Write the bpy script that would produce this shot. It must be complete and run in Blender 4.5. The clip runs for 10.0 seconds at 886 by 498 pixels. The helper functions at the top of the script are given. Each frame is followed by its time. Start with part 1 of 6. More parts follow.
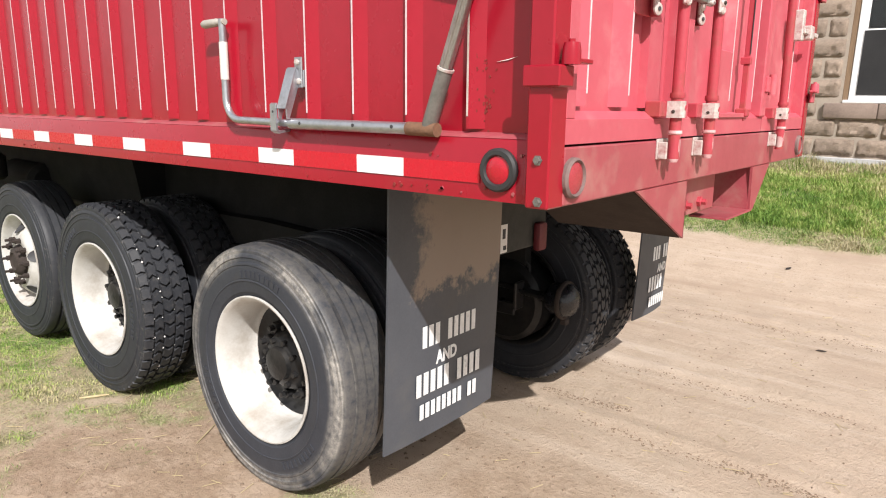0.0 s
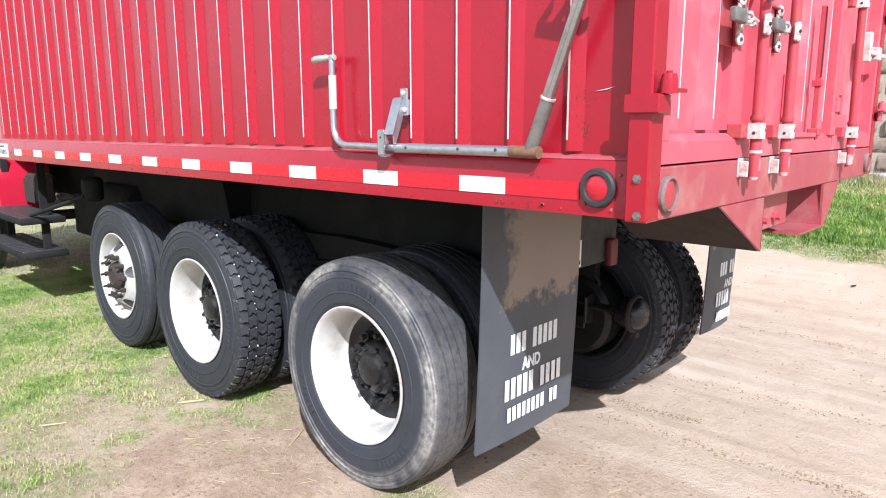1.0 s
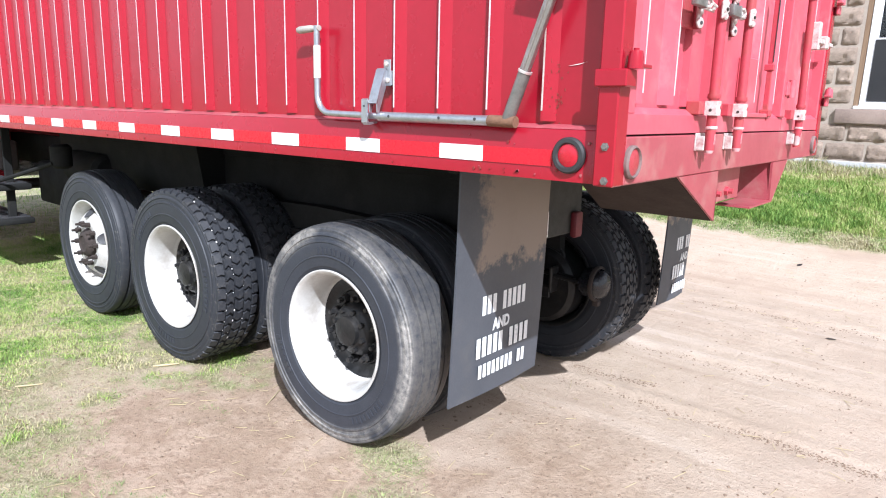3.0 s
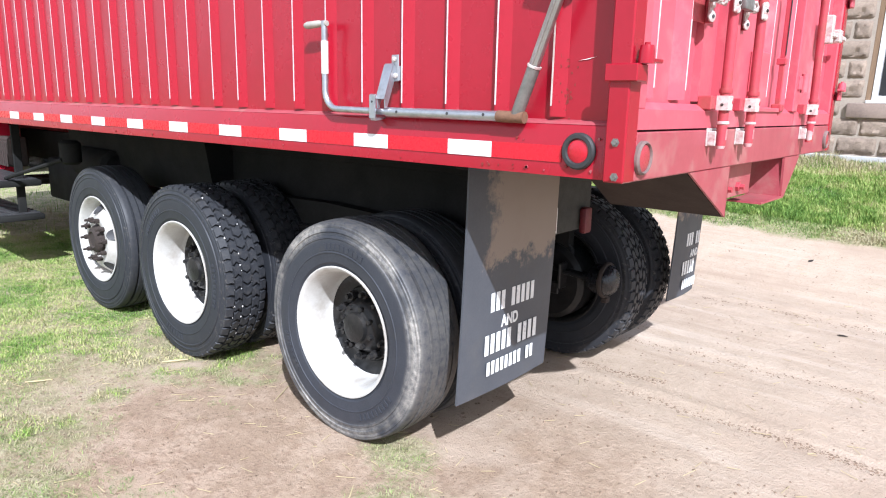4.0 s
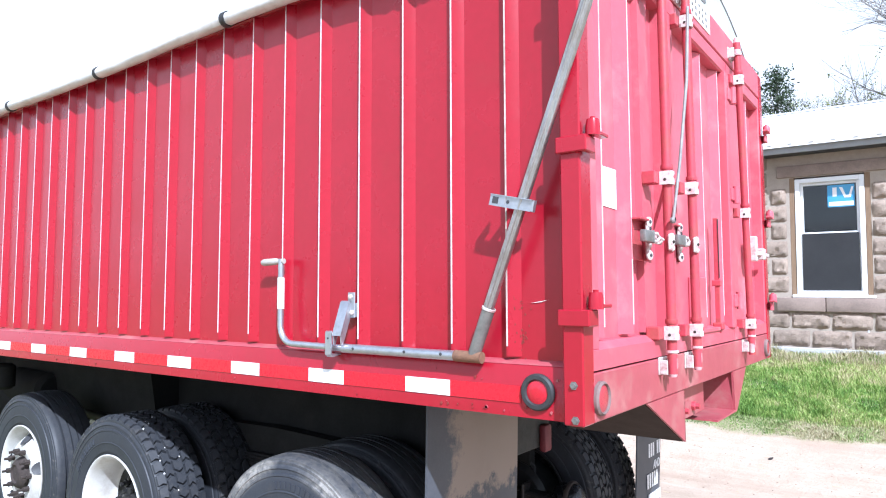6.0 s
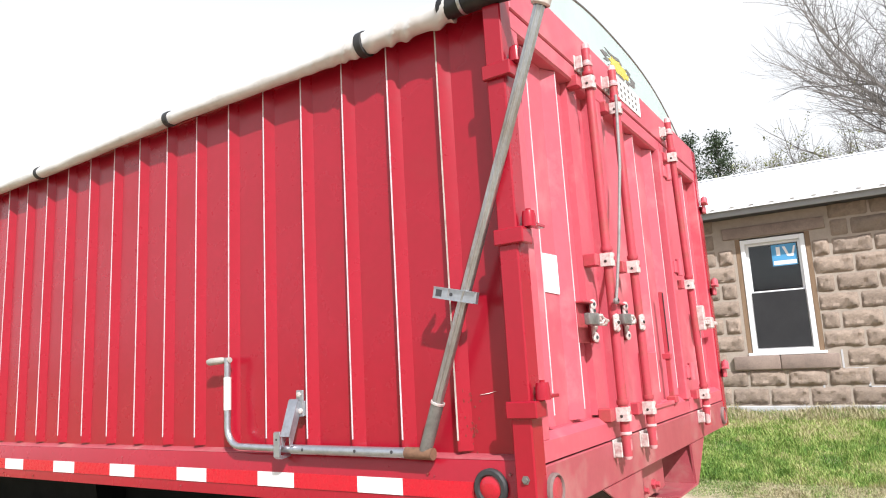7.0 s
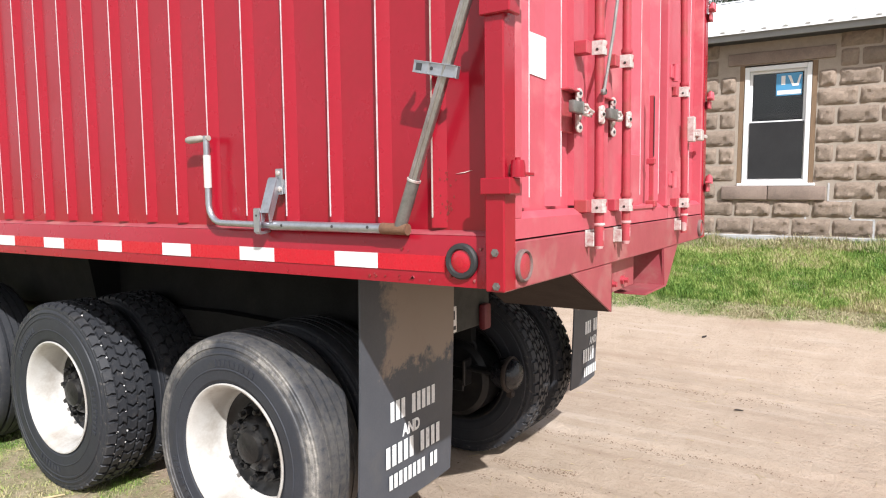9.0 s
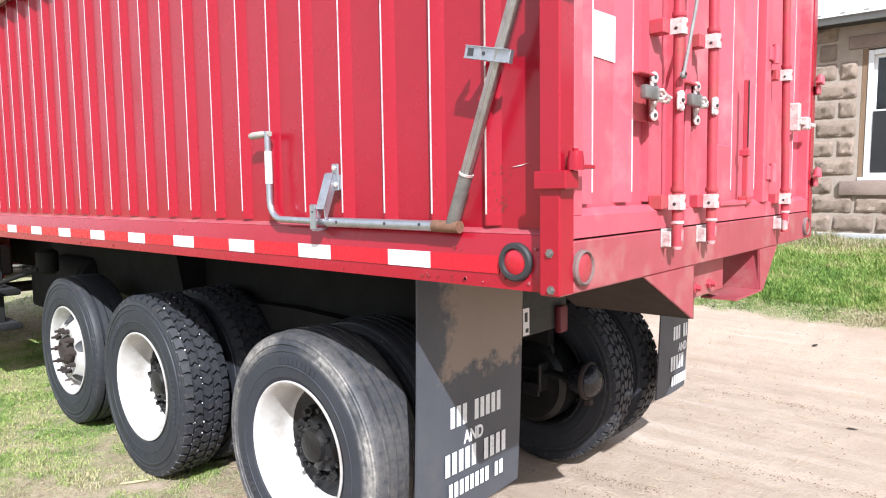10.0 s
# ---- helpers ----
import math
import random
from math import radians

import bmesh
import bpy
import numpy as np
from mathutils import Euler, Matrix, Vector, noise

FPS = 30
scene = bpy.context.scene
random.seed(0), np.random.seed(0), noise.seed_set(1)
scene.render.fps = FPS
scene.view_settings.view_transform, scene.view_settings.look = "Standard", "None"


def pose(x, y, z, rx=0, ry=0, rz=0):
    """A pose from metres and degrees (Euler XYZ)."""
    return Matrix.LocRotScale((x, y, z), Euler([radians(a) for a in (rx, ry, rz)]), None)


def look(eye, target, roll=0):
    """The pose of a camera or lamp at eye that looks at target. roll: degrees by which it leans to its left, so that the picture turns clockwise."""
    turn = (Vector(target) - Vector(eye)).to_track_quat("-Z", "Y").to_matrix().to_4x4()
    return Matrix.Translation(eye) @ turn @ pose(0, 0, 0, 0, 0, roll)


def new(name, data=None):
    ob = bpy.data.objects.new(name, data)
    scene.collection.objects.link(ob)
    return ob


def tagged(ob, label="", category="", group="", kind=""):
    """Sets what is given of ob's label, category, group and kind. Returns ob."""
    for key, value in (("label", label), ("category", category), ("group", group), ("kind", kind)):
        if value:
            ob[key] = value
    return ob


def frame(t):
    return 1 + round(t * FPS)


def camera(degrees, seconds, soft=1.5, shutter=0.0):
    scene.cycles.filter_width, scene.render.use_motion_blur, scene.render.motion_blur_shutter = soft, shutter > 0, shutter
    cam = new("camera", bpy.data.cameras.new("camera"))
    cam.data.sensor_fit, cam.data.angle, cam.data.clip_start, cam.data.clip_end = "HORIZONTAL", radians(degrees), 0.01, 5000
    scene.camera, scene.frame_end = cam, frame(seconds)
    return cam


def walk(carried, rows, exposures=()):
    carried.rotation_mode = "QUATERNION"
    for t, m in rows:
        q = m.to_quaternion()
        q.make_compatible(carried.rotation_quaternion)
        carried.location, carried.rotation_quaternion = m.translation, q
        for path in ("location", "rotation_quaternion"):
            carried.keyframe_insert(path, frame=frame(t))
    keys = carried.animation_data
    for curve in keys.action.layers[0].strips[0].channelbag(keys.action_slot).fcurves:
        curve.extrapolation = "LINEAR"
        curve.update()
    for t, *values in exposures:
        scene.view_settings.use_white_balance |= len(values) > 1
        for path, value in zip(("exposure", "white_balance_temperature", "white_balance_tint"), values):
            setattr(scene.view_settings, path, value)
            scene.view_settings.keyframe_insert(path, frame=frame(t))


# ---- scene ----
cam = camera(67.2, 10.0, soft=1.1)
PATH = [
    (0, (0.734, -1.312, 1.601), (-0.494, 0.208, 1.174), 1.2),
    (0.3, (0.736, -1.383, 1.605), (-0.575, 0.082, 1.24), 0.48),
    (0.5, (0.738, -1.43, 1.608), (-0.538, 0.06, 1.217), -0.1),
    (0.8, (0.733, -1.507, 1.61), (-0.607, -0.075, 1.22), 0.22),
    (1, (0.73, -1.559, 1.612), (-0.605, -0.116, 1.243), 0.4),
    (1.2, (0.729, -1.595, 1.6), (-0.65, -0.201, 1.206), 0.64),
    (1.5, (0.728, -1.649, 1.583), (-0.658, -0.276, 1.146), 1.0),
    (1.7, (0.746, -1.67, 1.579), (-0.606, -0.261, 1.147), 1.29),
    (2, (0.773, -1.702, 1.572), (-0.53, -0.249, 1.136), 1.7),
    (2.5, (0.788, -1.705, 1.574), (-0.45, -0.199, 1.126), 1.9),
    (2.7, (0.79, -1.71, 1.576), (-0.456, -0.203, 1.156), 2.0),
    (3.8, (0.788, -1.692, 1.578), (-0.439, -0.171, 1.151), 1.7),
    (4, (0.78, -1.697, 1.578), (-0.478, -0.205, 1.143), 1.8),
    (4.5, (0.786, -1.701, 1.58), (-0.454, -0.191, 1.153), 1.7),
    (5, (0.776, -1.698, 1.6), (-0.477, -0.18, 1.25), 1.1),
    (5.2, (0.772, -1.697, 1.624), (-0.455, -0.147, 1.324), 0.6),
    (5.5, (0.767, -1.696, 1.661), (-0.402, -0.079, 1.529), -0.2),
    (5.7, (0.759, -1.696, 1.688), (-0.388, -0.059, 1.674), 0.01),
    (6, (0.748, -1.697, 1.728), (-0.432, -0.088, 1.858), 0.4),
    (6.2, (0.748, -1.693, 1.746), (-0.433, -0.088, 1.918), 0.6),
    (7.3, (0.812, -1.67, 1.801), (-0.234, -0.003, 2.16), -3.5),
    (7.5, (0.812, -1.666, 1.792), (-0.24, 0.004, 2.114), -3.3),
    (8, (0.817, -1.661, 1.735), (-0.227, 0.041, 1.857), -1.0),
    (8.5, (0.82, -1.653, 1.686), (-0.222, 0.053, 1.623), -0.1),
    (9, (0.822, -1.624, 1.652), (-0.257, 0.05, 1.476), -0.1),
    (9.5, (0.802, -1.524, 1.635), (-0.344, 0.099, 1.408), 0.3),
    (9.7, (0.82, -1.492, 1.64), (-0.408, 0.074, 1.442), 0.06),
    (10, (0.847, -1.444, 1.647), (-0.464, 0.054, 1.462), -0.3),
]
EXPOSURES = [(0.0, 0.21, 6500, 10), (0.6, 0.43, 6100, 10), (1.2, 0.6, 5650, 10), (2.0, 0.61, 5600, 10), (4.2, 0.59, 5600, 10), (5.0, 0.64, 5450, 10), (5.8, 0.75, 5200, 10), (6.4, 0.69, 5400, 10), (7.2, 0.34, 6250, 10), (7.6, 0.31, 6250, 10), (8.0, 0.16, 6350, 10), (8.5, 0.17, 6350, 10), (9.3, 0.34, 6050, 10), (10.0, 0.58, 5800, 10)]
walk(cam, [(t, look(eye, target, roll)) for t, eye, target, roll in PATH], EXPOSURES)


# ---- world and light ----
SUN_WAY = Vector((0.86, -0.70, 1.0)).normalized()        # towards the sun
world = bpy.data.worlds.new("world")
scene.world = world
world.use_nodes = True
wn = world.node_tree.nodes
sky = wn.new("ShaderNodeTexSky")
sky.sky_type = "NISHITA"
sky.sun_disc = False
sky.sun_elevation = math.asin(SUN_WAY.z)
sky.sun_rotation = math.atan2(SUN_WAY.x, SUN_WAY.y)
sky.air_density, sky.dust_density, sky.ozone_density = 1.0, 4.0, 1.0
wn["Background"].inputs["Strength"].default_value = 0.118
# a bright haze that whitens the sky towards the horizon
wl = world.node_tree.links
w_co = wn.new("ShaderNodeTexCoord")
w_sep = wn.new("ShaderNodeSeparateXYZ")
wl.new(w_co.outputs["Generated"], w_sep.inputs["Vector"])
w_fac = wn.new("ShaderNodeMapRange")
w_fac.inputs["From Min"].default_value, w_fac.inputs["From Max"].default_value = 0.48, 0.85
w_fac.inputs["To Min"].default_value, w_fac.inputs["To Max"].default_value = 1.0, 0.0
wl.new(w_sep.outputs["Z"], w_fac.inputs["Value"])
w_mix = wn.new("ShaderNodeMix")
w_mix.data_type = "RGBA"
w_mix.inputs["B"].default_value = (6.75, 6.7, 6.65, 1.0)
wl.new(w_fac.outputs[0], w_mix.inputs["Factor"])
wl.new(sky.outputs["Color"], w_mix.inputs["A"])
wl.new(w_mix.outputs["Result"], wn["Background"].inputs["Color"])
sun = new("sun", bpy.data.lights.new("sun", "SUN"))
sun.data.energy, sun.data.angle, sun.data.color = 5.0, radians(0.6), (1.0, 0.965, 0.925)
sun.matrix_world = look(SUN_WAY * 30, (0, 0, 0))


# ---- materials ----
def rgb(c):
    return (c[0], c[1], c[2], 1.0)


def surface(name, c1, c2, scale=8.0, rough=0.5, spread=0.15, metal=0.0, bump=0.15, fine=90.0, coat=0.0, dirt=None, dirt_amount=0.0, dirt_scale=2.5, stretch=(1, 1, 1), per_object=0.0, spec=0.5):
    """Two tones mixed by noise at two scales, with fine relief and, if asked, patches of dirt."""
    m = bpy.data.materials.new(name)
    m.use_nodes = True
    nt = m.node_tree
    n, l = nt.nodes, nt.links
    b = n["Principled BSDF"]
    co = n.new("ShaderNodeTexCoord")
    mp = n.new("ShaderNodeMapping")
    mp.inputs["Scale"].default_value = stretch
    l.new(co.outputs["Object"], mp.inputs["Vector"])
    a = n.new("ShaderNodeTexNoise")
    a.inputs["Scale"].default_value, a.inputs["Detail"].default_value, a.inputs["Roughness"].default_value = scale, 6, 0.6
    l.new(mp.outputs["Vector"], a.inputs["Vector"])
    f = n.new("ShaderNodeTexNoise")
    f.inputs["Scale"].default_value, f.inputs["Detail"].default_value = fine, 4
    l.new(mp.outputs["Vector"], f.inputs["Vector"])
    mix = n.new("ShaderNodeMix")
    mix.data_type = "RGBA"
    mix.inputs["A"].default_value, mix.inputs["B"].default_value = rgb(c1), rgb(c2)
    ramp = n.new("ShaderNodeMapRange")
    ramp.inputs["From Min"].default_value, ramp.inputs["From Max"].default_value = 0.32, 0.68
    add = n.new("ShaderNodeMath")
    add.operation = "MULTIPLY_ADD"
    add.inputs[1].default_value = 0.35
    l.new(f.outputs["Fac"], add.inputs[0])
    sc = n.new("ShaderNodeMath")
    sc.operation = "MULTIPLY_ADD"
    sc.inputs[1].default_value, sc.inputs[2].default_value = 0.65, 0.0
    l.new(a.outputs["Fac"], sc.inputs[0])
    l.new(sc.outputs[0], add.inputs[2])
    l.new(add.outputs[0], ramp.inputs["Value"])
    l.new(ramp.outputs[0], mix.inputs["Factor"])
    colour = mix.outputs["Result"]
    if per_object:
        oi = n.new("ShaderNodeObjectInfo")
        hv = n.new("ShaderNodeHueSaturation")
        mr = n.new("ShaderNodeMapRange")
        mr.inputs["To Min"].default_value, mr.inputs["To Max"].default_value = 1 - per_object, 1 + per_object
        l.new(oi.outputs["Random"], mr.inputs["Value"])
        l.new(mr.outputs[0], hv.inputs["Value"])
        l.new(colour, hv.inputs["Color"])
        colour = hv.outputs["Color"]
    ro = n.new("ShaderNodeMapRange")
    ro.inputs["To Min"].default_value, ro.inputs["To Max"].default_value = max(0.03, rough - spread), min(1.0, rough + spread)
    l.new(a.outputs["Fac"], ro.inputs["Value"])
    rough_out = ro.outputs[0]
    if dirt:
        d = n.new("ShaderNodeTexNoise")
        d.inputs["Scale"].default_value, d.inputs["Detail"].default_value, d.inputs["Roughness"].default_value = dirt_scale, 8, 0.68
        l.new(co.outputs["Object"], d.inputs["Vector"])
        dr = n.new("ShaderNodeMapRange")
        dr.inputs["From Min"].default_value, dr.inputs["From Max"].default_value = 0.62 - 0.25 * dirt_amount, 0.74
        dr.inputs["To Max"].default_value = min(1.0, 0.5 + dirt_amount * 0.5)
        l.new(d.outputs["Fac"], dr.inputs["Value"])
        dm = n.new("ShaderNodeMix")
        dm.data_type = "RGBA"
        dm.inputs["B"].default_value = rgb(dirt)
        l.new(dr.outputs[0], dm.inputs["Factor"])
        l.new(colour, dm.inputs["A"])
        colour = dm.outputs["Result"]
        rm = n.new("ShaderNodeMath")
        rm.operation = "MULTIPLY_ADD"
        rm.inputs[1].default_value = 0.35
        l.new(dr.outputs[0], rm.inputs[0])
        l.new(rough_out, rm.inputs[2])
        rough_out = rm.outputs[0]
    l.new(colour, b.inputs["Base Color"])
    l.new(rough_out, b.inputs["Roughness"])
    b.inputs["Metallic"].default_value = metal
    b.inputs["Specular IOR Level"].default_value = spec
    b.inputs["Coat Weight"].default_value = coat
    b.inputs["Coat Roughness"].default_value = 0.15
    if bump:
        bp = n.new("ShaderNodeBump")
        bp.inputs["Strength"].default_value, bp.inputs["Distance"].default_value = bump, 0.01
        l.new(add.outputs[0], bp.inputs["Height"])
        l.new(bp.outputs["Normal"], b.inputs["Normal"])
    return m


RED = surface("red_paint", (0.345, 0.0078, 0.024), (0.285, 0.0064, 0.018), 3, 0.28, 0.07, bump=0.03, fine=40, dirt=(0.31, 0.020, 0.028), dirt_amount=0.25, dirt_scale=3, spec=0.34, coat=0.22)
RED_GLOSS = surface("glossy_red_fender", (0.44, 0.014, 0.040), (0.38, 0.012, 0.032), 3, 0.22, 0.06, bump=0.02, coat=0.6)
# Paler than RED: the rear's fuller sun and its dust are in this tone.
RED_REAR = surface("red_paint_weathered_sunlit", (0.53, 0.100, 0.134), (0.47, 0.080, 0.108), 4, 0.40, 0.1, bump=0.04, fine=40, dirt=(0.60, 0.24, 0.25), dirt_amount=0.45, dirt_scale=4, spec=0.45)
RED_DUSTY = surface("red_paint_dusty", (0.37, 0.070, 0.088), (0.31, 0.060, 0.074), 5, 0.45, 0.12, bump=0.05, fine=60, dirt=(0.40, 0.235, 0.195), dirt_amount=0.45, dirt_scale=4)
RED_ROD = surface("red_paint_rusted", (0.46, 0.060, 0.085), (0.38, 0.040, 0.058), 9, 0.42, 0.15, bump=0.1, fine=80, dirt=(0.25, 0.070, 0.045), dirt_amount=0.6, dirt_scale=14)
# Pale strips on the rib crests: the sun's glint put into colour.
CREST_GLINT = surface("pale_crest_glint", (0.74, 0.68, 0.70), (0.55, 0.42, 0.45), 9, 0.4, 0.1, bump=0.05, dirt=(0.45, 0.12, 0.12), dirt_amount=0.35, dirt_scale=9)
CREST_GLINT_RUSTY = surface("rusted_crest_glint", (0.60, 0.55, 0.52), (0.45, 0.36, 0.32), 20, 0.6, 0.1, bump=0.1, dirt=(0.20, 0.09, 0.05), dirt_amount=0.7, dirt_scale=9)
TAPE_WHITE = surface("reflective_white", (0.80, 0.82, 0.84), (0.72, 0.74, 0.76), 60, 0.3, 0.08, bump=0.02, fine=300)
TAPE_RED = surface("reflective_red", (0.56, 0.010, 0.028), (0.48, 0.008, 0.022), 60, 0.28, 0.08, bump=0.02, fine=300)
LENS_RED = surface("red_lamp_lens", (0.50, 0.007, 0.026), (0.38, 0.006, 0.020), 200, 0.2, 0.05, bump=0.1, fine=300, coat=0.4)
GASKET = surface("black_rubber_ring", (0.035, 0.035, 0.037), (0.022, 0.022, 0.024), 20, 0.6, 0.1, bump=0.1)
STEP_SHEEN = surface("worn_black_tread", (0.10, 0.10, 0.105), (0.06, 0.06, 0.065), 20, 0.4, 0.15, metal=0.4, bump=0.2)
BRACKET_DUSTY = surface("dusty_grey_bracket", (0.058, 0.058, 0.052), (0.034, 0.034, 0.031), 12, 0.8, 0.1, bump=0.2)
CHAMBER = surface("dark_steel_chamber", (0.020, 0.021, 0.027), (0.008, 0.0085, 0.011), 22, 0.26, 0.12, metal=0.1, bump=0.8, coat=0.25)
LENS_PINK = surface("dusty_red_lens", (0.42, 0.05, 0.065), (0.30, 0.03, 0.04), 150, 0.3, 0.1, bump=0.15, fine=250)
LENS_DARK = surface("dull_maroon_lens", (0.16, 0.02, 0.03), (0.11, 0.015, 0.02), 60, 0.5, 0.1, bump=0.1)
RING_DUSTY = surface("dusty_rubber_ring", (0.22, 0.15, 0.14), (0.12, 0.085, 0.08), 20, 0.8, 0.1, bump=0.1)


def flap_material():
    """Grey rubber with a ragged splash of dried mud on its upper part."""
    m = surface("mud_flap_rubber", (0.075, 0.081, 0.096), (0.055, 0.060, 0.073), 4, 0.55, 0.1, bump=0.06, fine=150, dirt=(0.12, 0.115, 0.11), dirt_amount=0.25, dirt_scale=3)
    n, l = m.node_tree.nodes, m.node_tree.links
    b = n["Principled BSDF"]
    co = n.new("ShaderNodeTexCoord")
    sep = n.new("ShaderNodeSeparateXYZ")
    l.new(co.outputs["Object"], sep.inputs["Vector"])
    ns = n.new("ShaderNodeTexNoise")
    ns.inputs["Scale"].default_value, ns.inputs["Detail"].default_value, ns.inputs["Roughness"].default_value = 11, 9, 0.72
    l.new(co.outputs["Object"], ns.inputs["Vector"])

    def edge(axis, lo, hi, wob):
        k = n.new("ShaderNodeMath")
        k.operation = "MULTIPLY_ADD"
        k.inputs[1].default_value = wob
        l.new(ns.outputs["Fac"], k.inputs[0])
        l.new(sep.outputs[axis], k.inputs[2])
        r = n.new("ShaderNodeMapRange")
        r.inputs["From Min"].default_value, r.inputs["From Max"].default_value = lo, hi
        l.new(k.outputs[0], r.inputs["Value"])
        return r.outputs[0]
    both = n.new("ShaderNodeMath")
    both.operation = "MULTIPLY"
    l.new(edge("Z", 1.155, 1.20, 0.42), both.inputs[0])
    l.new(edge("Y", 0.49, 0.56, 0.40), both.inputs[1])
    old = b.inputs["Base Color"].links[0].from_socket
    mx = n.new("ShaderNodeMix")
    mx.data_type = "RGBA"
    mx.inputs["B"].default_value = (0.25, 0.20, 0.165, 1)
    l.new(both.outputs[0], mx.inputs["Factor"])
    l.new(old, mx.inputs["A"])
    l.new(mx.outputs["Result"], b.inputs["Base Color"])
    return m


def tyre_material(name, c1, c2, dust, amount, worn):
    """Rubber with pale scuffs round the shoulder; the tyre's own axle is y."""
    m = surface(name, c1, c2, 6, 0.56, 0.12, bump=0.10, fine=120, dirt=(0.085, 0.08, 0.075), dirt_amount=0.2, dirt_scale=6, spec=0.36)
    n, l = m.node_tree.nodes, m.node_tree.links
    b = n["Principled BSDF"]
    co = n.new("ShaderNodeTexCoord")
    sep = n.new("ShaderNodeSeparateXYZ")
    l.new(co.outputs["Object"], sep.inputs["Vector"])
    flat = n.new("ShaderNodeCombineXYZ")
    l.new(sep.outputs["X"], flat.inputs["X"])
    l.new(sep.outputs["Z"], flat.inputs["Z"])
    ln = n.new("ShaderNodeVectorMath")
    ln.operation = "LENGTH"
    l.new(flat.outputs[0], ln.inputs[0])
    ns = n.new("ShaderNodeTexNoise")
    ns.inputs["Scale"].default_value, ns.inputs["Detail"].default_value, ns.inputs["Roughness"].default_value = 38, 8, 0.7
    l.new(co.outputs["Object"], ns.inputs["Vector"])
    band = n.new("ShaderNodeValToRGB")
    e = band.color_ramp.elements
    e[0].position, e[0].color = 0.405, (0, 0, 0, 1)
    e[1].position, e[1].color = 0.448, (1, 1, 1, 1)
    for at, v in ((0.477, 1.0), (0.487, 0.25)):
        k = band.color_ramp.elements.new(at)
        k.color = (v, v, v, 1)
    l.new(ln.outputs["Value"], band.inputs["Fac"])
    spots = n.new("ShaderNodeMapRange")
    spots.inputs["From Min"].default_value, spots.inputs["From Max"].default_value = 0.62 - amount * 0.2, 0.70
    l.new(ns.outputs["Fac"], spots.inputs["Value"])
    n3 = n.new("ShaderNodeTexNoise")
    n3.inputs["Scale"].default_value, n3.inputs["Detail"].default_value = 3.4, 3
    l.new(co.outputs["Object"], n3.inputs["Vector"])
    big = n.new("ShaderNodeMapRange")
    big.inputs["From Min"].default_value, big.inputs["From Max"].default_value = 0.36, 0.54
    l.new(n3.outputs["Fac"], big.inputs["Value"])
    m0 = n.new("ShaderNodeMath")
    m0.operation = "MULTIPLY"
    l.new(big.outputs[0], m0.inputs[0])
    l.new(spots.outputs[0], m0.inputs[1])
    mul = n.new("ShaderNodeMath")
    mul.operation = "MULTIPLY"
    l.new(band.outputs["Color"], mul.inputs[0])
    l.new(m0.outputs[0], mul.inputs[1])
    old = b.inputs["Base Color"].links[0].from_socket
    mx = n.new("ShaderNodeMix")
    mx.data_type = "RGBA"
    mx.inputs["B"].default_value = rgb(dust)
    l.new(mul.outputs[0], mx.inputs["Factor"])
    l.new(old, mx.inputs["A"])
    # dusty running surface
    run = n.new("ShaderNodeMapRange")
    run.inputs["From Min"].default_value, run.inputs["From Max"].default_value = 0.474, 0.486
    run.inputs["To Max"].default_value = worn
    l.new(ln.outputs["Value"], run.inputs["Value"])
    blot = n.new("ShaderNodeMapRange")
    blot.inputs["From Min"].default_value, blot.inputs["From Max"].default_value = 0.35, 0.6
    l.new(ns.outputs["Fac"], blot.inputs["Value"])
    rw = n.new("ShaderNodeMath")
    rw.operation = "MULTIPLY"
    l.new(run.outputs[0], rw.inputs[0])
    l.new(blot.outputs[0], rw.inputs[1])
    my = n.new("ShaderNodeMix")
    my.data_type = "RGBA"
    my.inputs["B"].default_value = (0.118, 0.108, 0.098, 1)
    l.new(rw.outputs[0], my.inputs["Factor"])
    l.new(mx.outputs["Result"], my.inputs["A"])
    l.new(my.outputs["Result"], b.inputs["Base Color"])
    return m


FLAP = flap_material()
RUBBER = tyre_material("tyre_rubber", (0.046, 0.050, 0.062), (0.028, 0.031, 0.040), (0.40, 0.375, 0.34), 1.7, 0.5)
# Lug rubber; its darker tone also paints shade on inner and far tyres.
RUBBER_LUG_SHADE = tyre_material("lug_and_shaded_tyre_rubber", (0.036, 0.039, 0.047), (0.022, 0.024, 0.030), (0.15, 0.135, 0.12), 0.3, 0.12)
MUD = surface("dried_mud", (0.30, 0.235, 0.17), (0.22, 0.17, 0.125), 14, 0.95, 0.05, bump=0.4, fine=150)
CLOD = surface("earth_clods", (0.30, 0.215, 0.15), (0.12, 0.085, 0.06), 60, 0.95, 0.04, bump=0.3)
RIM_WHITE = surface("white_wheel_paint", (0.60, 0.59, 0.57), (0.50, 0.485, 0.46), 7, 0.45, 0.1, bump=0.06, dirt=(0.30, 0.25, 0.20), dirt_amount=0.6, dirt_scale=6)
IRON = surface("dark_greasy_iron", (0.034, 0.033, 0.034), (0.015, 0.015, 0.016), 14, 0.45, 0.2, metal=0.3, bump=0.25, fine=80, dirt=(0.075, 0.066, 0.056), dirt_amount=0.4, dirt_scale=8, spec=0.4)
HUB_BLACK = surface("greasy_shaded_black", (0.020, 0.020, 0.021), (0.009, 0.009, 0.010), 16, 0.42, 0.2, metal=0.2, bump=0.35, fine=60, dirt=(0.045, 0.04, 0.035), dirt_amount=0.35, dirt_scale=9, spec=0.4)
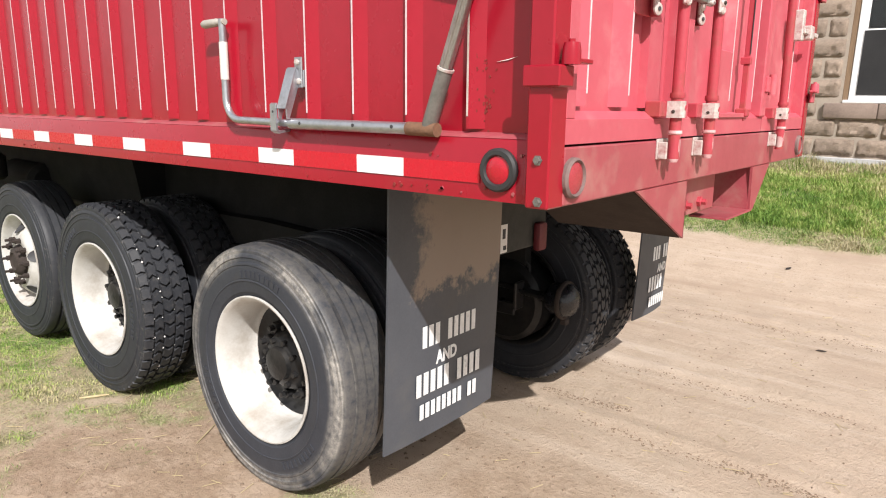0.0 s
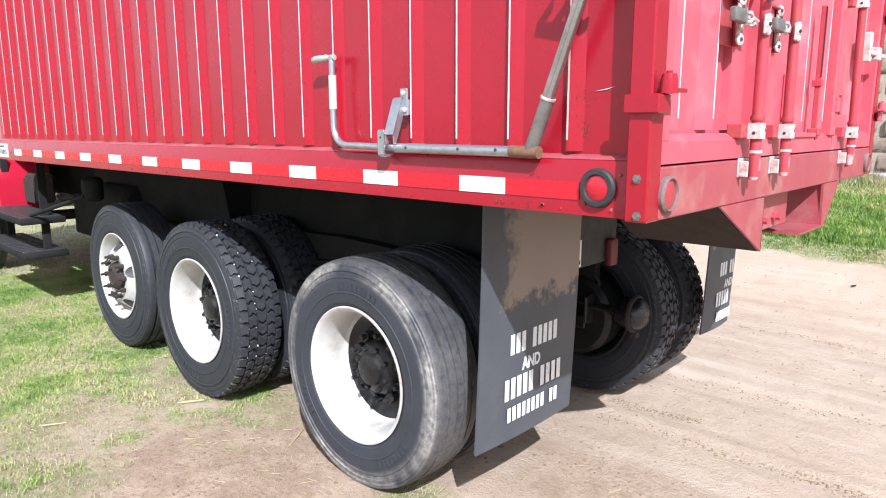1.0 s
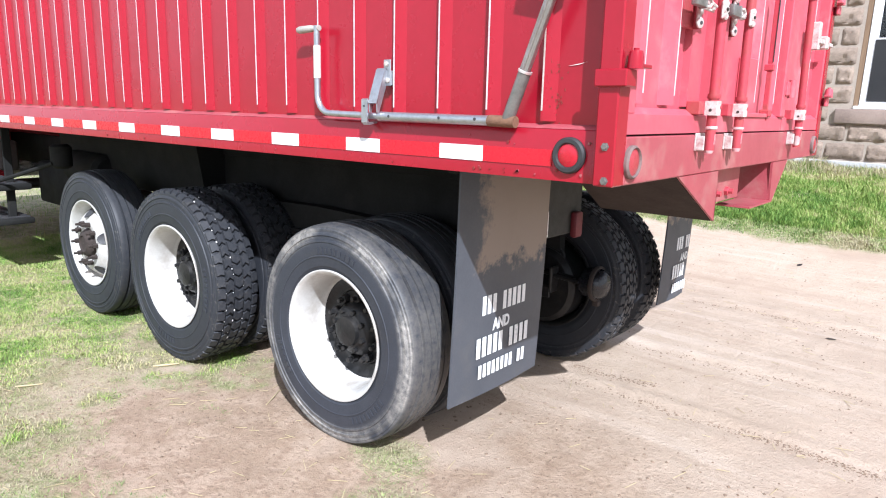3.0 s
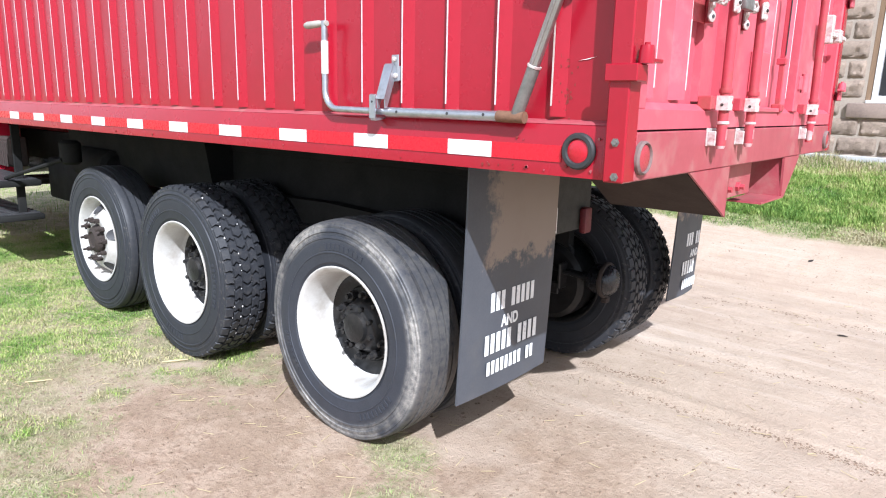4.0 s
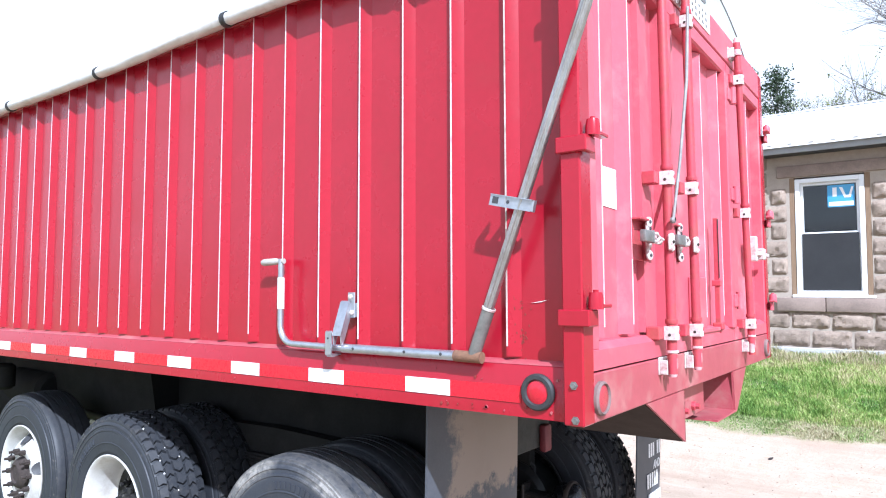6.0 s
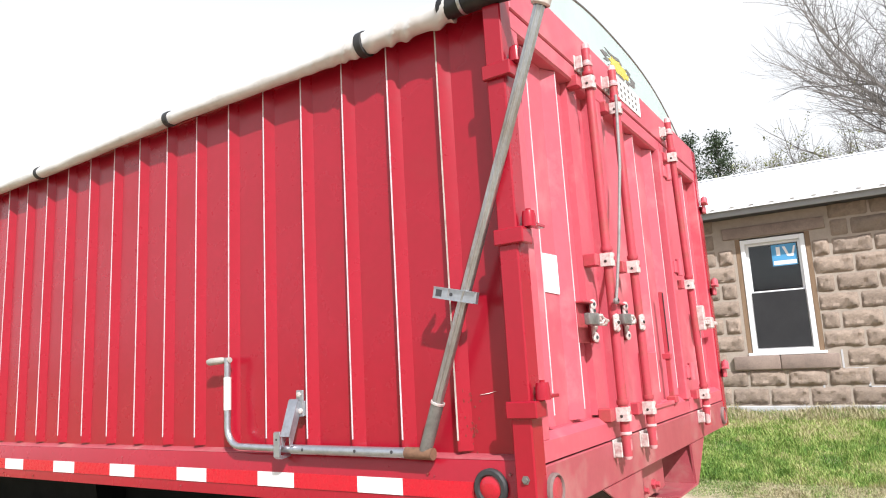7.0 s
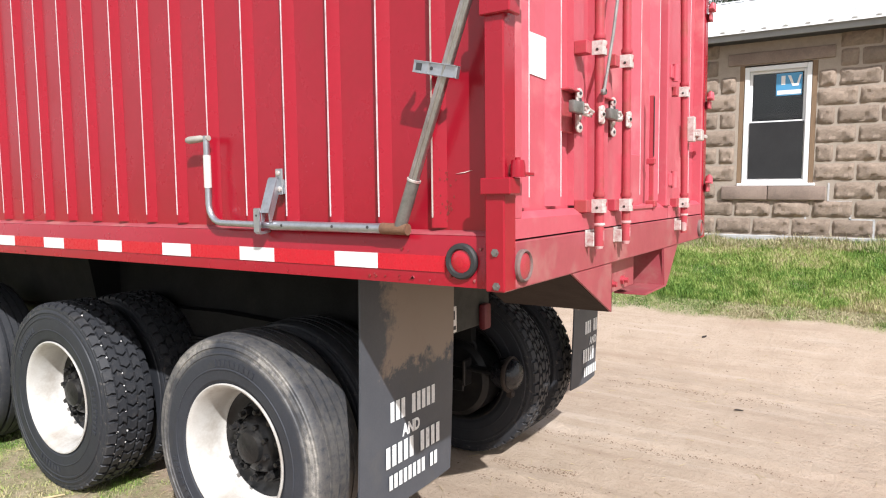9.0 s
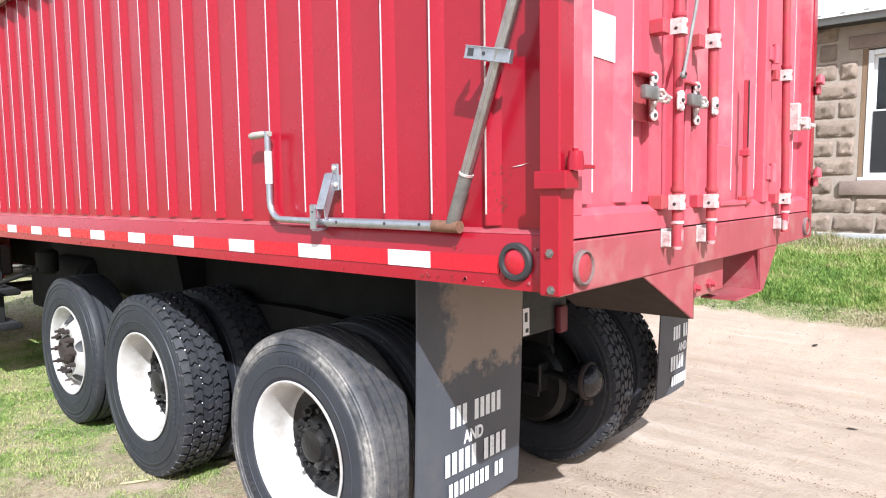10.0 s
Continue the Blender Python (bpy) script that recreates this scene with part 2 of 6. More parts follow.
RUST = surface("rusted_iron", (0.055, 0.041, 0.036), (0.032, 0.025, 0.022), 25, 0.8, 0.12, metal=0.2, bump=0.4, fine=120, dirt=(0.06, 0.045, 0.04), dirt_amount=0.5, dirt_scale=14)
FRAME_BLACK = surface("black_chassis_paint", (0.026, 0.026, 0.0255), (0.016, 0.016, 0.016), 5, 0.75, 0.15, bump=0.1, dirt=(0.042, 0.039, 0.034), dirt_amount=0.3, dirt_scale=4, spec=0.08)
GALV = surface("galvanised_steel", (0.52, 0.54, 0.58), (0.36, 0.375, 0.41), 22, 0.36, 0.14, metal=0.8, bump=0.08, fine=90, dirt=(0.20, 0.16, 0.12), dirt_amount=0.25, dirt_scale=9)
GALV_DULL = surface("dull_dark_zinc", (0.27, 0.26, 0.245), (0.15, 0.145, 0.135), 25, 0.45, 0.12, metal=0.5, bump=0.15)
GALV_PALE = surface("worn_zinc_bracket", (0.68, 0.65, 0.62), (0.48, 0.44, 0.41), 30, 0.5, 0.12, metal=0.25, bump=0.15, fine=120, dirt=(0.36, 0.06, 0.07), dirt_amount=0.6, dirt_scale=38)
ARM = surface("weathered_aluminium_tube", (0.56, 0.57, 0.58), (0.33, 0.33, 0.32), 10, 0.33, 0.12, metal=0.9, bump=0.1, fine=90, dirt=(0.20, 0.145, 0.08), dirt_amount=0.62, dirt_scale=5, stretch=(3, 3, 0.5))
GRIP_WHITE = surface("pale_grip", (0.72, 0.71, 0.68), (0.60, 0.58, 0.55), 20, 0.5, 0.1, bump=0.05)
GRIP_WORN = surface("worn_beige_grip", (0.45, 0.43, 0.39), (0.32, 0.30, 0.27), 40, 0.6, 0.1, bump=0.2)
CAM_WORN = surface("worn_pink_paint_on_zinc", (0.62, 0.40, 0.40), (0.50, 0.22, 0.24), 40, 0.5, 0.12, metal=0.1, bump=0.15, fine=120, dirt=(0.66, 0.60, 0.57), dirt_amount=0.7, dirt_scale=30)
UNDERSIDE = surface("dirty_brown_steel", (0.050, 0.036, 0.030), (0.032, 0.023, 0.020), 9, 0.85, 0.1, bump=0.15, spec=0.2)
STRAP_GREY = surface("grey_rubber_strap", (0.26, 0.255, 0.245), (0.17, 0.165, 0.16), 20, 0.6, 0.1, bump=0.1)
RUST_BROWN = surface("orange_brown_rust", (0.22, 0.115, 0.065), (0.12, 0.062, 0.04), 40, 0.85, 0.1, bump=0.4)
RUST_STAIN = surface("rust_stain_on_paint", (0.24, 0.026, 0.024), (0.17, 0.030, 0.022), 60, 0.7, 0.1, bump=0.15)
TARP = surface("white_vinyl_tarp", (0.66, 0.645, 0.63), (0.54, 0.525, 0.51), 6, 0.5, 0.1, bump=0.15, fine=30, dirt=(0.40, 0.365, 0.33), dirt_amount=0.45, dirt_scale=5)
TARP_END = surface("pale_green_tarp_end", (0.46, 0.545, 0.53), (0.40, 0.475, 0.46), 5, 0.5, 0.1, bump=0.05)
STICKER = surface("white_paper_sticker", (0.86, 0.84, 0.83), (0.80, 0.78, 0.77), 9, 0.6, 0.1, bump=0.05)
INK_AND_SHADE = surface("black_ink_and_shade", (0.05, 0.05, 0.055), (0.035, 0.035, 0.04), 50, 0.6, 0.1, bump=0)
LETTER_WHITE = surface("white_letter_paint", (0.82, 0.83, 0.84), (0.68, 0.69, 0.70), 40, 0.6, 0.1, bump=0.05, dirt=(0.10, 0.11, 0.13), dirt_amount=0.25, dirt_scale=30)
BLOCK = surface("rock_face_concrete_block", (0.335, 0.262, 0.207), (0.21, 0.162, 0.128), 9, 0.92, 0.05, bump=1.0, fine=45, dirt=(0.165, 0.14, 0.122), dirt_amount=0.4, dirt_scale=3.5, per_object=0.13)
MORTAR = surface("grey_mortar", (0.42, 0.355, 0.295), (0.33, 0.28, 0.235), 14, 0.95, 0.04, bump=0.4, fine=120)
MORTAR_NEW = surface("fresh_pale_mortar", (0.55, 0.55, 0.56), (0.46, 0.46, 0.47), 18, 0.9, 0.05, bump=0.3, fine=120)
STONE = surface("sandstone_lintel", (0.32, 0.245, 0.205), (0.22, 0.165, 0.14), 5, 0.9, 0.06, bump=0.5, fine=60, dirt=(0.14, 0.115, 0.10), dirt_amount=0.4, dirt_scale=4)
VINYL = surface("white_vinyl", (0.82, 0.82, 0.82), (0.77, 0.77, 0.78), 6, 0.35, 0.06, bump=0.01)
RAW_WOOD = surface("raw_brown_timber", (0.27, 0.18, 0.11), (0.18, 0.115, 0.07), 6, 0.8, 0.1, bump=0.2, fine=60, stretch=(8, 8, 0.8))
ROOF_METAL = surface("white_metal_roofing", (0.84, 0.85, 0.86), (0.80, 0.81, 0.83), 3, 0.4, 0.1, bump=0.02)
FASCIA = surface("grey_fascia", (0.30, 0.305, 0.315), (0.25, 0.255, 0.265), 6, 0.6, 0.1, bump=0.05)
ROOM_DARK = surface("unlit_room_and_screen", (0.030, 0.030, 0.032), (0.018, 0.018, 0.02), 3, 0.9, 0.05, bump=0)
STICKER_BLUE = surface("blue_film_sticker", (0.10, 0.36, 0.62), (0.07, 0.28, 0.52), 6, 0.4, 0.1, bump=0)
CHROME = surface("chrome", (0.70, 0.70, 0.72), (0.6, 0.6, 0.62), 30, 0.12, 0.05, metal=1.0, bump=0.02)
AMBER = surface("amber_lamp", (0.66, 0.52, 0.06), (0.55, 0.45, 0.05), 60, 0.25, 0.05, bump=0)
BARK = surface("grey_bark", (0.22, 0.20, 0.19), (0.15, 0.135, 0.125), 14, 0.95, 0.04, bump=0.6, fine=60)
NEEDLE = surface("dark_conifer_green", (0.050, 0.072, 0.035), (0.028, 0.045, 0.022), 4, 0.8, 0.1, bump=0)
BUD = surface("spring_leaf_green", (0.22, 0.23, 0.07), (0.14, 0.15, 0.05), 4, 0.7, 0.1, bump=0)
# Woods paled in their base colour to paint the haze of distance.
WOODS = surface("far_woods", (0.36, 0.38, 0.37), (0.28, 0.30, 0.29), 0.5, 0.95, 0.04, bump=0)
STRAW = surface("dry_straw", (0.56, 0.46, 0.28), (0.44, 0.35, 0.20), 20, 0.85, 0.1, bump=0)

GLASS = bpy.data.materials.new("window_glass")
GLASS.use_nodes = True
gb = GLASS.node_tree.nodes["Principled BSDF"]
gb.inputs["Base Color"].default_value = (0.85, 0.9, 0.9, 1)
gb.inputs["Roughness"].default_value = 0.03
gb.inputs["Transmission Weight"].default_value = 1.0
gb.inputs["IOR"].default_value = 1.45


def ground_material():
    """Sand and dirt, with turf soil where the turf value of the mesh says so."""
    m = bpy.data.materials.new("sandy_ground")
    m.use_nodes = True
    n, l = m.node_tree.nodes, m.node_tree.links
    b = n["Principled BSDF"]
    co = n.new("ShaderNodeTexCoord")
    at = n.new("ShaderNodeAttribute")
    at.attribute_name = "turf"
    at2 = n.new("ShaderNodeAttribute")
    at2.attribute_name = "sand"

    def tex(scale, detail, rough=0.6):
        t = n.new("ShaderNodeTexNoise")
        t.inputs["Scale"].default_value, t.inputs["Detail"].default_value, t.inputs["Roughness"].default_value = scale, detail, rough
        l.new(co.outputs["Object"], t.inputs["Vector"])
        return t

    def mix(fac, a, b_):
        x = n.new("ShaderNodeMix")
        x.data_type = "RGBA"
        l.new(fac, x.inputs["Factor"])
        for sock, v in (("A", a), ("B", b_)):
            if isinstance(v, tuple):
                x.inputs[sock].default_value = rgb(v)
            else:
                l.new(v, x.inputs[sock])
        return x.outputs["Result"]

    def span(v, lo, hi):
        r = n.new("ShaderNodeMapRange")
        r.inputs["From Min"].default_value, r.inputs["From Max"].default_value = lo, hi
        l.new(v, r.inputs["Value"])
        return r.outputs[0]

    def stretched(sx, sy, scale, detail):
        mp = n.new("ShaderNodeMapping")
        mp.inputs["Scale"].default_value = (sx, sy, 1)
        l.new(co.outputs["Object"], mp.inputs["Vector"])
        t = n.new("ShaderNodeTexNoise")
        t.inputs["Scale"].default_value, t.inputs["Detail"].default_value, t.inputs["Roughness"].default_value = scale, detail, 0.62
        l.new(mp.outputs["Vector"], t.inputs["Vector"])
        return t

    drag, lines = stretched(0.5, 6.0, 1.2, 6), stretched(0.7, 40.0, 1.0, 2)
    big, mid, clump, fine, grit = tex(0.9, 5), tex(6, 6, 0.65), tex(19, 7, 0.75), tex(45, 5, 0.7), tex(170, 3)
    sand = mix(span(mid.outputs["Fac"], 0.35, 0.65), (0.528, 0.418, 0.326), (0.466, 0.361, 0.273))
    sand = mix(span(fine.outputs["Fac"], 0.54, 0.72), sand, (0.370, 0.277, 0.202))
    sand = mix(span(big.outputs["Fac"], 0.5, 0.66), sand, (0.440, 0.334, 0.251))
    sand = mix(span(drag.outputs["Fac"], 0.54, 0.80), sand, (0.396, 0.295, 0.216))
    sand = mix(span(drag.outputs["Fac"], 0.46, 0.30), sand, (0.554, 0.449, 0.361))
    sand = mix(span(grit.outputs["Fac"], 0.66, 0.74), sand, (0.194, 0.136, 0.092))
    dirt = mix(span(mid.outputs["Fac"], 0.42, 0.58), (0.440, 0.327, 0.239), (0.352, 0.253, 0.176))
    dirt = mix(span(clump.outputs["Fac"], 0.50, 0.64), dirt, (0.290, 0.198, 0.136))
    dirt = mix(span(fine.outputs["Fac"], 0.52, 0.72), dirt, (0.220, 0.150, 0.101))
    dirt = mix(span(big.outputs["Fac"], 0.52, 0.66), dirt, (0.475, 0.370, 0.286))
    dirt = mix(span(grit.outputs["Fac"], 0.64, 0.72), dirt, (0.440, 0.370, 0.264))
    bare = mix(at2.outputs["Fac"], dirt, sand)
    soil = mix(span(fine.outputs["Fac"], 0.4, 0.62), (0.264, 0.233, 0.123), (0.475, 0.418, 0.282))
    soil = mix(span(mid.outputs["Fac"], 0.47, 0.58), soil, (0.229, 0.251, 0.097))
    soil = mix(span(clump.outputs["Fac"], 0.52, 0.62), soil, (0.150, 0.141, 0.066))
    soil = mix(span(grit.outputs["Fac"], 0.55, 0.68), soil, (0.440, 0.378, 0.255))
    add = n.new("ShaderNodeMath")
    add.operation = "MULTIPLY_ADD"
    add.inputs[1].default_value = 0.8
    l.new(fine.outputs["Fac"], add.inputs[0])
    l.new(at.outputs["Fac"], add.inputs[2])
    l.new(mix(span(add.outputs[0], 0.55, 1.0), bare, soil), b.inputs["Base Color"])
    b.inputs["Roughness"].default_value = 0.95
    h = n.new("ShaderNodeMath")
    h.operation = "MULTIPLY_ADD"
    h.inputs[1].default_value = 0.35
    l.new(grit.outputs["Fac"], h.inputs[0])
    h2 = n.new("ShaderNodeMath")
    h2.operation = "MULTIPLY_ADD"
    h2.inputs[1].default_value = 0.9
    l.new(clump.outputs["Fac"], h2.inputs[0])
    l.new(fine.outputs["Fac"], h2.inputs[2])
    h3 = n.new("ShaderNodeMath")
    h3.operation = "MULTIPLY_ADD"
    h3.inputs[1].default_value = 0.09
    l.new(lines.outputs["Fac"], h3.inputs[0])
    l.new(h2.outputs[0], h3.inputs[2])
    l.new(h3.outputs[0], h.inputs[2])
    bp = n.new("ShaderNodeBump")
    bp.inputs["Strength"].default_value, bp.inputs["Distance"].default_value = 0.7, 0.018
    l.new(h.outputs[0], bp.inputs["Height"])
    l.new(bp.outputs["Normal"], b.inputs["Normal"])
    return m


def grass_material(name, shift, saturation=1.0, value=1.12):
    m = bpy.data.materials.new(name)
    m.use_nodes = True
    n, l = m.node_tree.nodes, m.node_tree.links
    b = n["Principled BSDF"]
    geo = n.new("ShaderNodeNewGeometry")
    ramp = n.new("ShaderNodeValToRGB")
    e = ramp.color_ramp.elements
    e[0].position, e[0].color = 0.0, (0.060, 0.135, 0.018, 1)
    e[1].position, e[1].color = 1.0, (0.44, 0.375, 0.215, 1)
    for p, c in ((0.42, (0.155, 0.265, 0.040, 1)), (0.66, (0.31, 0.38, 0.10, 1)), (0.84, (0.39, 0.38, 0.17, 1))):
        k = ramp.color_ramp.elements.new(p)
        k.color = c
    co = n.new("ShaderNodeTexCoord")
    ns = n.new("ShaderNodeTexNoise")
    ns.inputs["Scale"].default_value, ns.inputs["Detail"].default_value, ns.inputs["Roughness"].default_value = 3.2, 6, 0.72
    l.new(co.outputs["Object"], ns.inputs["Vector"])
    mr = n.new("ShaderNodeMapRange")
    mr.inputs["From Min"].default_value, mr.inputs["From Max"].default_value = 0.40, 0.60
    mr.inputs["To Min"].default_value, mr.inputs["To Max"].default_value = shift - 0.20, shift + 0.62
    wide = n.new("ShaderNodeTexNoise")
    wide.inputs["Scale"].default_value, wide.inputs["Detail"].default_value = 0.9, 3
    l.new(co.outputs["Object"], wide.inputs["Vector"])
    both = n.new("ShaderNodeMix")
    both.inputs["Factor"].default_value = 0.45
    l.new(ns.outputs["Fac"], both.inputs["A"])
    l.new(wide.outputs["Fac"], both.inputs["B"])
    l.new(both.outputs["Result"], mr.inputs["Value"])
    ad = n.new("ShaderNodeMath")
    ad.operation = "MULTIPLY_ADD"
    ad.inputs[1].default_value = 0.5
    l.new(geo.outputs["Random Per Island"], ad.inputs[0])
    l.new(mr.outputs[0], ad.inputs[2])
    l.new(ad.outputs[0], ramp.inputs["Fac"])
    hs = n.new("ShaderNodeHueSaturation")
    hs.inputs["Saturation"].default_value = saturation
    hs.inputs["Value"].default_value = value
    l.new(ramp.outputs["Color"], hs.inputs["Color"])
    l.new(hs.outputs["Color"], b.inputs["Base Color"])
    b.inputs["Roughness"].default_value = 0.7
    return m


GROUND = ground_material()
GRASS = grass_material("bank_grass_blades", 0.10)
GRASS_DRY = grass_material("lawn_grass_blades", 0.30, 0.88, 0.84)
GRASS_EDGE = grass_material("bank_edge_blades", 0.22, 0.9, 1.0)
WEED_DRY = grass_material("dry_weed_stalks", 0.62, 0.9, 1.0)


# ---- mesh helpers ----
def box(bm, x0, x1, y0, y1, z0, z1, bevel=0.0, seg=1):
    vs = [bm.verts.new((x, y, z)) for x in (x0, x1) for y in (y0, y1) for z in (z0, z1)]
    fs = [bm.faces.new([vs[i] for i in q]) for q in ((0, 1, 3, 2), (4, 6, 7, 5), (0, 4, 5, 1), (2, 3, 7, 6), (0, 2, 6, 4), (1, 5, 7, 3))]
    if bevel:
        es = list({e for f in fs for e in f.edges})
        bmesh.ops.bevel(bm, geom=es, offset=bevel, segments=seg, affect="EDGES", profile=0.5)
    return bm


def frame_axes(d):
    d = Vector(d).normalized()
    side = d.cross(Vector((0, 0, 1)))
    if side.length < 1e-4:
        side = Vector((1, 0, 0))
    side.normalize()
    return d, side, side.cross(d)


def tube(bm, pts, radii, seg=12, cap=True, squash=None):
    """A round tube through points; radii is one number or one for each point."""
    pts = [Vector(p) for p in pts]
    if not isinstance(radii, (list, tuple)):
        radii = [radii] * len(pts)
    rings, side = [], None
    for i, p in enumerate(pts):
        d = (pts[min(i + 1, len(pts) - 1)] - pts[max(i - 1, 0)]).normalized()
        if side is None:
            _, side, _ = frame_axes(d)
        side = (side - d * side.dot(d)).normalized()
        up = side.cross(d)
        rings.append([bm.verts.new(p + (side * math.cos(a) + up * math.sin(a)) * radii[i]) for a in (2 * math.pi * k / seg + (math.pi / 4 if seg == 4 else 0) for k in range(seg))])
    for r0, r1 in zip(rings, rings[1:]):
        for k in range(seg):
            bm.faces.new((r0[k], r0[(k + 1) % seg], r1[(k + 1) % seg], r1[k]))
    if cap:
        bm.faces.new(rings[0][::-1])
        bm.faces.new(rings[-1])
    return bm


def lathe(bm, prof, centre, axis=(0, 1, 0), seg=48, close=False):
    """Spins a profile of (along the axis, radius) round the axis."""
    c = Vector(centre)
    d = Vector(axis).normalized()
    u = Vector((1, 0, 0)) if abs(d.x) < 0.9 else Vector((0, 1, 0))
    u = (u - d * u.dot(d)).normalized()
    v = d.cross(u)
    rings = []
    for a, r in prof:
        rings.append([bm.verts.new(c + d * a + (u * math.cos(t) + v * math.sin(t)) * r) for t in (2 * math.pi * k / seg for k in range(seg))])
    pairs = list(zip(rings, rings[1:])) + ([(rings[-1], rings[0])] if close else [])
    for r0, r1 in pairs:
        for k in range(seg):
            bm.faces.new((r0[k], r0[(k + 1) % seg], r1[(k + 1) % seg], r1[k]))
    return bm


def prism(bm, poly, axis, a0, a1, bevel=0.0):
    """A polygon in the plane across one axis (0, 1 or 2), drawn out along it."""
    def put(p, a):
        q = list(p)
        q.insert(axis, a)
        return bm.verts.new(q)
    r0, r1 = [put(p, a0) for p in poly], [put(p, a1) for p in poly]
    fs = [bm.faces.new(r0), bm.faces.new(r1[::-1])]
    k = len(poly)
    fs += [bm.faces.new((r0[i], r1[i], r1[(i + 1) % k], r0[(i + 1) % k])) for i in range(k)]
    if bevel:
        bmesh.ops.bevel(bm, geom=list({e for f in fs for e in f.edges}), offset=bevel, segments=1, affect="EDGES", profile=0.5)
    return bm


def loft(b, sections):
    """Joins rings of equal length into a skin."""
    rings = [[b.verts.new(p) for p in s] for s in sections]
    k = len(rings[0])
    for r0, r1 in zip(rings, rings[1:]):
        for i in range(k):
            b.faces.new((r0[i], r0[(i + 1) % k], r1[(i + 1) % k], r1[i]))
    b.faces.new(rings[0][::-1])
    b.faces.new(rings[-1])
    return b


LEAN_BODY = Matrix.Translation((0.0177, 0, 0)) @ Matrix.Rotation(radians(-0.7), 4, "Y")


def part(name, bm, material, parent=None, label="", smooth=True, lean=False, angle=35):
    """Links a bmesh as one mesh object under a thing or a part."""
    if lean:
        bm.transform(LEAN_BODY)
    bmesh.ops.recalc_face_normals(bm, faces=bm.faces[:])
    me = bpy.data.meshes.new(name)
    bm.to_mesh(me)
    bm.free()
    for m in (material if isinstance(material, (list, tuple)) else [material]):
        me.materials.append(m)
    if smooth:
        me.polygons.foreach_set("use_smooth", [True] * len(me.polygons))
        me.set_sharp_from_angle(angle=radians(angle))
    ob = new(name, me)
    if parent:
        ob.parent = parent
    if label:
        tagged(ob, label)
    return ob


def B():
    return bmesh.new()


def noise2(x, y, s, k=0.0):
    return noise.noise(Vector((x * s, y * s, k)))


def smooth_step(a, b, v):
    t = min(1.0, max(0.0, (v - a) / (b - a)))
    return t * t * (3 - 2 * t)


# ---- ground ----
def bank(x, y):
    """Height of the rise towards the house."""
    t = max(0.0, y - 3.9)
    rise = min(1.02, 0.30 * (math.sqrt(t * t + 0.35) - 0.59)) if t > 0 else 0.0
    return rise * smooth_step(-16, -7, x)


def sandiness(x, y):
    """1 on the sand drive behind the truck, 0 on brown dirt beside it."""
    edge = noise2(x, y, 1.3, 4) * 0.5
    return smooth_step(0.55, 1.35, y + 0.35 * (x + 0.8) + edge)


def turfiness(x, y):
    n1, n2 = noise2(x, y, 1.1, 1), noise2(x, y, 4.0, 2)
    top = smooth_step(5.25, 5.65, y + 0.18 * n1 + 0.10 * n2 + 0.02 * x)
    if y > 0.6:
        lim = -3.4
    elif y > -0.2:
        lim = -2.2 - 0.6 * (y + 0.2) / 0.8
    else:
        lim = -2.2 + 1.0 * smooth_step(0.0, 0.9, -0.2 - y)
    lawn = smooth_step(-0.55, 0.75, lim - x + 0.55 * n1 + 0.5 * n2 + 0.45 * noise2(x, y, 11.0, 6))
    lawn = max(lawn * (1 - smooth_step(-1.1, -1.8, y)), smooth_step(-1.1, -1.8, y) * smooth_step(-0.7, 0.9, lim - x + 1.6 * noise2(x, y, 0.55, 13) + 0.7 * n1 + 0.5 * n2))
    lawn *= 0.42 + 0.58 * smooth_step(-0.35, 0.4, n1 + 0.7 * n2 + 0.6 * noise2(x, y, 10.0, 9) - 0.45 * smooth_step(-0.4, -1.4, y) + 0.45 * smooth_step(-2.6, -4, x))
    if y > 0.9:
        lawn *= 1 - 0.8 * smooth_step(0.9, 1.8, y) * smooth_step(-9, -6, x)
    tuft = 0.75 * smooth_step(0.25, 0.0, math.hypot((x + 1.05) * 0.8, y - 0.22)) + 0.6 * smooth_step(0.38, 0.0, math.hypot(x + 0.75, y + 0.12))
    far = smooth_step(9, 14, max(abs(x), abs(y - 2)))
    return max(top, lawn, tuft, far)


def ground_z(x, y):
    z = 0.075 + bank(x, y)
    if abs(x) < 30 and abs(y) < 30:
        z += 0.016 * noise2(x, y, 0.8, 7) + 0.007 * noise2(x, y, 4.5, 8)
        s = smooth_step(0.8, 1.6, y) * (1 - smooth_step(5.0, 5.6, y))
        z += s * (0.010 * noise.noise(Vector((x * 0.35, y * 3.2, 3.0))) + 0.005 * noise.noise(Vector((x * 1.0, y * 13.0, 5.0))))
        for yr, w in ((1.56, 0.07), (2.40, 0.08), (3.74, 0.10)):
            dy = (y - yr - 0.03 * math.sin(x * 1.3)) / w
            z += -0.008 * math.exp(-dy * dy) + 0.009 * math.exp(-(dy - 1.3) ** 2 * 5)
    return z


def axis_steps(dense0, dense1, step, far):
    inner = np.arange(dense0, dense1 + step, step)
    grow = [step]
    while sum(grow) < far:
        grow.append(grow[-1] * 1.35)
    out = np.cumsum(grow)
    return np.concatenate([dense0 - out[::-1], inner, inner[-1] + out])


